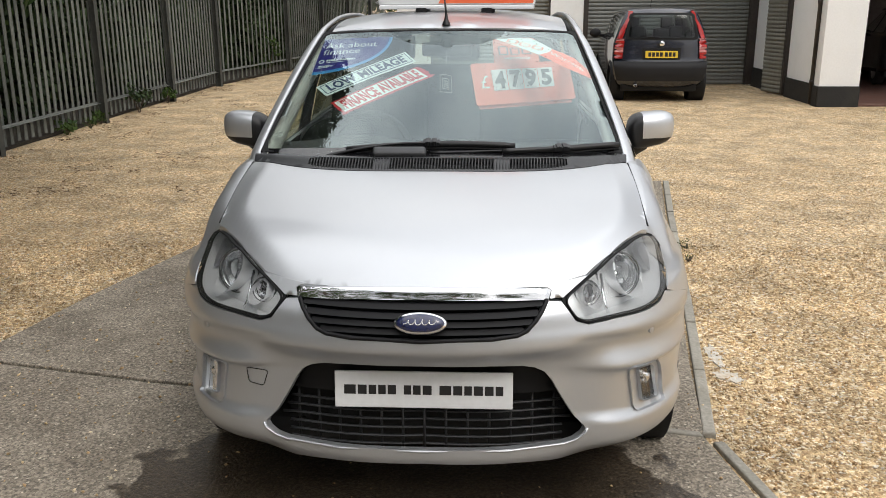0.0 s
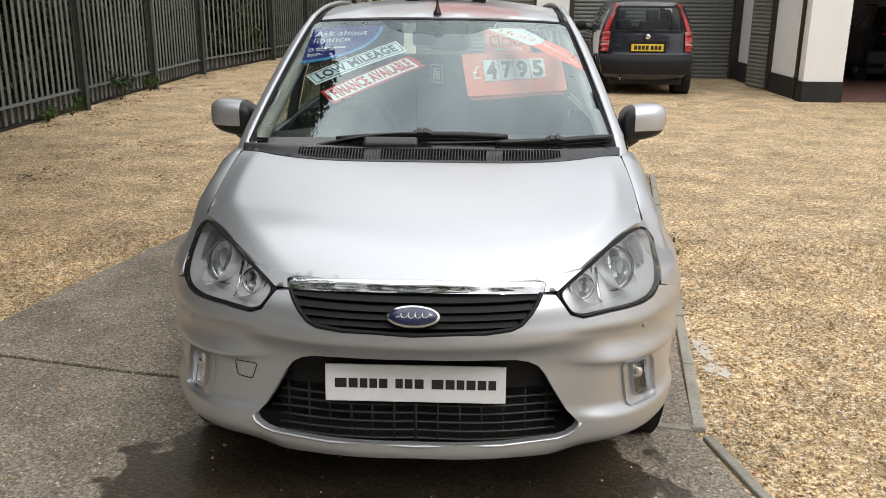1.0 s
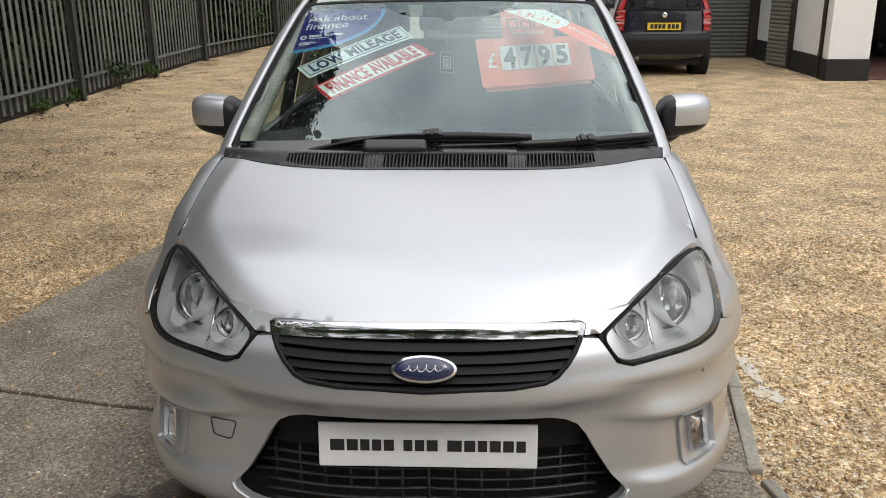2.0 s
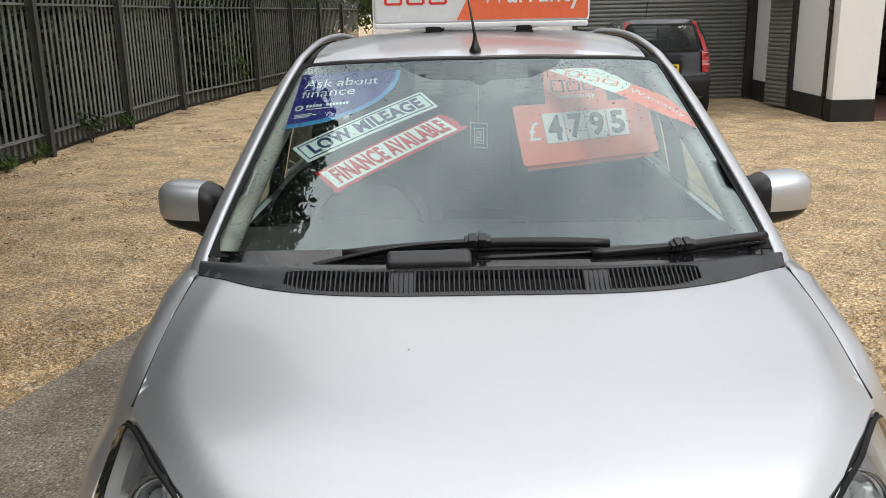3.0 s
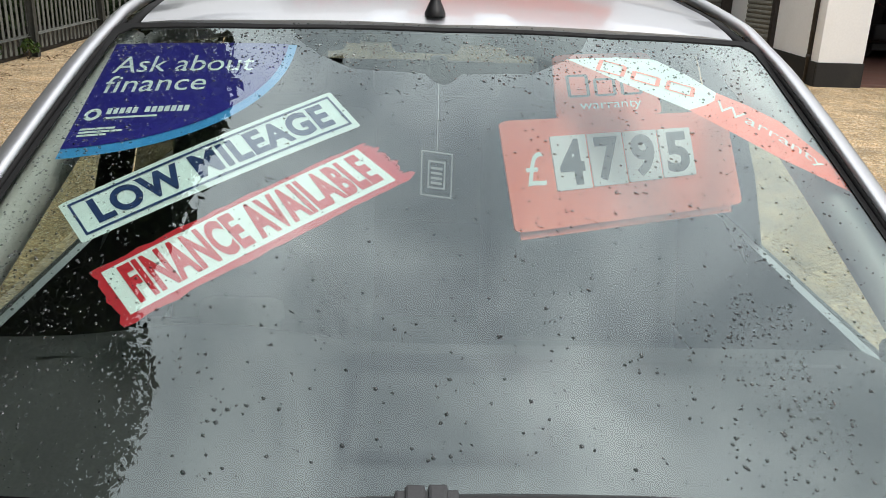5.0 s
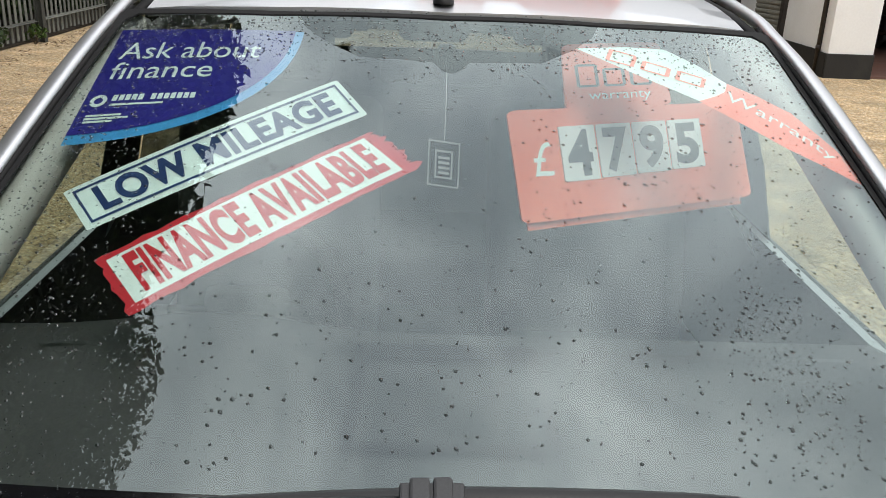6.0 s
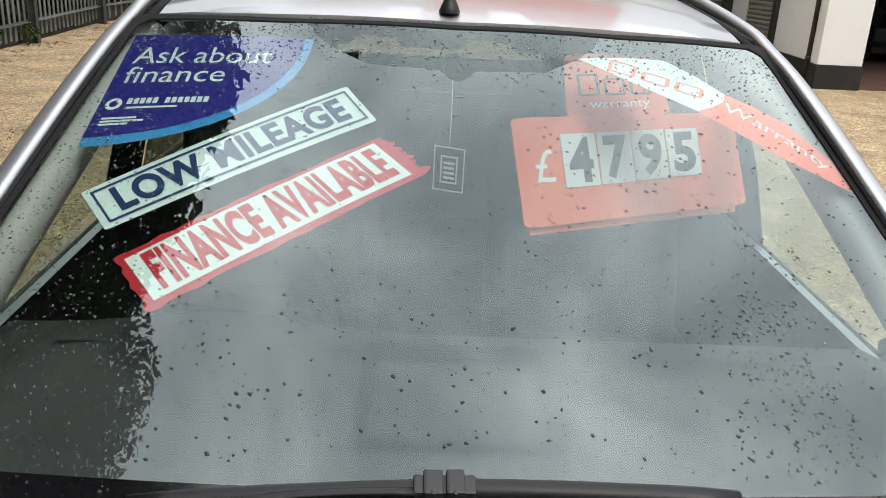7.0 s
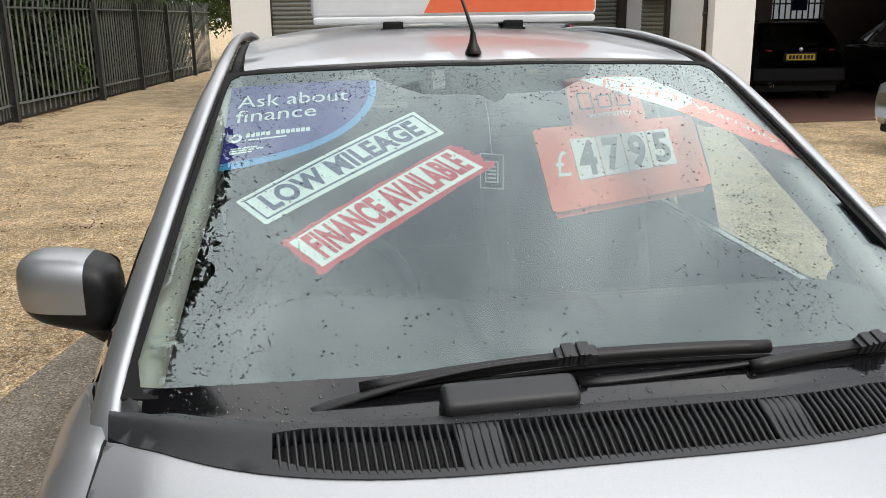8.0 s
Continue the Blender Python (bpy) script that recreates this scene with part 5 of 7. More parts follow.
# --- windscreen, roof, pillars, side glass
WS = [(0, .835), (.3, .86), (.5, .895), (.70, .94), (.692, 1.0), (.640, 1.36), (.592, 1.68), (.580, 1.735), (.563, 1.748), (.3, 1.716), (.262, 1.713)]
SHADE = [(.243, 1.668), (.205, 1.628), (.15, 1.588), (.03, 1.577), (.014, 1.556), (0, 1.548)]
v, f = sheet(WS + SHADE, lambda x, y, o: Vector((x, y, glass_z(x, y) + o)), 0.06, mirror=True)
screen = mesh_part("windscreen", v, f, WINDSCREEN, car, "green-tinted windscreen spotted with raindrops")
screen.visible_shadow = False
inner = [(0, .886), (.1, .887), (.2, .891), (.3, .898), (.4, .907), (.5, .9185), (.6, .933), (.660, .950), (.670, 1.0), (.618, 1.36), (.571, 1.675), (.562, 1.716), (.543, 1.732), (.3, 1.706), (0, 1.694)]
v, f = sheet(WS + [(0, 1.704)] + inner[::-1], lambda x, y, o: Vector((x, y, glass_z(x, y) + 0.002 + o)), 0.04, rim=0.003, mirror=True)
mesh_part("screen_seal", v, f, RUBBER, car, "black rubber seal round the windscreen")
roof_mid = through_points([(1.70, 1.522), (1.75, 1.542), (1.85, 1.561), (2.0, 1.581), (2.35, 1.604), (3.0, 1.602), (3.5, 1.570), (3.9, 1.495)])


def roof_z(x, y):
    return roof_mid(y) - 0.034 * (abs(x) / 0.55) ** 2.4 * (1 + 0.3 * ease(1.7, 2.2, y))


ROOF = [(0, 1.712), (.3, 1.725), (.535, 1.757), (.545, 2.0), (.555, 2.6), (.55, 3.3), (.53, 3.85), (.3, 3.92), (0, 3.94)]
v, f = sheet(ROOF, lambda x, y, o: Vector((x, y, roof_z(x, y) + o)), 0.06, rim=0.015, mirror=True)
mesh_part("roof_panel", v, f, SILVER, car, "silver roof panel with rain spots")
for sx in (1, -1):
    pts = [Vector((sx * x, y, roof_z(x, y) - 0.004)) for x, y in ((.556, 1.745), (.556, 1.9), (.562, 2.2), (.566, 2.8), (.56, 3.4), (.545, 3.85))]
    v, f = tube(pts, 0.012, 6, squash=0.5)
    mesh_part("roof_channel", v, f, RUBBER, car)
RAIL = [(.690, .85, 1.035), (.704, .94, 1.082), (.688, 1.10, 1.174), (.648, 1.38, 1.326), (.612, 1.62, 1.446), (.594, 1.75, 1.497), (.588, 1.88, 1.527), (.590, 2.3, 1.563), (.592, 2.9, 1.566), (.588, 3.4, 1.525), (.595, 3.75, 1.45), (.64, 4.0, 1.27), (.70, 4.12, 1.06)]


def rail_at(t):
    i = min(int(t), len(RAIL) - 2)
    a, b, k = Vector(RAIL[i]), Vector(RAIL[i + 1]), t - i
    p0, p3 = Vector(RAIL[max(i - 1, 0)]), Vector(RAIL[min(i + 2, len(RAIL) - 1)])
    return 0.5 * (2 * a + (b - p0) * k + (2 * p0 - 5 * a + 4 * b - p3) * k * k + (3 * a - p0 - 3 * b + p3) * k ** 3)


rail_pts = [rail_at(t) for t in np.linspace(0, len(RAIL) - 1, 61)]


def pillar_section():
    """A flattened post that faces out and up, narrow when seen from within."""
    vs, fs, n = [], [], 14
    for i, p in enumerate(rail_pts):
        d = (rail_pts[min(i + 1, 60)] - rail_pts[max(i - 1, 0)]).normalized()
        m = Vector((.80, 0, -.60))
        m = (m - d * m.dot(d)).normalized()
        q = m.cross(d)
        a, b = 0.028 - 0.008 * ease(1.5, 1.9, p.y), 0.0115
        vs += [p + m * (a * math.cos(2 * math.pi * k / n) + a - 0.022) + q * b * math.sin(2 * math.pi * k / n) for k in range(n)]
    for i in range(60):
        fs += [(i * n + k, i * n + (k + 1) % n, (i + 1) * n + (k + 1) % n, (i + 1) * n + k) for k in range(n)]
    return vs, fs


v, f = pillar_section()
both_sides("roof_pillar", (v, f), SILVER, label="silver windscreen pillar and roof edge")
v, f = tube([p + Vector((-0.018, 0, 0.001)) for p in rail_pts[2:28]], 0.0055, 8, squash=1.0)
both_sides("pillar_seal", (v, f), RUBBER)
# pale trim on the inside of the pillars
v, f = tube([p + Vector((-0.030, 0.03, -0.04)) for p in rail_pts[4:27]], 0.030, 8, squash=1.2)
both_sides("pillar_trim", (v, f), CABIN_PALE, label="pale grey inner pillar trim")


def belt(y):
    z = 0.978 + 0.075 * ease(1.3, 3.6, y) + 0.05 * ease(1.3, 1.0, y)
    return Vector((skin(at_y(y), z).x - 0.004, y, z))


def rail_y(y):
    return min(rail_pts, key=lambda p: abs(p.y - y))


def side_pane(y0, y1, inset=0.0):
    vs, fs = [], []
    ys = np.linspace(y0, y1, 9)
    for y in ys:
        a, b = belt(y), rail_y(y) + Vector((0.012, 0, -0.012))
        for k in (0.0, 0.35, 0.7, 1.0):
            p = a + (b - a) * k
            vs.append(Vector((p.x + 0.02 * math.sin(math.pi * k) - inset, y, p.z)))
    fs = [(i * 4 + j, i * 4 + j + 1, (i + 1) * 4 + j + 1, (i + 1) * 4 + j) for i in range(8) for j in range(3)]
    return vs, fs


for y0, y1, n_ in ((1.05, 1.36, "quarter_window"), (1.42, 2.06, "front_window"), (2.34, 3.05, "rear_window"), (3.12, 3.8, "quarter_window")):
    for ob in both_sides(n_, side_pane(y0, y1), TINTED_GLASS if y0 > 2.2 else SIDE_GLASS):
        ob.visible_shadow = False
for y0, y1 in ((1.36, 1.42), (2.06, 2.34), (3.05, 3.12), (3.8, 4.0)):
    both_sides("window_pillar", side_pane(y0, y1, -0.004), RUBBER)
v, f = tube([belt(y) + Vector((0.006, 0, 0)) for y in np.linspace(1.27, 3.95, 24)], 0.010, 8)
both_sides("belt_trim", (v, f), RUBBER)
vs, fs = [], []
for i, k in enumerate(np.linspace(0, 1, 8)):
    for x in np.linspace(-1, 1, 9):
        w = 0.53 + 0.12 * k
        vs.append((x * w, 3.93 + 0.235 * k - 0.05 * x * x * (1 - k) - 0.07 * x * x * k, 1.468 - 0.4 * k - 0.03 * x * x * (1 - k)))
fs = [(i * 9 + j, i * 9 + j + 1, (i + 1) * 9 + j + 1, (i + 1) * 9 + j) for i in range(7) for j in range(8)]
ob = mesh_part("tailgate_window", vs, fs, SIDE_GLASS, car)
ob.visible_shadow = False


# --- cowl with its air slots
def cowl_z(x, y):
    a, b = cowl_front(x), 0.876 + 0.13 * x * x
    k = min(max((y - a) / (b - a), 0), 1)
    za, zb = hood_z(min(abs(x), 0.68), a) + 0.002, glass_z(x, b) + 0.005
    bulge = 0.012 * math.sin(math.pi * ease(0, 0.75, k)) - 0.012 * ease(0.62, 0.72, k) * ease(1.0, 0.9, k)
    return za + (zb - za) * k + bulge


SLOT_A, SLOT_B = 0.014, 0.086
slots = [(x, cowl_front(x) + SLOT_A + 0.012 * ease(.40, .47, abs(x))) for x in np.linspace(-.465, .465, 25)] + [(x, cowl_front(x) + SLOT_B - 0.02 * ease(.40, .47, abs(x))) for x in np.linspace(.465, -.465, 25)]
def cowl_back(x):
    return cowl_front(x) + .112 - .03 * (x / .66) ** 2


cowl_line = [(x, cowl_front(x)) for x in np.linspace(-.69, .69, 41)] + [(.694, .90), (.690, .945), (.664, .942)] + [(x, cowl_back(x)) for x in np.linspace(.656, -.656, 31)] + [(-.664, .942), (-.690, .945), (-.694, .90)]
v, f = sheet(cowl_line, lambda x, y, o: Vector((x, y, cowl_z(x, y) + o)), 0.02, [slots], rim=0.02)
cowl = mesh_part("cowl", v, f, GREY_PLASTIC, car, "dark grey plastic cowl panel with air slots")
# shade under the air slots, painted as a near-black sheet
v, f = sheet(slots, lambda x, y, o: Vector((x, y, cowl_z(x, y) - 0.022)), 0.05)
mesh_part("slot_floor", v, f, BLACK_AND_CAVITY_SHADE, cowl)
for i in range(84):
    x = -0.457 + i * 0.914 / 83
    thick = 0.0028
    a, b = cowl_front(x) + SLOT_A - 0.004, cowl_front(x) + SLOT_B + 0.003
    tilt = 0.10 * x
    pts = [Vector((x - tilt * 0.06 + tilt * k * 0.12, a + (b - a) * k, cowl_z(x, a + (b - a) * k) - 0.004)) for k in (0, 0.5, 1)]
    v, f = tube(pts, thick, 5, squash=2.0)
    mesh_part("slot_rib", v, f, GREY_PLASTIC, cowl)
for x in (-.195, .232):
    pts = [(x - .028, cowl_front(x) + SLOT_A - .004), (x + .028, cowl_front(x) + SLOT_A - .004), (x + .028, cowl_front(x) + SLOT_B + .004), (x - .028, cowl_front(x) + SLOT_B + .004)]
    v, f = sheet(pts, lambda a, b, o: Vector((a, b, cowl_z(a, b) - 0.002 + o)), 0.02, rim=0.015)
    mesh_part("slot_bridge", v, f, GREY_PLASTIC, cowl)
SCREEN_FOOT = surface("black_glass_edge", (0.004, 0.004, 0.005), (0.008, 0.008, 0.009), 90, 6, 0.05, 0.16, spec=0.6)
foot_line = [(x, cowl_back(x) - .006) for x in np.linspace(-.655, .655, 31)] + [(x, 0.888 + 0.13 * x * x) for x in np.linspace(.655, -.655, 31)]


def foot_put(x, y, o):
    a, b = cowl_back(x), 0.888 + 0.13 * x * x
    k = min(max((y - a) / (b - a), 0), 1)
    return Vector((x, y, (cowl_z(x, a) - .007) * (1 - k) + (glass_z(x, b) + .0035) * k + o))


v, f = sheet(foot_line, foot_put, 0.016, rim=0.003)
mesh_part("screen_foot", v, f, SCREEN_FOOT, car, "glossy black lower edge of the windscreen")
bm = bmesh.new()
add_box(bm, (-0.098, -0.026, -0.018), (0.098, 0.026, 0.018), 0.015, Matrix.Translation((-0.140, 0.806, 1.112)) @ pose(0, 0, 0, 22, 0, 2), 4)
part("motor_cover", bm, GREY_PLASTIC, car, "rounded grey cap over the wiper spindle", smooth=True)


def wiper(tip_a, joint, tip_b, pivot, elbow):
    w = new("wiper")
    w.parent = car
    tagged(w, "black flat-blade windscreen wiper at rest")
    A, J, B = Vector(tip_a), Vector(joint), Vector(tip_b)
    pts = [A + (J - A) * k for k in np.linspace(0, 1, 9)] + [J + (B - J) * k for k in np.linspace(0, 1, 9)][1:]
    pts = [Vector((p.x, p.y, glass_z(p.x, p.y) + 0.024)) for p in pts]
    v, f = tube(pts, [0.0105, 0.0115] + [0.0122] * 6 + [0.0128] * 7 + [0.0125, 0.0115], 8, squash=0.95)
    mesh_part("blade", v, f, BLACK_PLASTIC, w)
    v, f = tube([p + Vector((0, -0.006, -0.014)) for p in pts], 0.004, 5)
    mesh_part("rubber_edge", v, f, RUBBER, w)
    jz = glass_z(J.x, J.y) + 0.034
    bm = bmesh.new()
    m = Matrix.Translation((J.x, J.y - 0.006, jz)) @ pose(0, 0, 0, 26, 0, math.degrees(math.atan2(B.y - A.y, B.x - A.x)))
    add_box(bm, (-0.020, -0.014, -0.012), (0.000, 0.014, 0.009), 0.003, m)
    add_box(bm, (0.003, -0.014, -0.012), (0.022, 0.014, 0.010), 0.003, m)
    add_box(bm, (-0.030, -0.011, -0.015), (0.034, 0.011, 0.004), 0.003, m)
    for lx in (-0.012, 0.010):
        add_box(bm, (lx, -0.0155, -0.008), (lx + 0.004, -0.010, 0.011), 0.001, m)
    part("joint", bm, GREY_PLASTIC, w)
    arm = [Vector((J.x - 0.02, J.y - 0.012, jz - 0.004)), Vector(elbow), Vector(pivot)]
    q = [arm[0] * (1 - t) ** 2 + arm[1] * 2 * t * (1 - t) + arm[2] * t * t for t in np.linspace(0, 1, 13)]
    v, f = tube(q, [0.0062] * 7 + [0.0075, 0.009, 0.010, 0.0115, 0.013, 0.014], 8, squash=0.55)
    mesh_part("arm", v, f, BLACK_PLASTIC, w)


wiper((-0.345, 0.862), (-0.029, 0.874), (0.283, 0.878), (-0.44, 0.842, 1.088), (-0.22, 0.858, 1.146))
wiper((0.236, 0.842), (0.452, 0.880), (0.672, 0.945), (-0.03, 0.842, 1.108), (0.22, 0.838, 1.116))

# --- door mirrors
def mirror_shell(sx):
    """A rounded shell: silver cap above and outside, black skirt below and towards the pillar."""
    c, r = Vector((sx * .882, 1.45, 1.110)), Vector((.104, .085, .080))
    NU, NV = 40, 24

    def point(i, j):
        a, b = 2 * math.pi * i / NU, -math.pi / 2 + math.pi * j / NV
        sg = lambda v, e: math.copysign(abs(v) ** e, v)
        p = Vector((sg(math.cos(b), .55) * sg(math.cos(a), .6), sg(math.cos(b), .55) * sg(math.sin(a), .8), sg(math.sin(b), .62)))
        taper = 1 - 0.16 * (p.x * sx + 1) / 2
        return c + Vector((p.x * r.x, p.y * r.y + 0.05 * (p.x * sx + 1) * 0.5, p.z * r.z * taper + 0.012 * p.x * sx))
    whole = bmesh.new()
    rows = [[whole.verts.new(point(i, j)) for i in range(NU)] for j in range(NV + 1)]
    for j in range(NV):
        for i in range(NU):
            whole.faces.new((rows[j][i], rows[j][(i + 1) % NU], rows[j + 1][(i + 1) % NU], rows[j + 1][i]))
    bmesh.ops.remove_doubles(whole, verts=whole.verts, dist=1e-5)
    for co, no in (((sx * .838, 0, 0), (1, 0, 0)), ((0, 0, 1.080), (0, 0, 1))):
        bmesh.ops.bisect_plane(whole, geom=list(whole.verts) + list(whole.edges) + list(whole.faces), plane_co=co, plane_no=no)
    out = []
    for keep_cap in (True, False):
        bm = whole.copy()
        away = [q for q in bm.faces if (q.calc_center_median().z > 1.080 and q.calc_center_median().x * sx > .838) != keep_cap]
        bmesh.ops.delete(bm, geom=away, context="FACES")
        out.append(bm)
    whole.free()
    return out


for sx in (1, -1):
    mirror = new("door_mirror")
    mirror.parent = car
    tagged(mirror, "silver capped door mirror on a black foot")
    cap, skirt = mirror_shell(sx)
    part("mirror_cap", cap, SILVER, mirror, smooth=True)
    part("mirror_skirt", skirt, BLACK_PLASTIC, mirror, smooth=True)
    v, f = tube([(sx * .845, 1.46, 1.060), (sx * .81, 1.45, 1.035), (sx * .77, 1.44, 1.02)], [0.045, 0.04, 0.045], 12, squash=0.7, up=Vector((0, 1, 0)))
    mesh_part("mirror_foot", v, f, BLACK_PLASTIC, mirror)
    v, f = sheet(rounded([(.80, 1.055), (.965, 1.06), (.965, 1.155), (.80, 1.16)], 0.03), lambda x, z, o: Vector((sx * x, 1.546, z)), 0.05)
    mesh_part("mirror_glass", v, f, CHROME, mirror)

# --- aerial
aerial = new("aerial")
aerial.parent = car
v, f = lathe([(0, .0185), (.004, .019), (.014, .015), (.026, .0095), (.04, .007), (.05, .006)], 16, "z")
v = [Vector((-0.011 + p[0], 1.748 + p[1] * 1.3 + p[2] * 0.1, roof_z(0, 1.748) - 0.002 + p[2])) for p in v]
mesh_part("aerial_base", v, f, BLACK_PLASTIC, aerial)
base = Vector((-0.011, 1.752, roof_z(0, 1.748) + 0.045))
v, f = tube([base, base + Vector((-0.008, 0.05, 0.052)), base + Vector((-0.017, 0.11, 0.104)), base + Vector((-0.027, 0.175, 0.155))], [0.0048, 0.0042, 0.003, 0.0026], 8, up=Vector((1, 0, 0)))
mesh_part("aerial_mast", v, f, BLACK_PLASTIC, aerial)

# --- wheels
def wheel(parent, c, r, w, sx, rim_mat=ALLOY, spokes=10):
    t = new("wheel")
    t.parent = parent
    t.matrix_basis = Matrix.Translation(c)
    prof = [(-w / 2, r * .64), (-w / 2 - .006, r * .80), (-w / 2 + .006, r * .95), (-w / 2 + .03, r), (w / 2 - .03, r), (w / 2 - .006, r * .95), (w / 2 + .006, r * .80), (w / 2, r * .64)]
    v, f = lathe(prof, 40, "x")
    mesh_part("tyre", v, f, TYRE, t)
    v, f = lathe([(sx * w * .46, r * .65), (sx * w * .40, r * .62), (sx * w * .1, r * .58), (-sx * w * .4, r * .62)], 36, "x")
    mesh_part("rim", v, f, rim_mat, t)
    v, f = lathe([(sx * w * .05, r * .6), (sx * w * .04, .01)], 24, "x")
    mesh_part("brake_disc", v, f, GREY_PLASTIC, t)
    for k in range(spokes):
        a = 2 * math.pi * k / spokes
        u = Vector((0, math.cos(a), math.sin(a)))
        v, f = tube([Vector((sx * w * .36, 0, 0)) + u * r * .1, Vector((sx * w * .42, 0, 0)) + u * r * .63], [r * .055, r * .045], 6, up=Vector((1, 0, 0)))
        mesh_part("spoke", v, f, rim_mat, t)
    v, f = lathe([(sx * w * .44, .001), (sx * w * .44, r * .12), (sx * w * .3, r * .16)], 20, "x")
    mesh_part("hub", v, f, rim_mat, t)
    return t


for sx in (1, -1):
    for y in (0.93, 3.52):
        wheel(car, (sx * 0.70, y, 0.347), 0.315, 0.205, sx)
# wheel housings and underbody
bm = bmesh.new()
add_box(bm, (-.60, .50, .24), (.60, 4.0, .42), 0.03)
add_box(bm, (-.52, .12, .30), (.52, .55, .40), 0.03)
part("underbody", bm, BLACK_AND_CAVITY_SHADE, car)
for sx in (1, -1):
    for y in (0.93, 3.52):
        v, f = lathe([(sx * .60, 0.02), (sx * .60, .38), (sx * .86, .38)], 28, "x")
        mesh_part("wheel_housing", [Vector((p[0], p[1] + y, p[2] + .345)) for p in v], f, BLACK_AND_CAVITY_SHADE, car)

# --- cabin
bm = bmesh.new()
add_box(bm, (-.80, .95, .40), (.80, 4.0, .47), 0.02)
part("cabin_floor", bm, CABIN, car)
vs, fs = [], []
for i, x in enumerate(np.linspace(-.70, .70, 25)):
    prof = [(0.93 + 0.11 * x * x, 1.075 - .05 * x * x), (1.10, 1.085), (1.30, 1.075 + 0.035 * math.exp(-((x + .36) / .17) ** 2)), (1.42, 1.05 + 0.03 * math.exp(-((x + .36) / .17) ** 2)), (1.50, .99), (1.52, .85), (1.45, .6), (1.3, .47)]
    vs += [(x, y, z) for y, z in prof]
fs = [(i * 8 + j, (i + 1) * 8 + j, (i + 1) * 8 + j + 1, i * 8 + j + 1) for i in range(24) for j in range(7)]
mesh_part("dashboard", vs, fs, CABIN, car, "dark grey dashboard")
for x0, x1, y0, y1 in ((-.11, .11, 1.02, 1.04), (-.13, -.115, 1.02, 1.30), (.115, .13, 1.02, 1.30), (-.58, .60, 1.275, 1.285), (-.12, .12, 1.26, 1.30)):
    v, f = sheet([(x0, y0), (x1, y0), (x1, y1), (x0, y1)], lambda x, y, o: Vector((x, y, 1.092 - 0.0005 * (y > 1.2))), 0.1)
    mesh_part("dash_seam", v, f, GREY_PLASTIC, car)
steer = new("steering_wheel")
steer.parent = car
m = Matrix.Translation((-.36, 1.62, .98)) @ pose(0, 0, 0, 62, 0, 0)
v, f = tube([m @ Vector((.185 * math.cos(a), .185 * math.sin(a), 0)) for a in np.linspace(0, 2 * math.pi, 33)[:-1]], .016, 8, closed=True)
mesh_part("steering_rim", v, f, RUBBER, steer)
bm = bmesh.new()
add_box(bm, (-.08, -.06, -.05), (.08, .06, .0), .025, m)
add_box(bm, (-.18, -.02, -.03), (.18, .02, -.01), .008, m)
part("steering_hub", bm, RUBBER, steer, smooth=True)


def seat(x, y, wide, back=0.66):
    s = new("car_seat")
    s.parent = car
    s.matrix_basis = Matrix.Translation((x, y, 0))
    bm = bmesh.new()
    add_box(bm, (-wide / 2, -.26, .52), (wide / 2, .26, .70), .06, None, 3)
    part("seat_cushion", bm, FABRIC, s, smooth=True)
    bm = bmesh.new()
    add_box(bm, (-wide / 2 + .01, -.06, 0), (wide / 2 - .01, .07, back), .055, Matrix.Translation((0, .25, .62)) @ pose(0, 0, 0, -17, 0, 0), 3)
    part("seat_back", bm, FABRIC, s, smooth=True)
    n = 1 if wide < .7 else 3
    for k in range(n):
        hx = (k - (n - 1) / 2) * .42
        bm = bmesh.new()
        add_box(bm, (hx - .13, -.05, back + .03), (hx + .13, .05, back + .2), .045, Matrix.Translation((0, .25, .62)) @ pose(0, 0, 0, -17, 0, 0), 3)
        part("headrest", bm, FABRIC, s, smooth=True)


seat(-.40, 1.97, .54)
seat(.40, 1.97, .54)
seat(0, 2.95, 1.28, .66)
vs = [(x, y, roof_z(x, y) - 0.045) for y in np.linspace(1.78, 3.8, 8) for x in np.linspace(-.56, .56, 7)]
fs = [(i * 7 + j, i * 7 + j + 1, (i + 1) * 7 + j + 1, (i + 1) * 7 + j) for i in range(7) for j in range(6)]
mesh_part("headlining", vs, fs, CABIN_PALE, car)
for sx in (1, -1):
    v, f = sheet([(1.05, .50), (3.9, .50), (3.9, 1.04), (2.2, .99), (1.05, .985)], lambda y, z, o: Vector((sx * (.83 - 0.03 * ease(.9, 1.0, z)), y, z)), 0.2)
    mesh_part("door_card", v, f, CABIN, car)
# shaded band and sensor housing at the top of the screen
BAND = glass("screen_shade_dots", (0.34, 0.37, 0.37), gain=1.9, sheen=(0.84, 0.97, 0.97))
v, f = sheet(SHADE[::-1] + [(.262, 1.713), (0, 1.704)], lambda x, y, o: Vector((x, y, glass_z(x, y) + o)), 0.05, mirror=True)
mesh_part("screen_shade", v, f, BAND, car, "dotted dark shade at the top of the windscreen").visible_shadow = False
bm = bmesh.new()
add_box(bm, (-.115, -.018, -.032), (.115, .018, .032), .02, Matrix.Translation((-.005, 1.70, 1.435)) @ pose(0, 0, 0, 12, 0, 0), 3)
add_box(bm, (-.016, -.02, 0), (.016, .02, .040), .01, Matrix.Translation((-.005, 1.655, 1.44)))
part("inner_mirror", bm, BLACK_PLASTIC, car, smooth=True)


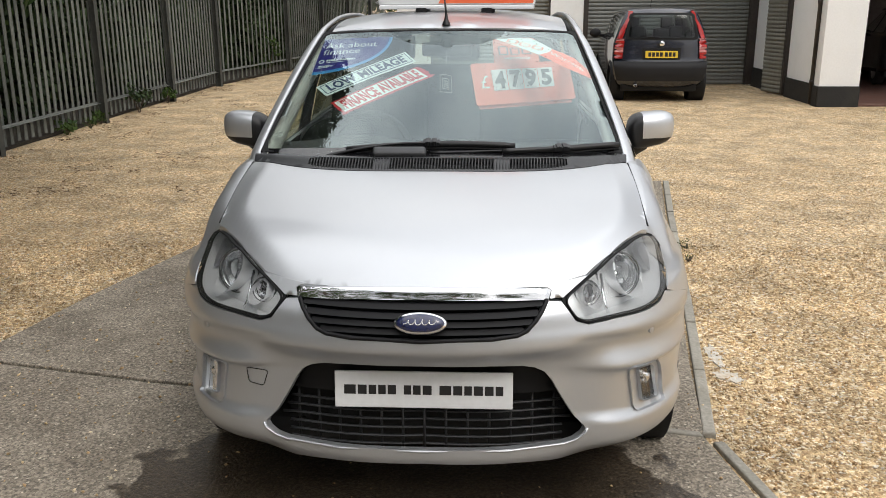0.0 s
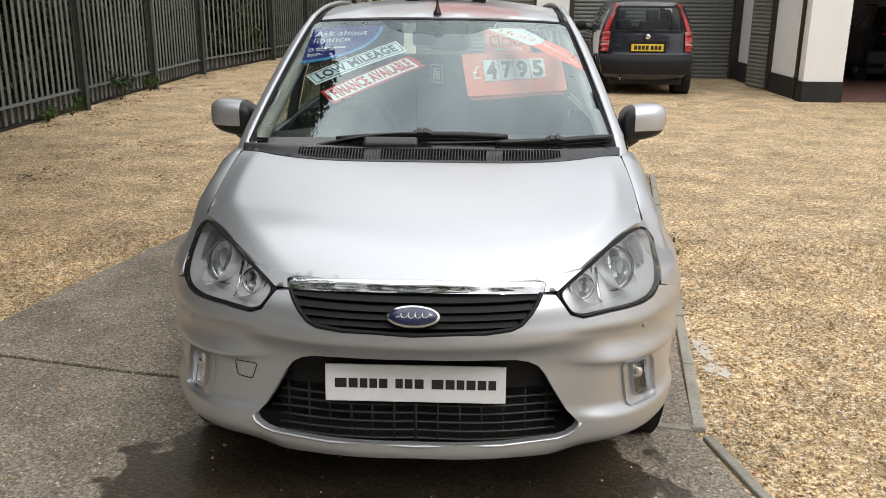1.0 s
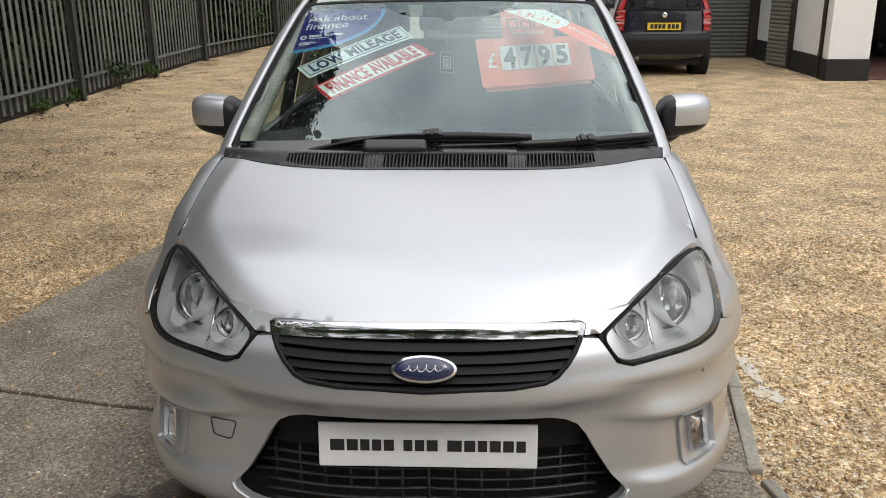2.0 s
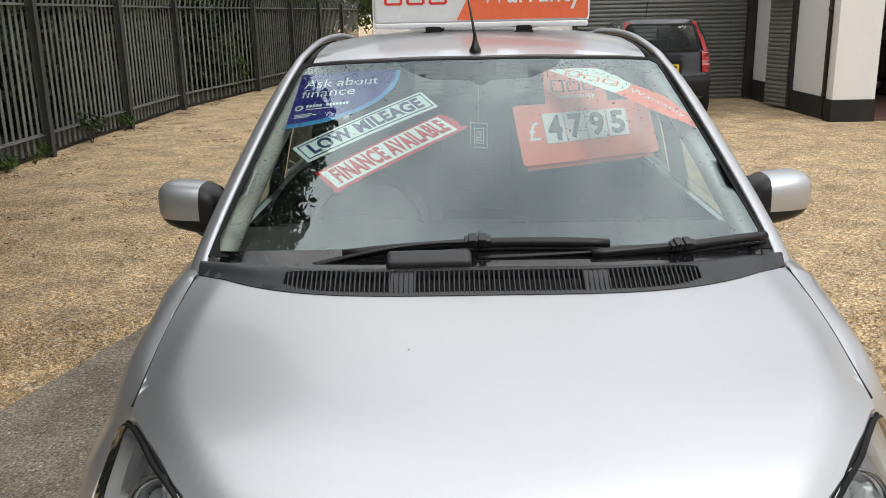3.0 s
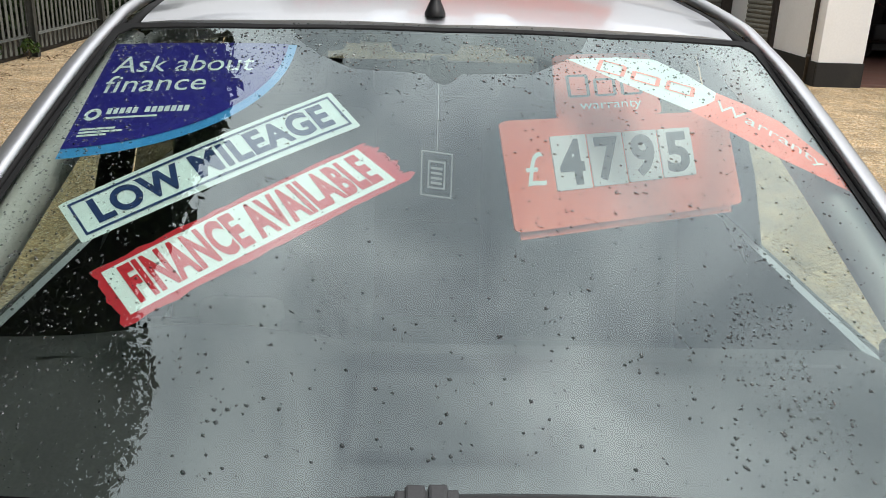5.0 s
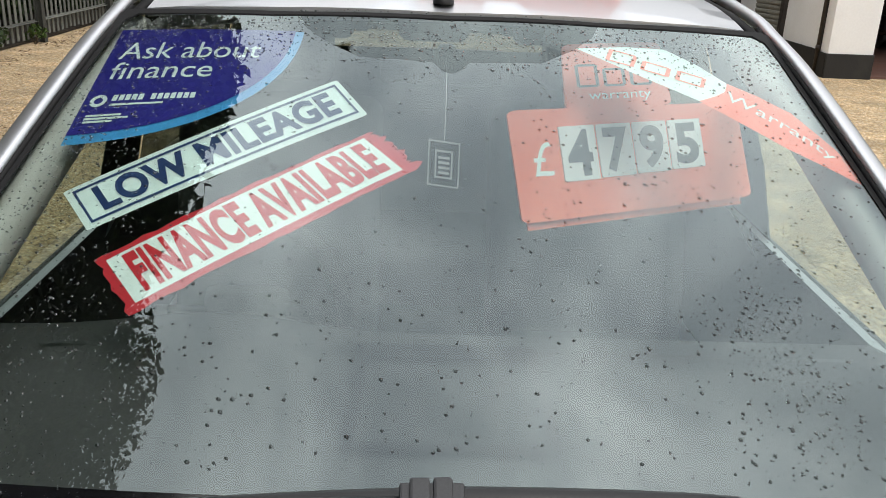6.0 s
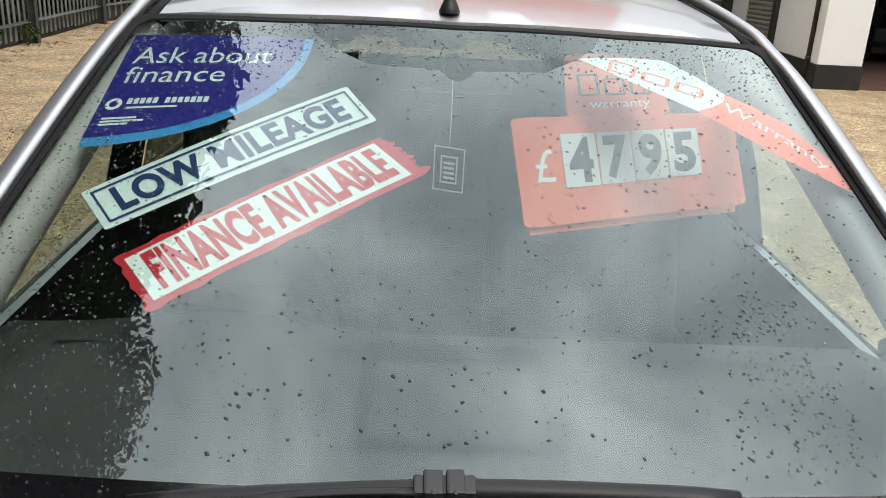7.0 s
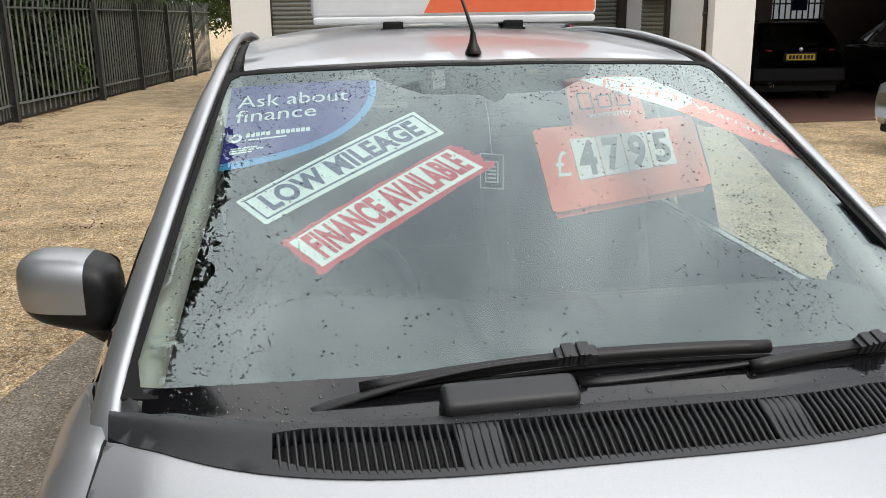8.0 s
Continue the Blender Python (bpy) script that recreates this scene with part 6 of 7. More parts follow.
# ---------------------------------------------------------------- sale signs on and in the car
def on_screen(x, y, lift=0.0):
    """A place on the inside of the windscreen, by its plan."""
    return Vector((x, y, glass_z(x, y + 0.007) - 0.0325 - 0.004 + lift))


def quad_map(A, B, C, D):
    """From (u along, v up) to the plan: A left top, B left bottom, C right bottom, D right top."""
    A, B, C, D = (Vector(p) for p in (A, B, C, D))
    return lambda u, v: (B * (1 - u) + C * u) * (1 - v) + (A * (1 - u) + D * u) * v


def laid(piece, fn, lift, most=0.03):
    vs, fs = split_long(piece, most)
    out = []
    for p in vs:
        q = fn(p[0], p[1])
        out.append(on_screen(q[0], q[1], lift))
    return out, fs


def fit_words(text, u0, u1, v0, v1, bold=0.0):
    """Lettering stretched into a box of the sticker's own u and v."""
    vs, fs, _ = words(text, 1.0, bold=bold, spacing=1.0 + bold * 1.6)
    xs, ys = [p.x for p in vs], [p.y for p in vs]
    k = (u1 - u0) / (max(xs) - min(xs))
    h = (v1 - v0) / (max(ys) - min(ys))
    return [(u0 + (p.x - min(xs)) * k, v0 + (p.y - min(ys)) * h, 0) for p in vs], fs


def flat(poly):
    return [(x, y, 0) for x, y in poly], [tuple(range(len(poly)))]


def film(name, c, c2=None, rough=0.45):
    return surface(name, c, c2 or tuple(min(1, v * 1.12 + 0.004) for v in c), 60, 7, rough)


S_WHITE, S_NAVY, S_RED = film("sticker_white", (0.72, 0.81, 0.79)), film("sticker_navy", (0.012, 0.035, 0.13)), film("sticker_red", (0.52, 0.018, 0.035))
S_BLUE, S_CYAN, S_ORANGE = film("sticker_blue", (0.022, 0.018, 0.24)), film("sticker_cyan", (0.06, 0.32, 0.62)), film("sticker_orange", (0.86, 0.17, 0.07))
S_GREY = film("digit_grey", (0.05, 0.07, 0.08))


def sticker(label):
    return thing("windscreen_sticker", label, "sticker", (0, 0, 0), group="stickers on the windscreen")


def frame_strip(u0, u1, v0, v1, du, dv):
    o, i = [(u0, v0), (u1, v0), (u1, v1), (u0, v1)], [(u0 + du, v0 + dv), (u1 - du, v0 + dv), (u1 - du, v1 - dv), (u0 + du, v1 - dv)]
    vs = [(x, y, 0) for x, y in o + i]
    return vs, [(k, (k + 1) % 4, 4 + (k + 1) % 4, 4 + k) for k in range(4)]


low = sticker("white windscreen strip with navy capitals in a navy frame")
q = quad_map((-.537, 1.311), (-.481, 1.239), (-.126, 1.447), (-.180, 1.528))
v, f = laid(flat(rounded([(0, 0), (1, 0), (1, 1), (0, 1)], 0.03)), q, 0)
mesh_part("film", v, f, S_WHITE, low)
v, f = laid(frame_strip(.022, .978, .10, .90, .008, .05), q, 0.0012)
mesh_part("border", v, f, S_NAVY, low)
v, f = laid(fit_words("LOW MILEAGE", .075, .93, .225, .81, .04), q, 0.0012, 0.05)
mesh_part("lettering", v, f, S_NAVY, low, "navy words LOW MILEAGE")

fin = sticker("white windscreen strip with red capitals and a ragged red edge")
q = quad_map((-.458, 1.190), (-.389, 1.106), (-.048, 1.337), (-.119, 1.411))
ragged = random.Random(11)
edge = [(0.0 + ragged.uniform(-.008, .012), v_) for v_ in np.linspace(1, 0, 12)] + [(u, ragged.uniform(-.02, .02)) for u in np.linspace(.03, .95, 22)]
edge += [(1.0 + ragged.uniform(.0, .035) * (1 if k % 2 else -.6), v_) for k, v_ in enumerate(np.linspace(0, 1, 37))] + [(u, 1 + ragged.uniform(-.02, .02)) for u in np.linspace(.95, .03, 22)]
v, f = laid(flat(edge), q, 0)
mesh_part("film", v, f, S_RED, fin)
v, f = laid(flat([(.03, .11), (.955, .09), (.955, .92), (.028, .90)]), q, 0.0012)
mesh_part("panel", v, f, S_WHITE, fin)
v, f = laid(fit_words("FINANCE AVAILABLE", .070, .925, .17, .85, .045), q, 0.0024, 0.05)
mesh_part("lettering", v, f, S_RED, fin, "red words FINANCE AVAILABLE")

ask = sticker("royal blue quarter-round windscreen sticker with white words")
# quarter round in its own u, v
q = quad_map((-.559, 1.685), (-.572, 1.405), (-.255, 1.405), (-.246, 1.655))
arc = [(math.cos(a) ** 0.85, 1 - math.sin(a) ** 0.85) for a in np.linspace(0, math.pi / 2, 25)]
v, f = laid(flat([(0, 1)] + [(max(0, x), y) for x, y in arc][::1][::-1]), q, 0)
mesh_part("film", v, f, S_CYAN, ask)
v, f = laid(flat([(0, 1)] + [(max(0, x * .955), 1 - (1 - y) * .93) for x, y in arc][::-1]), q, 0.0012)
mesh_part("panel", v, f, S_BLUE, ask)
for text, u0, u1, v0, v1 in (("Ask about", .06, .80, .70, .86), ("finance", .06, .585, .515, .67)):
    v, f = laid(fit_words(text, u0, u1, v0, v1), q, 0.0024, 0.05)
    mesh_part("lettering", v, f, S_WHITE, ask, "white words " + text)
bars = [(.14 + .032 * i + (.03 if i > 4 else 0), .024) for i in range(12)]
for u, w in bars:
    v, f = laid(flat([(u, .325), (u + w, .325), (u + w, .375), (u, .375)]), q, 0.0024)
    mesh_part("letter_block", v, f, S_WHITE, ask)
for u0, u1, v0 in ((.14, .40, .285), (.05, .22, .20), (.05, .26, .175), (.05, .19, .15)):
    v, f = laid(flat([(u0, v0), (u1, v0), (u1, v0 + .016), (u0, v0 + .016)]), q, 0.0024)
    mesh_part("letter_block", v, f, S_WHITE, ask)
ringv = [(.075 + .042 * math.cos(a), .33 + .05 * math.sin(a), 0) for a in np.linspace(0, 2 * math.pi, 21)[:-1]] + [(.075 + .022 * math.cos(a), .33 + .026 * math.sin(a), 0) for a in np.linspace(0, 2 * math.pi, 21)[:-1]]
v, f = laid((ringv, [(k, (k + 1) % 20, 20 + (k + 1) % 20, 20 + k) for k in range(20)]), q, 0.0024)
mesh_part("ring_mark", v, f, S_WHITE, ask)

war = sticker("orange and white arrow-shaped warranty sticker across the screen corner")
straight = lambda x, y: Vector((x, y))
v, f = laid(flat([(.212, 1.635), (.30, 1.652), (.369, 1.657), (.418, 1.623), (.459, 1.583), (.450, 1.560), (.430, 1.545), (.399, 1.528), (.30, 1.582)]), straight, 0)
mesh_part("arrow", v, f, S_WHITE, war)
v, f = laid(flat([(.459, 1.583), (.505, 1.560), (.552, 1.528), (.600, 1.455), (.635, 1.372), (.575, 1.408), (.518, 1.440), (.455, 1.487), (.399, 1.528), (.430, 1.545), (.450, 1.560)]), straight, 0)
mesh_part("arrow_tail", v, f, S_ORANGE, war)
run = lambda u, v: (lambda a, n: a + n * v)(Vector((.425, 1.555)) * (1 - u) ** 2 + Vector((.53, 1.50)) * 2 * u * (1 - u) + Vector((.60, 1.415)) * u * u, Vector((.020, .036)) * (1 - 0.35 * u))
v, f = laid(fit_words("Warranty", .10, .92, -.36, .52), run, 0.0012, 0.04)
mesh_part("lettering", v, f, S_WHITE, war, "white word Warranty")
mark = lambda u, v: Vector((.268, 1.625)) * (1 - u) + Vector((.418, 1.578)) * u + Vector((.012, .030)) * (v - .5)


def mark_shapes(fn, lift_fn, parent, material, name="logo_mark"):
    """The maker's mark as three plain open blocks."""
    strokes = [[(x, 0), (x, h), (x + .26, h), (x + .26, 0), (x, 0)] for x, h in ((0, .95), (.37, .74), (.74, .78))]
    for st in strokes:
        pieces = []
        for (a, b), (c, d) in zip(st, st[1:]):
            dx, dy = c - a, (d - b) * 0.45
            n = math.hypot(dx, dy)
            ox, oy = -dy / n * .022, dx / n * .05
            pieces.append(([(a + ox, b + oy, 0), (a - ox, b - oy, 0), (c - ox, d - oy, 0), (c + ox, d + oy, 0)], [(0, 1, 2, 3)]))
        v_, f_ = lift_fn(joined(*pieces), fn)
        mesh_part(name, v_, f_, material, parent)


mark_shapes(mark, lambda p, fn: laid(p, fn, 0.0012), war, S_ORANGE)

# price card hung behind the screen
card = thing("price_card", "orange plastic price card with four white number tiles", "sign")
C0, CU, CV = Vector((.132, 1.552, 1.162)), Vector((.469, .162, .008)), Vector((-.033, .072, .180))
CN = CU.cross(CV).normalized() * -1
if CN.y > 0:
    CN = -CN


def on_card(u, v, lift=0.0):
    return C0 + CU * u + CV * v + CN * lift


def plate_on(fn, poly, thick, lift):
    vs = [fn(u, v, lift + thick) for u, v in poly] + [fn(u, v, lift) for u, v in poly]
    n = len(poly)
    return vs, [tuple(range(n)), tuple(range(n, 2 * n))[::-1]] + [(k, n + k, n + (k + 1) % n, (k + 1) % n) for k in range(n)]


CARD_ORANGE = surface("card_orange", (0.80, 0.16, 0.075), (0.88, 0.20, 0.10), 60, 4, 0.35)
TILE_WHITE = surface("tile_white", (0.66, 0.70, 0.70), (0.74, 0.78, 0.78), 60, 4, 0.4)
v, f = plate_on(on_card, rounded([(0, 0), (.965, .05), (.955, .97), (0, 1.0)], .05), .004, 0)
mesh_part("board", v, f, CARD_ORANGE, card, smooth=False)
v, f = plate_on(on_card, rounded([(.235, .98), (.68, .98), (.66, 1.58), (.255, 1.58)], .05), .004, -.006)
mesh_part("tab", v, f, CARD_ORANGE, card, smooth=False)
v, f = plate_on(on_card, [(.03, -.06), (.93, -.01), (.93, .05), (.03, .02)], .003, -.012)
mesh_part("lower_edge", v, f, CARD_ORANGE, card, smooth=False)
for k, digit in enumerate("4795"):
    u = .185 + .149 * k
    v, f = plate_on(on_card, rounded([(u, .335 + .012 * k), (u + .142, .340 + .012 * k), (u + .142, .83), (u, .83)], .008), .003, .004)
    tile = mesh_part("number_tile", v, f, TILE_WHITE, card, smooth=False)
    a, b = fit_words(digit, u + .022, u + .122, .375 + .012 * k, .795, .035)
    mesh_part("digit", [on_card(p[0], p[1], .0076) for p in a], b, S_GREY, tile, "dark digit " + digit, smooth=False)
a, b = fit_words("\u00a3", .075, .150, .40, .70)
mesh_part("pound_mark", [on_card(p[0], p[1], .0046) for p in a], b, S_WHITE, card, smooth=False)
a, b = fit_words("warranty", .335, .595, 1.04, 1.13)
mesh_part("lettering", [on_card(p[0], p[1], -.0014) for p in a], b, S_WHITE, card, smooth=False)
mark_shapes(lambda u, v: (.30 + .30 * u, 1.19 + .20 * v), lambda p, fn: ([on_card(*fn(x[0], x[1]), -.0014) for x in p[0]], p[1]), card, S_GREY)

# clear tag hanging on a thread from the mirror
tag = thing("hanging_tag", "clear plastic tag with a pale rim hanging on a thread", "tag")
TAG_RIM = surface("tag_pale", (0.45, 0.47, 0.46), (0.55, 0.57, 0.56), 60, 5, 0.4)
on_tag = lambda u, v, l=0.0: Vector((-.032 + .053 * u, 1.56 - l, 1.226 + .078 * v - .006 * u))
v, f = plate_on(on_tag, rounded([(0, 0), (1, 0), (1, 1), (0, 1)], .08), .001, 0)
mesh_part("sleeve", v, f, glass("tag_clear", (0.86, 0.88, 0.87)), tag, smooth=False)
vs, fs = frame_strip(.22, .78, .18, .80, .05, .04)
mesh_part("printed_frame", [on_tag(p[0], p[1], .0016) for p in vs], fs, TAG_RIM, tag, smooth=False)
vs, fs = frame_strip(0, 1, 0, 1, .04, .03)
mesh_part("rim", [on_tag(p[0], p[1], .0016) for p in vs], fs, TAG_RIM, tag, smooth=False)
for i in range(4):
    v, f = plate_on(on_tag, [(.32, .28 + .11 * i), (.68, .28 + .11 * i), (.68, .33 + .11 * i), (.32, .33 + .11 * i)], .0004, .0012)
    mesh_part("letter_block", v, f, TAG_RIM, tag, smooth=False)
v, f = tube([(-.006, 1.56, 1.302), (-.004, 1.60, 1.372), (-.004, 1.66, 1.42)], .0006, 4, up=Vector((0, 1, 0)))
mesh_part("thread", v, f, TAG_RIM, tag)

# tax disc and chassis-number window at the foot of the screen
small = thing("windscreen_label", "small pale label at the foot of the windscreen", "label")
v, f = laid(flat([(.470, .913), (.512, .919), (.512, .926), (.470, .920)]), straight, 0.001)
mesh_part("film", v, f, S_WHITE, small)
vin = thing("windscreen_label", "small pale maker's mark low in the windscreen corner", "label")
for k in range(2):
    v, f = laid(flat([(-.655 + .004 * k, 1.03 - .016 * k), (-.620 + .004 * k, 1.03 - .016 * k), (-.620 + .004 * k, 1.037 - .016 * k), (-.655 + .004 * k, 1.037 - .016 * k)]), straight, 0.001)
    mesh_part("letter_block", v, f, TAG_RIM, vin)

# illuminated-style roof sign
sign = thing("roof_sign", "white and orange moulded plastic warranty sign on the car roof", "sign", (0.02, 2.20, 0), -6)
SIGN_WHITE = surface("sign_white_plastic", (0.74, 0.75, 0.77), (0.82, 0.83, 0.84), 40, 2.5, 0.3, coat=0.4, dirt=(0.52, 0.52, 0.5), dirt_amount=0.3)
SIGN_ORANGE = surface("sign_orange", (0.86, 0.17, 0.075), (0.92, 0.21, 0.10), 40, 2.5, 0.3, coat=0.4)
SIGN_RED = surface("sign_red", (0.72, 0.05, 0.04), (0.8, 0.075, 0.05), 40, 3, 0.35)
bm = bmesh.new()
add_box(bm, (-.394, -.05, 1.592), (.394, .05, 1.815), .018, None, 3)
part("case", bm, SIGN_WHITE, sign, smooth=False)
bm = bmesh.new()
add_box(bm, (-.388, -.062, 1.574), (.388, .062, 1.594), .009, None, 3)
part("base", bm, SIGN_WHITE, sign)
on_sign = lambda u, v, l=0.0: Vector((u, -.0502 - l, v))
v, f = plate_on(on_sign, [(-.085, 1.602), (.383, 1.602), (.388, 1.608), (.388, 1.800), (.383, 1.806), (-.085, 1.806), (-.030, 1.704)], .0012, 0)
mesh_part("orange_field", v, f, SIGN_ORANGE, sign, smooth=False)
a, b = fit_words("Warranty", .002, .366, 1.634, 1.736, .012)
mesh_part("lettering", [on_sign(p[0], p[1], .0024) for p in a], b, SIGN_WHITE, sign, "white word Warranty", smooth=False)
mark_shapes(lambda u, v: (-.345 + .222 * u, 1.662 + .080 * v), lambda p, fn: ([on_sign(*fn(x[0], x[1]), .0012) for x in p[0]], p[1]), sign, SIGN_RED)
for x in (-.17, .16):
    box("foot", (x - .028, -.068, 1.556), (x + .028, .06, 1.580), RUBBER, sign, .006)
    box("magnet", (x - .034, -.072, 1.552), (x + .034, .07, 1.562), RUBBER, sign, .004)


# ---------------------------------------------------------------- rain on the glass and paint
def drops(name, count, spot, lo, hi, seed, label):
    rng = np.random.default_rng(seed)
    seg, vs, fs = 7, [], []
    for _ in range(count):
        place, up = spot(rng)
        if place is None:
            continue
        r = lo + (hi - lo) * rng.random() ** 3
        t1 = up.orthogonal().normalized()
        t2 = up.cross(t1)
        o = len(vs)
        st = rng.uniform(0.8, 1.4)
        for ring, h in ((1.0, 0.0), (0.72, 0.35)):
            for k in range(seg):
                a = 2 * math.pi * k / seg
                vs.append(place + t1 * math.cos(a) * r * ring + t2 * math.sin(a) * r * ring * st + up * h * r)
        vs.append(place + up * r * 0.5)
        for k in range(seg):
            k2 = (k + 1) % seg
            fs.append((o + k, o + k2, o + seg + k2, o + seg + k))
            fs.append((o + seg + k, o + seg + k2, o + 2 * seg))
    ob = mesh_part(name, vs, fs, WATER)
    ob.visible_shadow = False
    return tagged(ob, label, "raindrops", kind="stuff")


WATER = glass("raindrop", (0.32, 0.36, 0.35), ior=1.33, gain=2.6)


def screen_spot(rng):
    for _ in range(30):
        x, y = rng.uniform(-.64, .64), rng.uniform(.92, 1.72)
        dense = 0.15 + 0.85 * ease(1.5, 1.72, y) + 0.6 * math.exp(-((x + .55) / .12) ** 2) + 0.5 * math.exp(-((x - .38) / .1) ** 2 - ((y - 1.1) / .15) ** 2)
        dense *= 0.55 + 0.9 * max(0, noise.noise((x * 6, y * 6, 2.0)) + 0.25)
        if abs(x) < .70 - .16 * (y - .94) and rng.random() < dense:
            n = Vector((0.21 * x, -0.492, 1)).normalized()
            return Vector((x, y - 0.007, glass_z(x, y) - 0.0325)) + n * 0.0004, n
    return None, None


drops("raindrops", 6800, screen_spot, 0.0007, 0.0025, 5, "raindrops clinging to the windscreen glass")


def foot_spot(rng):
    x = rng.uniform(-.62, .62)
    y = rng.uniform(cowl_back(x) - .025, .885 + .13 * x * x)
    place = foot_put(x, y, .0008) if y > cowl_back(x) else Vector((x, y, cowl_z(x, y) + .0006))
    return place + Vector((0, -.007, -.0325)), Vector((0, -.35, .94))


drops("raindrops", 900, foot_spot, 0.0007, 0.0026, 6, "raindrops on the black foot of the windscreen and the cowl")


# ---------------------------------------------------------------- other cars
PLATE_YELLOW = surface("plate_yellow", (0.72, 0.50, 0.03), (0.80, 0.57, 0.05), 60, 3, 0.4)
DARK_GLASS = glass("dark_car_glass", (0.66, 0.72, 0.71), gain=0.6)
LAMP_PINK = surface("lamp_pink", (0.50, 0.16, 0.16), (0.60, 0.24, 0.24), 60, 6, 0.2, coat=1.0)


def hatch(name, label, at, rz, W, L, H, paint, trim, rear_lean):
    """A small hatchback, its tail at local y = 0, its nose along +y."""
    c = thing(name, label, "car", at, rz, group="other cars in the yard")
    w = W / 2
    # lower body: rounded sections along the length
    stations = [(0.0, .86, .42, .88), (.025, .93, .34, .93), (.10, .975, .27, .96), (.35, 1.0, .22, .97), (1.4, 1.0, .20, .97), (L - 1.15, 1.0, .20, .95), (L - .85, .99, .20, .93), (L - .35, .94, .22, .84), (L - .10, .86, .28, .76), (L, .72, .36, .66)]
    vs, fs = [], []
    for y, k, z0, z1 in stations:
        sec = rounded([(-w * k, z0), (w * k, z0), (w * k, z1), (-w * k, z1)], .11, 5)
        vs += [(a, y, b) for a, b in sec]
    n = len(sec)
    for i in range(len(stations) - 1):
        for j in range(n):
            fs.append((i * n + j, i * n + (j + 1) % n, (i + 1) * n + (j + 1) % n, (i + 1) * n + j))
    fs += [tuple(range(n)), tuple(range((len(stations) - 1) * n, len(stations) * n))[::-1]]
    mesh_part("body", vs, fs, paint, c)
    # roof and pillars as a tapered shell
    yb, yt, fb, ft = .05, .05 + rear_lean, L - .95, L - 1.75
    bm = bmesh.new()
    low_, top_ = [(-w * .95, yb, .93), (w * .95, yb, .93), (w * .95, fb, .92), (-w * .95, fb, .92)], [(-w * .72, yt, H), (w * .72, yt, H), (w * .72, ft, H), (-w * .72, ft, H)]
    a = [bm.verts.new(p) for p in low_]
    b = [bm.verts.new(p) for p in top_]
    bm.faces.new(b)
    for i in range(4):
        bm.faces.new((a[i], a[(i + 1) % 4], b[(i + 1) % 4], b[i]))
    bmesh.ops.bevel(bm, geom=[e for e in bm.edges if not e.is_boundary], offset=.075, segments=4, profile=.5, affect="EDGES")
    # openings for the rear window and the windscreen
    bm.normal_update()
    big = [q for q in bm.faces if abs(q.normal.y) > .35 and q.calc_area() > .2]
    made = bmesh.ops.inset_individual(bm, faces=big, thickness=.045)
    bmesh.ops.delete(bm, geom=big, context="FACES")
    part("cabin_shell", bm, paint, c, smooth=True)
    v, f = plate_on(lambda u, v_, lift=0.0: Vector((u * w * (.95 - .23 * v_), fb + (ft - fb) * v_ + lift, .92 + (H - .92) * v_)), rounded([(-.90, .06), (.90, .06), (.88, .94), (-.88, .94)], .08), .004, .002)
    mesh_part("front_window", v, f, DARK_GLASS, c, smooth=False)

    def on_tail(u, v, lift=0.0):
        """u across from -1 to 1, v from the waist to the roof."""
        ww = w * (.95 - .23 * v)
        return Vector((u * ww, yb + (yt - yb) * v - lift, .93 + (H - .93) * v))
    shape = rounded([(-.90, .06), (.90, .06), (.88, .94), (-.88, .94)], .08)
    v, f = plate_on(on_tail, shape, .006, .008)
    mesh_part("rear_window", v, f, DARK_GLASS, c, smooth=False)
    for sx in (1, -1):
        def on_side(u, v, lift=0.0):
            y0, y1 = yb + .25 + (yt - yb) * v, fb - .22 - (fb - ft) * v
            return Vector((sx * (w * (.95 - .23 * v) + lift), y0 + (y1 - y0) * u, .93 + (H - .93) * v))
        for u0, u1 in ((.0, .44), (.50, .97)):
            v, f = plate_on(on_side, rounded([(u0, .12), (u1, .12), (u1, .88), (u0 + .03, .88)], .05), .004, .004)
            mesh_part("side_window", v, f, DARK_GLASS, c, smooth=False)
        v, f = plate_on(lambda u, v_, lift=0.0: Vector((sx * (w * .93 - .30 * (1 - u)), .03 - lift + .06 * u * u, .76 + .16 * v_)), rounded([(0, .2), (1, 0), (1, 1), (.1, 1)], .06), .03, 0)
        mesh_part("tail_lamp", v, f, TAIL_RED, c, smooth=False)
        m_ = Matrix.Translation((sx * (w + .05), L - 1.35, .99))
        bm = bmesh.new()
        add_box(bm, (-.085, -.05, -.06), (.085, .05, .06), .03, m_, 3)
        part("door_mirror", bm, trim, c, smooth=True)
        for y in (.55, L - .78):
            wheel(c, (sx * (w - .10), y, .29), .29, .18, sx, ALLOY, 8)
    bm = bmesh.new()
    add_box(bm, (-w * .985, -.05, .34), (w * .985, .16, .60), .05, None, 3)
    part("rear_bumper", bm, trim, c, smooth=True)
    bm = bmesh.new()
    add_box(bm, (-w * .9, .1, .16), (w * .9, L - .2, .30), .03)
    part("underbody", bm, BLACK_AND_CAVITY_SHADE, c)
    tail_plate = box("plate", (-.26, -.045, .735), (.26, -.032, .845), PLATE_YELLOW, c, .003, "yellow plate with a row of dark blocks")
    for k in range(7):
        x0 = -.215 + k * .062 + (.02 if k > 3 else 0)
        box("letter_block", (x0, -.0475, .757), (x0 + .046, -.0452, .823), INK, tail_plate)
    box("plate_recess", (-.30, -.030, .715), (.30, .02, .87), trim, c, .01)
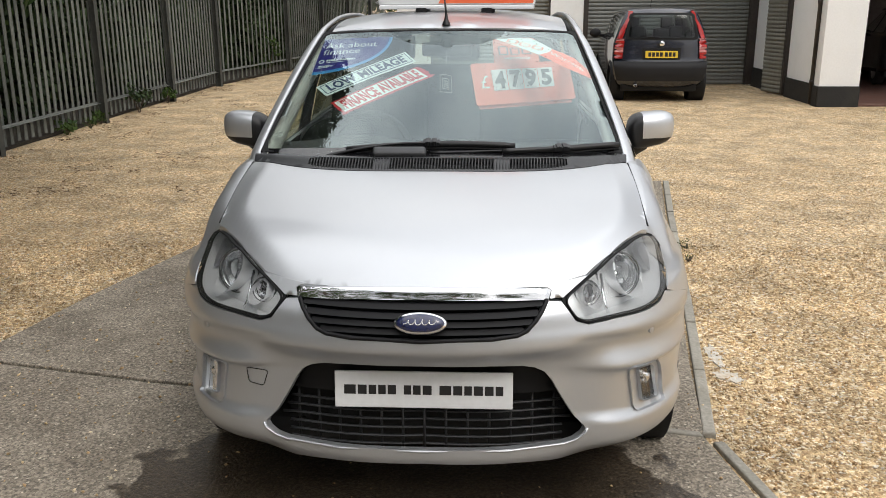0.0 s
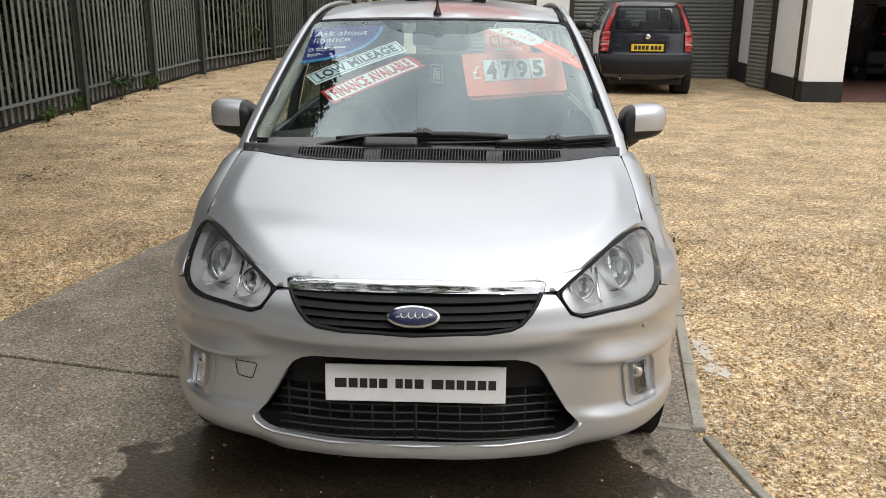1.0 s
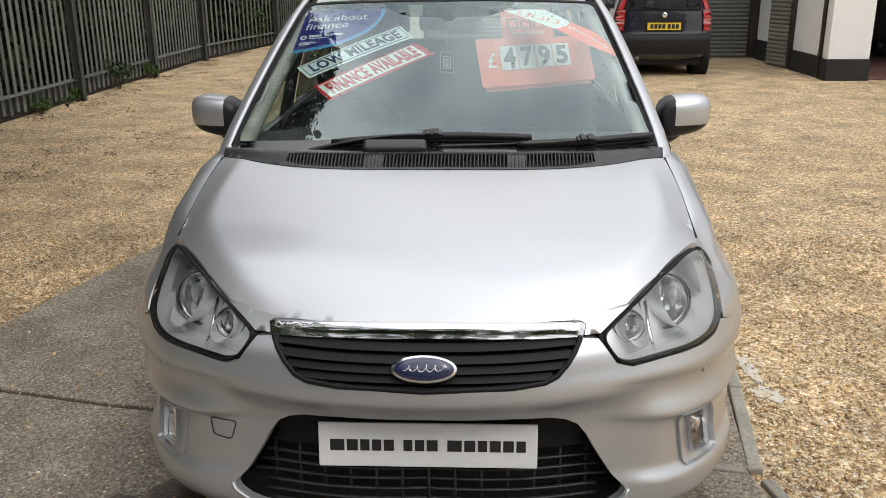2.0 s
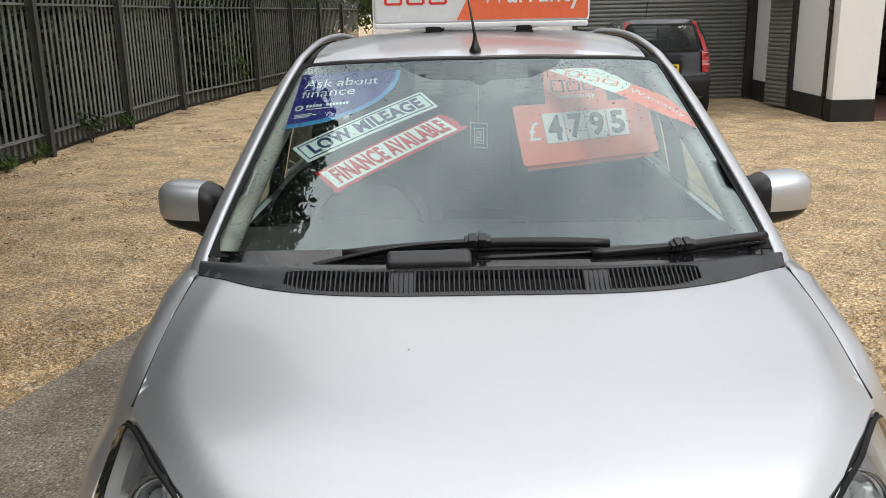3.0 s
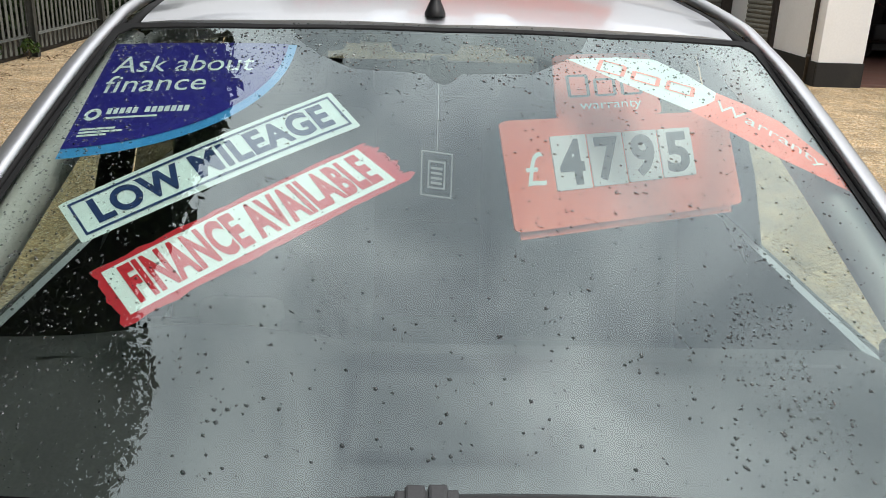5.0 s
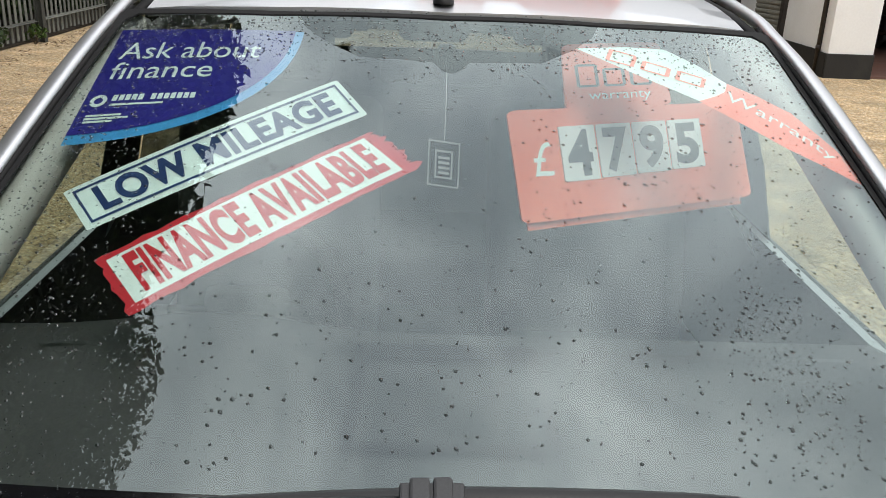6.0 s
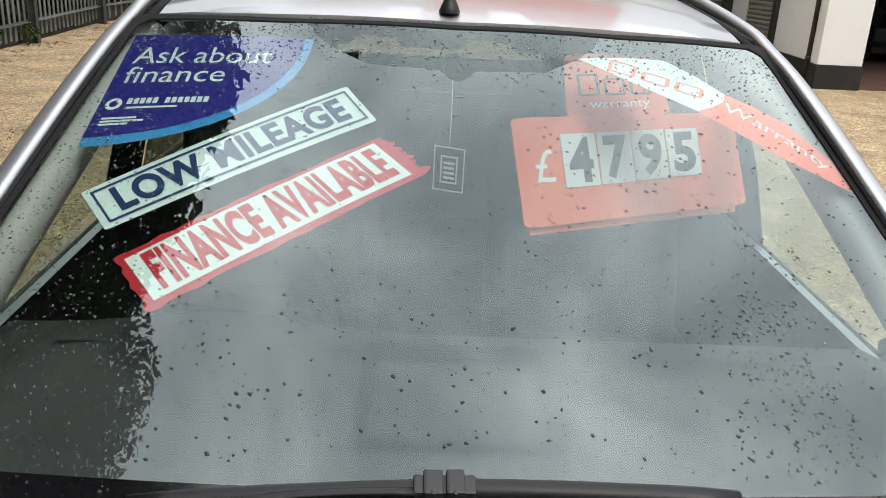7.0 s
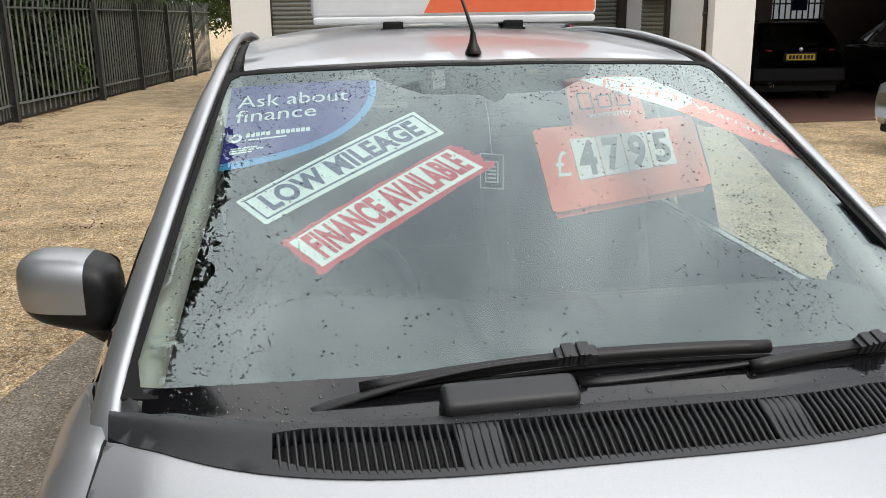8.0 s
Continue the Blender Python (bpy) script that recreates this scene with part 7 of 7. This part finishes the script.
    v, f = lathe([(-.018, .001), (-.018, .034), (-.010, .042), (.02, .042)], 24, "y")
    mesh_part("badge", [(p[0], p[1] - .02, p[2] + .925) for p in v], f, CHROME, c, "plain round badge")
    v, f = lathe([(-.06, .022), (-.06, .026), (.2, .026)], 14, "y")
    mesh_part("exhaust_pipe", [(p[0] - w * .55, p[1], p[2] + .27) for p in v], f, CHROME, c)
    v, f = tube([on_tail(-.05, .12, .02), on_tail(.45, .20, .022)], .010, 6)
    mesh_part("rear_wiper", v, f, RUBBER, c)
    v, f = tube([(0, ft - .15, H - .005), (0.01, ft + .02, H + .33)], .005, 6, up=Vector((1, 0, 0)))
    mesh_part("aerial", v, f, RUBBER, c)
    for sx in (1, -1):
        v, f = tube([(sx * w * .72, yt + .05, H + .012), (sx * w * .72, (yt + ft) / 2, H + .02), (sx * w * .72, ft, H + .005)], .014, 8)
        mesh_part("roof_rail", v, f, RUBBER, c)
    for sx in (1, -1):
        v, f = plate_on(lambda u, v_, lift=0.0: Vector((sx * (w * .72 - .26 * (1 - u)), L - .10 - .16 * u + lift, .66 + .15 * v_)), rounded([(0, 0), (1, .1), (1, 1), (0, .8)], .08), .03, 0)
        mesh_part("headlamp", v, f, PLATE_PALE, c, smooth=False)
    for x0, x1, y0, y1, z0, z1 in ((-.5, -.06, L - 2.1, L - 1.95, .5, 1.15), (.06, .5, L - 2.1, L - 1.95, .5, 1.15), (-.55, .55, .55, .68, .5, 1.05), (-.40, -.18, L - 2.05, L - 1.95, 1.15, 1.32), (.18, .40, L - 2.05, L - 1.95, 1.15, 1.32)):
        bm = bmesh.new()
        add_box(bm, (x0, y0, z0), (x1, y1, z1), .04, None, 3)
        part("seat_back", bm, FABRIC, c, smooth=True)
    return c


def tall_hatch(label, at, rz, paint, trim):
    """A small upright hatchback with rounded shoulders, its tail at local y = 0, its nose along +y."""
    c = thing("car", label, "car", at, rz, group="other cars in the yard")
    L = 3.54
    half = through_points([(.24, .66), (.32, .71), (.5, .75), (.7, .765), (.92, .760), (1.02, .735), (1.2, .675), (1.36, .610), (1.44, .565), (1.48, .52), (1.505, .43)])
    tail = through_points([(.24, .10), (.34, .03), (.5, .0), (.62, .005), (.66, .03), (.95, .045), (1.05, .06), (1.3, .12), (1.42, .17), (1.48, .23), (1.505, .34)])
    nose = through_points([(.24, L - .12), (.4, L), (.62, L - .02), (.78, L - .10), (.88, L - .35), (.96, L - .85), (1.02, L - .98), (1.2, L - 1.25), (1.40, L - 1.60), (1.48, L - 1.85), (1.505, L - 2.1)])
    bow = lambda k: .13 * abs(k) ** 3.2

    def on_tail(x, z, lift=0.0):
        return Vector((x, tail(z) + bow(x / half(z)) - lift, z))
    zs = [.24, .30, .38, .46, .54, .62, .66, .72, .80, .88, .94, .99, 1.03, 1.06, 1.12, 1.18, 1.24, 1.30, 1.36, 1.40, 1.43, 1.455, 1.475, 1.49, 1.50, 1.505]
    ks = list(np.linspace(-1, 1, 21))
    flank = list(np.linspace(0, 1, 25))[1:-1]
    vs, fs, n = [], [], 2 * len(ks) + 2 * len(flank)
    for z in zs:
        h, y0, y1 = half(z), tail(z) + bow(1), nose(z) - bow(1) * 1.4
        bulge = lambda t: .03 * math.sin(math.pi * t)
        vs += [(k * h, tail(z) + bow(k), z) for k in ks] + [(h + bulge(t), y0 + (y1 - y0) * t, z) for t in flank]
        vs += [(-k * h, nose(z) - bow(k) * 1.4, z) for k in ks] + [(-h - bulge(t), y1 + (y0 - y1) * t, z) for t in flank]
    for i in range(len(zs) - 1):
        for j in range(n):
            q = (i * n + j, i * n + (j + 1) % n, (i + 1) * n + (j + 1) % n, (i + 1) * n + j)
            mx, my, mz = (sum(vs[w][d] for w in q) / 4 for d in range(3))
            if 1.03 < mz < 1.40 and (abs(mx) < half(mz) * .80 or .50 < my < L - 1.9 and not 1.20 < my < 1.36):
                continue
            fs.append(q)
    fs += [tuple(range(n))[::-1], tuple(range((len(zs) - 1) * n, len(zs) * n))]
    mesh_part("body", vs, fs, paint, c, "dark blue-black painted body")
    v, f = sheet(rounded([(-.60, 1.0), (.60, 1.0), (.52, 1.425), (-.52, 1.425)], .07), lambda x, z, o: on_tail(x, z, .012 + o), .06, rim=.01)
    mesh_part("rear_window", v, f, DARK_GLASS, c, "tinted rear window")
    v, f = sheet(rounded([(-.60, 1.0), (.60, 1.0), (.52, 1.425), (-.52, 1.425)], .07), lambda x, z, o: on_tail(x, z, .015 + o), .05, [rounded([(-.545, 1.035), (.545, 1.035), (.475, 1.395), (-.475, 1.395)], .06)], rim=.004)
    mesh_part("window_band", v, f, RUBBER, c)
    v, f = sheet(rounded([(-.56, 1.02), (.56, 1.02), (.48, 1.41), (-.48, 1.41)], .05), lambda x, z, o: Vector((x, nose(z) - bow(x / half(z)) * 1.4 + .004, z)), .08)
    mesh_part("front_window", v, f, DARK_GLASS, c)
    for sx in (1, -1):
        for y0, y1 in ((.46, 1.22), (1.34, L - 1.86)):
            v, f = sheet(rounded([(y0, 1.02), (y1 + .25 * (y0 > 1), 1.02), (y1, 1.41), (y0 + .04, 1.41)], .05), lambda y, z, o: Vector((sx * (half(z) + .033), y, z)), .10)
            mesh_part("side_window", v, f, DARK_GLASS, c)

        def on_lamp(u, z, lift=0.0):
            """u from the window side to the flank, wrapped round the corner."""
            h = half(z)
            x = h - .15 * (1 - u)
            k = max(0, u - .72) / .28
            return Vector((sx * (min(x, h - .012) + .014 * k), tail(z) + bow(min(x, h) / h) - .016 + .05 * k * k - lift, z))
        for z0, z1, u0, mt, n_ in ((1.02, 1.455, .34, TAIL_RED, "tail_lamp"), (.985, 1.018, .10, LAMP_PINK, "reversing_lamp"), (.88, .982, .0, TAIL_RED, "tail_lamp"), (.80, .877, .0, LAMP_PINK, "signal_lamp"), (.70, .797, .04, TAIL_RED, "tail_lamp")):
            v, f = plate_on(on_lamp, [(u0, z0), (.7, z0), (1.0, z0), (1.0, (z0 + z1) / 2), (1.0, z1), (.7, z1), (u0 + .06 * (z1 - z0 > .2), z1), (u0 + .02, (z0 + z1) / 2)], .014, 0)
            mesh_part(n_, v, f, mt, c, smooth=False)
        shell = bmesh.new()
        bmesh.ops.create_uvsphere(shell, u_segments=16, v_segments=10, radius=1, matrix=Matrix.Translation((sx * .905, L - 1.34, 1.04)) @ Matrix.Diagonal((.105, .06, .085, 1)))
        part("door_mirror", shell, trim, c, smooth=True)
        v, f = tube([(sx * .74, L - 1.32, .99), (sx * .86, L - 1.33, 1.0)], .03, 8, up=Vector((0, 1, 0)))
        mesh_part("mirror_foot", v, f, trim, c)
        for y in (.55, L - .72):
            wheel(c, (sx * .655, y, .29), .29, .175, sx, GREY_PLASTIC, 8)
        for y in (.55, L - .72):
            v, f = lathe([(sx * .54, .02), (sx * .54, .335), (sx * .745, .335), (sx * .785, .345), (sx * .785, .315)], 24, "x")
            mesh_part("arch_liner", [(p[0], p[1] + y, p[2] + .30) for p in v], f, trim, c)
        v, f = plate_on(lambda u, v_, lift=0.0: Vector((sx * (.66 - .24 * (1 - u)), nose(.70 + .16 * v_) - bow((.66 - .24 * (1 - u)) / .76) * 1.4 + .01 + lift, .70 + .16 * v_)), rounded([(0, 0), (1, .1), (1, 1), (0, .8)], .08), .012, 0)
        mesh_part("headlamp", v, f, PLATE_PALE, c, smooth=False)
    # unpainted bumper, a shell proud of the tail with a ledge on top
    v, f = sheet([(-.755, .34), (.755, .34), (.768, .60), (.760, .655), (-.760, .655), (-.768, .60)], lambda x, z, o: on_tail(x * half(z) / .77, z, .05 * ease(.66, .60, z) + .012 + o), .05, rim=.03)
    mesh_part("rear_bumper", v, f, trim, c, "black unpainted bumper")
    v, f = sheet(rounded([(-.31, .685), (.31, .685), (.31, .875), (-.31, .875)], .02), lambda x, z, o: on_tail(x, z, .006 + o), .08, rim=.004)
    mesh_part("plate_recess", v, f, trim, c)
    tail_plate = box("plate", (-.26, .006, .712), (.26, .020, .825), PLATE_YELLOW, c, .003, "yellow plate with a row of dark blocks")
    for k in range(7):
        x0 = -.215 + k * .062 + (.02 if k > 3 else 0)
        box("letter_block", (x0, .003, .735), (x0 + .046, .0055, .803), INK, tail_plate)
    v, f = lathe([(-.018, .001), (-.018, .034), (-.010, .044), (.02, .044)], 24, "y")
    mesh_part("badge", [(p[0], p[1] + .035, p[2] + .94) for p in v], f, CHROME, c, "plain round badge")
    v, f = lathe([(-.03, .022), (-.03, .026), (.2, .026)], 14, "y")
    mesh_part("exhaust_pipe", [(p[0] - .40, p[1], p[2] + .27) for p in v], f, CHROME, c)
    v, f = tube([on_tail(-.02, 1.03, .03), on_tail(-.36, 1.06, .03)], .009, 6)
    mesh_part("rear_wiper", v, f, RUBBER, c)
    v, f = tube([(0, L - 1.95, 1.50), (0, L - 2.2, 1.86)], .005, 6, up=Vector((1, 0, 0)))
    mesh_part("aerial", v, f, RUBBER, c)
    bm = bmesh.new()
    add_box(bm, (-.62, .15, .16), (.62, L - .2, .30), .03)
    part("underbody", bm, BLACK_AND_CAVITY_SHADE, c)
    for x0, x1, y0, y1, z0, z1 in ((-.5, -.06, L - 2.1, L - 1.98, .5, 1.15), (.06, .5, L - 2.1, L - 1.98, .5, 1.15), (-.55, .55, .60, .72, .4, 1.0), (-.40, -.18, L - 2.06, L - 1.98, 1.15, 1.34), (.18, .40, L - 2.06, L - 1.98, 1.15, 1.34), (-.42, -.20, .62, .70, 1.02, 1.20), (.20, .42, .62, .70, 1.02, 1.20)):
        bm = bmesh.new()
        add_box(bm, (x0, y0, z0), (x1, y1, z1), .035, None, 3)
        part("headrest" if z0 > 1 else "seat_back", bm, FABRIC, c, smooth=True)
    return c


PLATE_PALE = surface("lamp_pale", (0.62, 0.60, 0.60), (0.72, 0.70, 0.70), 60, 6, 0.2, coat=1.0)
NAVY_PAINT = surface("black_blue_paint", (0.010, 0.012, 0.022), (0.014, 0.017, 0.030), 200, 3, 0.25, coat=1.0)
BLACK_PAINT = surface("black_paint", (0.008, 0.008, 0.010), (0.012, 0.012, 0.014), 200, 3, 0.25, coat=1.0)
GREY_PAINT = surface("grey_paint", (0.20, 0.21, 0.22), (0.27, 0.28, 0.29), 400, 3, 0.3, metal=0.5, coat=1.0)
tall_hatch("black-blue small hatchback with tall red tail lamps by the shutter", (3.02, 12.32, -0.01), -2, NAVY_PAINT, CAR_TRIM)
hatch("car", "black hatchback parked nose-in inside the dark workshop bay", (8.45, 14.6, 0.012), -8, 1.72, 3.0, 1.40, BLACK_PAINT, CAR_TRIM, .42)
hatch("car", "black car standing deeper in the dark workshop bay", (11.4, 13.6, 0.012), 0, 1.7, 3.8, 1.44, BLACK_PAINT, CAR_TRIM, .4)
hatch("car", "silver-grey hatchback parked across the gravel by the bay", (10.12, 8.75, -0.01), 90, 1.68, 3.75, 1.46, GREY_PAINT, GREY_PAINT, .3)


# ---------------------------------------------------------------- loose gravel
def stones():
    rng = np.random.default_rng(12)
    drive_poly = LEFT_EDGE[::-1] + [(-3.2, -0.9), (-4.6, -3.0), (-6, -7), (2.25, -7), (1.50, -1.2), (1.165, 0.30), (1.10, 0.735), (1.20, 1.453), (1.42, 2.864), (1.65, 4.35), (1.87, 5.69)]
    xs, ys = [], []
    for x0, x1, y0, y1, per in ((-5.1, 5.5, 0.0, 3.5, 2600), (-5.1, 6.5, 3.5, 7.0, 1500), (-5.1, 7.0, 7.0, 11.6, 600), (-4.6, 5.2, 11.6, 15.2, 260), (1.1, 4.5, -2.5, 0.0, 1800), (-4.0, 1.5, -2.0, 1.4, 45)):
        k = int((x1 - x0) * (y1 - y0) * per)
        xs.append(rng.uniform(x0, x1, k))
        ys.append(rng.uniform(y0, y1, k))
    x, y = np.concatenate(xs), np.concatenate(ys)
    loose = np.arange(len(x)) >= len(x) - len(xs[-1])
    keep = np.ones(len(x), bool)
    inside_ = np.zeros(len(x), bool)
    px_, py_ = np.array(drive_poly).T
    j = len(px_) - 1
    for i in range(len(px_)):
        cross = ((py_[i] > y) != (py_[j] > y)) & (x < (px_[j] - px_[i]) * (y - py_[i]) / (py_[j] - py_[i] + 1e-12) + px_[i])
        inside_ ^= cross
        j = i
    # a few stray stones lie on the concrete near its edges
    stray = rng.random(len(x)) < 0.02
    keep &= ~inside_ | (stray & ((x < -1.2) | (x > 1.0))) | loose
    # scuffed patches and wheel tracks with fewer loose stones
    track = np.sin(x * 1.3 + 0.8 * np.sin(y * 0.7)) + 0.5 * np.sin(y * 2.1 + x * 3.3)
    keep &= rng.random(len(x)) < np.clip(0.95 - 0.25 * (track > 1.0), 0.3, 1)
    x, y, on = x[keep], y[keep], inside_[keep]
    n = len(x)
    r = 0.0036 + 0.0050 * rng.random(n) ** 1.6
    base = np.array([(1, 0, 0), (0, 1, 0), (-1, 0, 0), (0, -1, 0), (0, 0, 1), (0, 0, -1)], float)
    tris = np.array([(0, 1, 4), (1, 2, 4), (2, 3, 4), (3, 0, 4), (1, 0, 5), (2, 1, 5), (3, 2, 5), (0, 3, 5)])
    v = base[None] * (1 + rng.uniform(-0.35, 0.35, (n, 6, 1)))
    v[:, :, 2] *= rng.uniform(0.55, 0.95, n)[:, None]
    v[:, :, 0] *= rng.uniform(0.9, 1.7, n)[:, None]
    v[:, :, 2] *= np.where(y > 3.5, 0.5, 1.0)[:, None]
    a = rng.uniform(0, 2 * np.pi, n)
    ca, sa = np.cos(a)[:, None], np.sin(a)[:, None]
    tilt = rng.uniform(-0.5, 0.5, n)[:, None]
    vx, vy, vz = v[:, :, 0], v[:, :, 1], v[:, :, 2]
    vx, vz = vx * np.cos(tilt) - vz * np.sin(tilt), vx * np.sin(tilt) + vz * np.cos(tilt)
    z0 = np.where(on, 0.004, -0.017 + rng.uniform(0, 0.007, n))
    out = np.stack([(vx * ca - vy * sa) * r[:, None] + x[:, None], (vx * sa + vy * ca) * r[:, None] + y[:, None], vz * r[:, None] + z0[:, None]], axis=2).reshape(-1, 3)
    faces = (tris[None] + 6 * np.arange(n)[:, None, None]).reshape(-1, 3)
    me = bpy.data.meshes.new("gravel")
    me.vertices.add(len(out))
    me.vertices.foreach_set("co", out.astype(np.float32).ravel())
    me.loops.add(len(faces) * 3)
    me.loops.foreach_set("vertex_index", faces.astype(np.int32).ravel())
    me.polygons.add(len(faces))
    me.polygons.foreach_set("loop_start", np.arange(0, len(faces) * 3, 3, dtype=np.int32))
    me.polygons.foreach_set("loop_total", np.full(len(faces), 3, dtype=np.int32))
    me.update(calc_edges=True)
    me.materials.append(STONES)
    tagged(new("gravel", me), "loose golden gravel chippings spread over the yard", "gravel", kind="stuff")


stones()


def litter():
    """Fallen leaves and twigs blown together on the gravel along the fence."""
    rng = np.random.default_rng(31)
    centres = [(rng.uniform(-5.0, -2.2), rng.uniform(4.5, 15.0), 0.0) for _ in range(60)] + [(-5.05 + rng.uniform(-0.12, 0.12), rng.uniform(5.0, 17.0), 0.0) for _ in range(60)]
    v, f = leaf_cloud(np.array(centres), rng.uniform(0.06, 0.30, 120), 2600, 0.020, rng, 0.02)
    v[:, 2] = -0.004 + 0.35 * (v[:, 2] - v[:, 2].mean())
    tagged(cloud_part("leaf_litter", v, f, LITTER), "brown fallen leaves and twigs scattered on the gravel", "leaf litter", kind="stuff")



litter()


def mortar_patch(x, y, wide, deep, seed):
    """A thin ragged smear of dried mortar with a crumbled edge."""
    rng = np.random.default_rng(seed)
    lobes = [(rng.uniform(.04, .16), k, rng.uniform(0, 6.3)) for k in (2, 3, 5, 8, 13)]
    ring = []
    for k in range(60):
        a = 2 * math.pi * k / 60
        r = 1 + sum(w * math.sin(n * a + p) for w, n, p in lobes)
        ring.append((x + wide * r * math.cos(a), y + deep * r * math.sin(a)))
    v, f = sheet(ring, lambda a, b, o: Vector((a, b, -.0135 + .006 * noise.noise((a * 45, b * 45, seed)) + o)), 0.012, rim=0.008)
    tagged(mesh_part("mortar_patch", v, f, MORTAR, smooth=False), "pale dried mortar spilt on the gravel beside the kerb", "stain", kind="structure")


MORTAR = surface("dried_mortar", (0.40, 0.37, 0.32), (0.66, 0.62, 0.56), 70, 14, 0.9, bump=0.8, dirt=(0.42, 0.31, 0.18), dirt_amount=0.7)
mortar_patch(1.265, 1.560, .035, .11, 41)
mortar_patch(1.273, 1.328, .05, .07, 42)
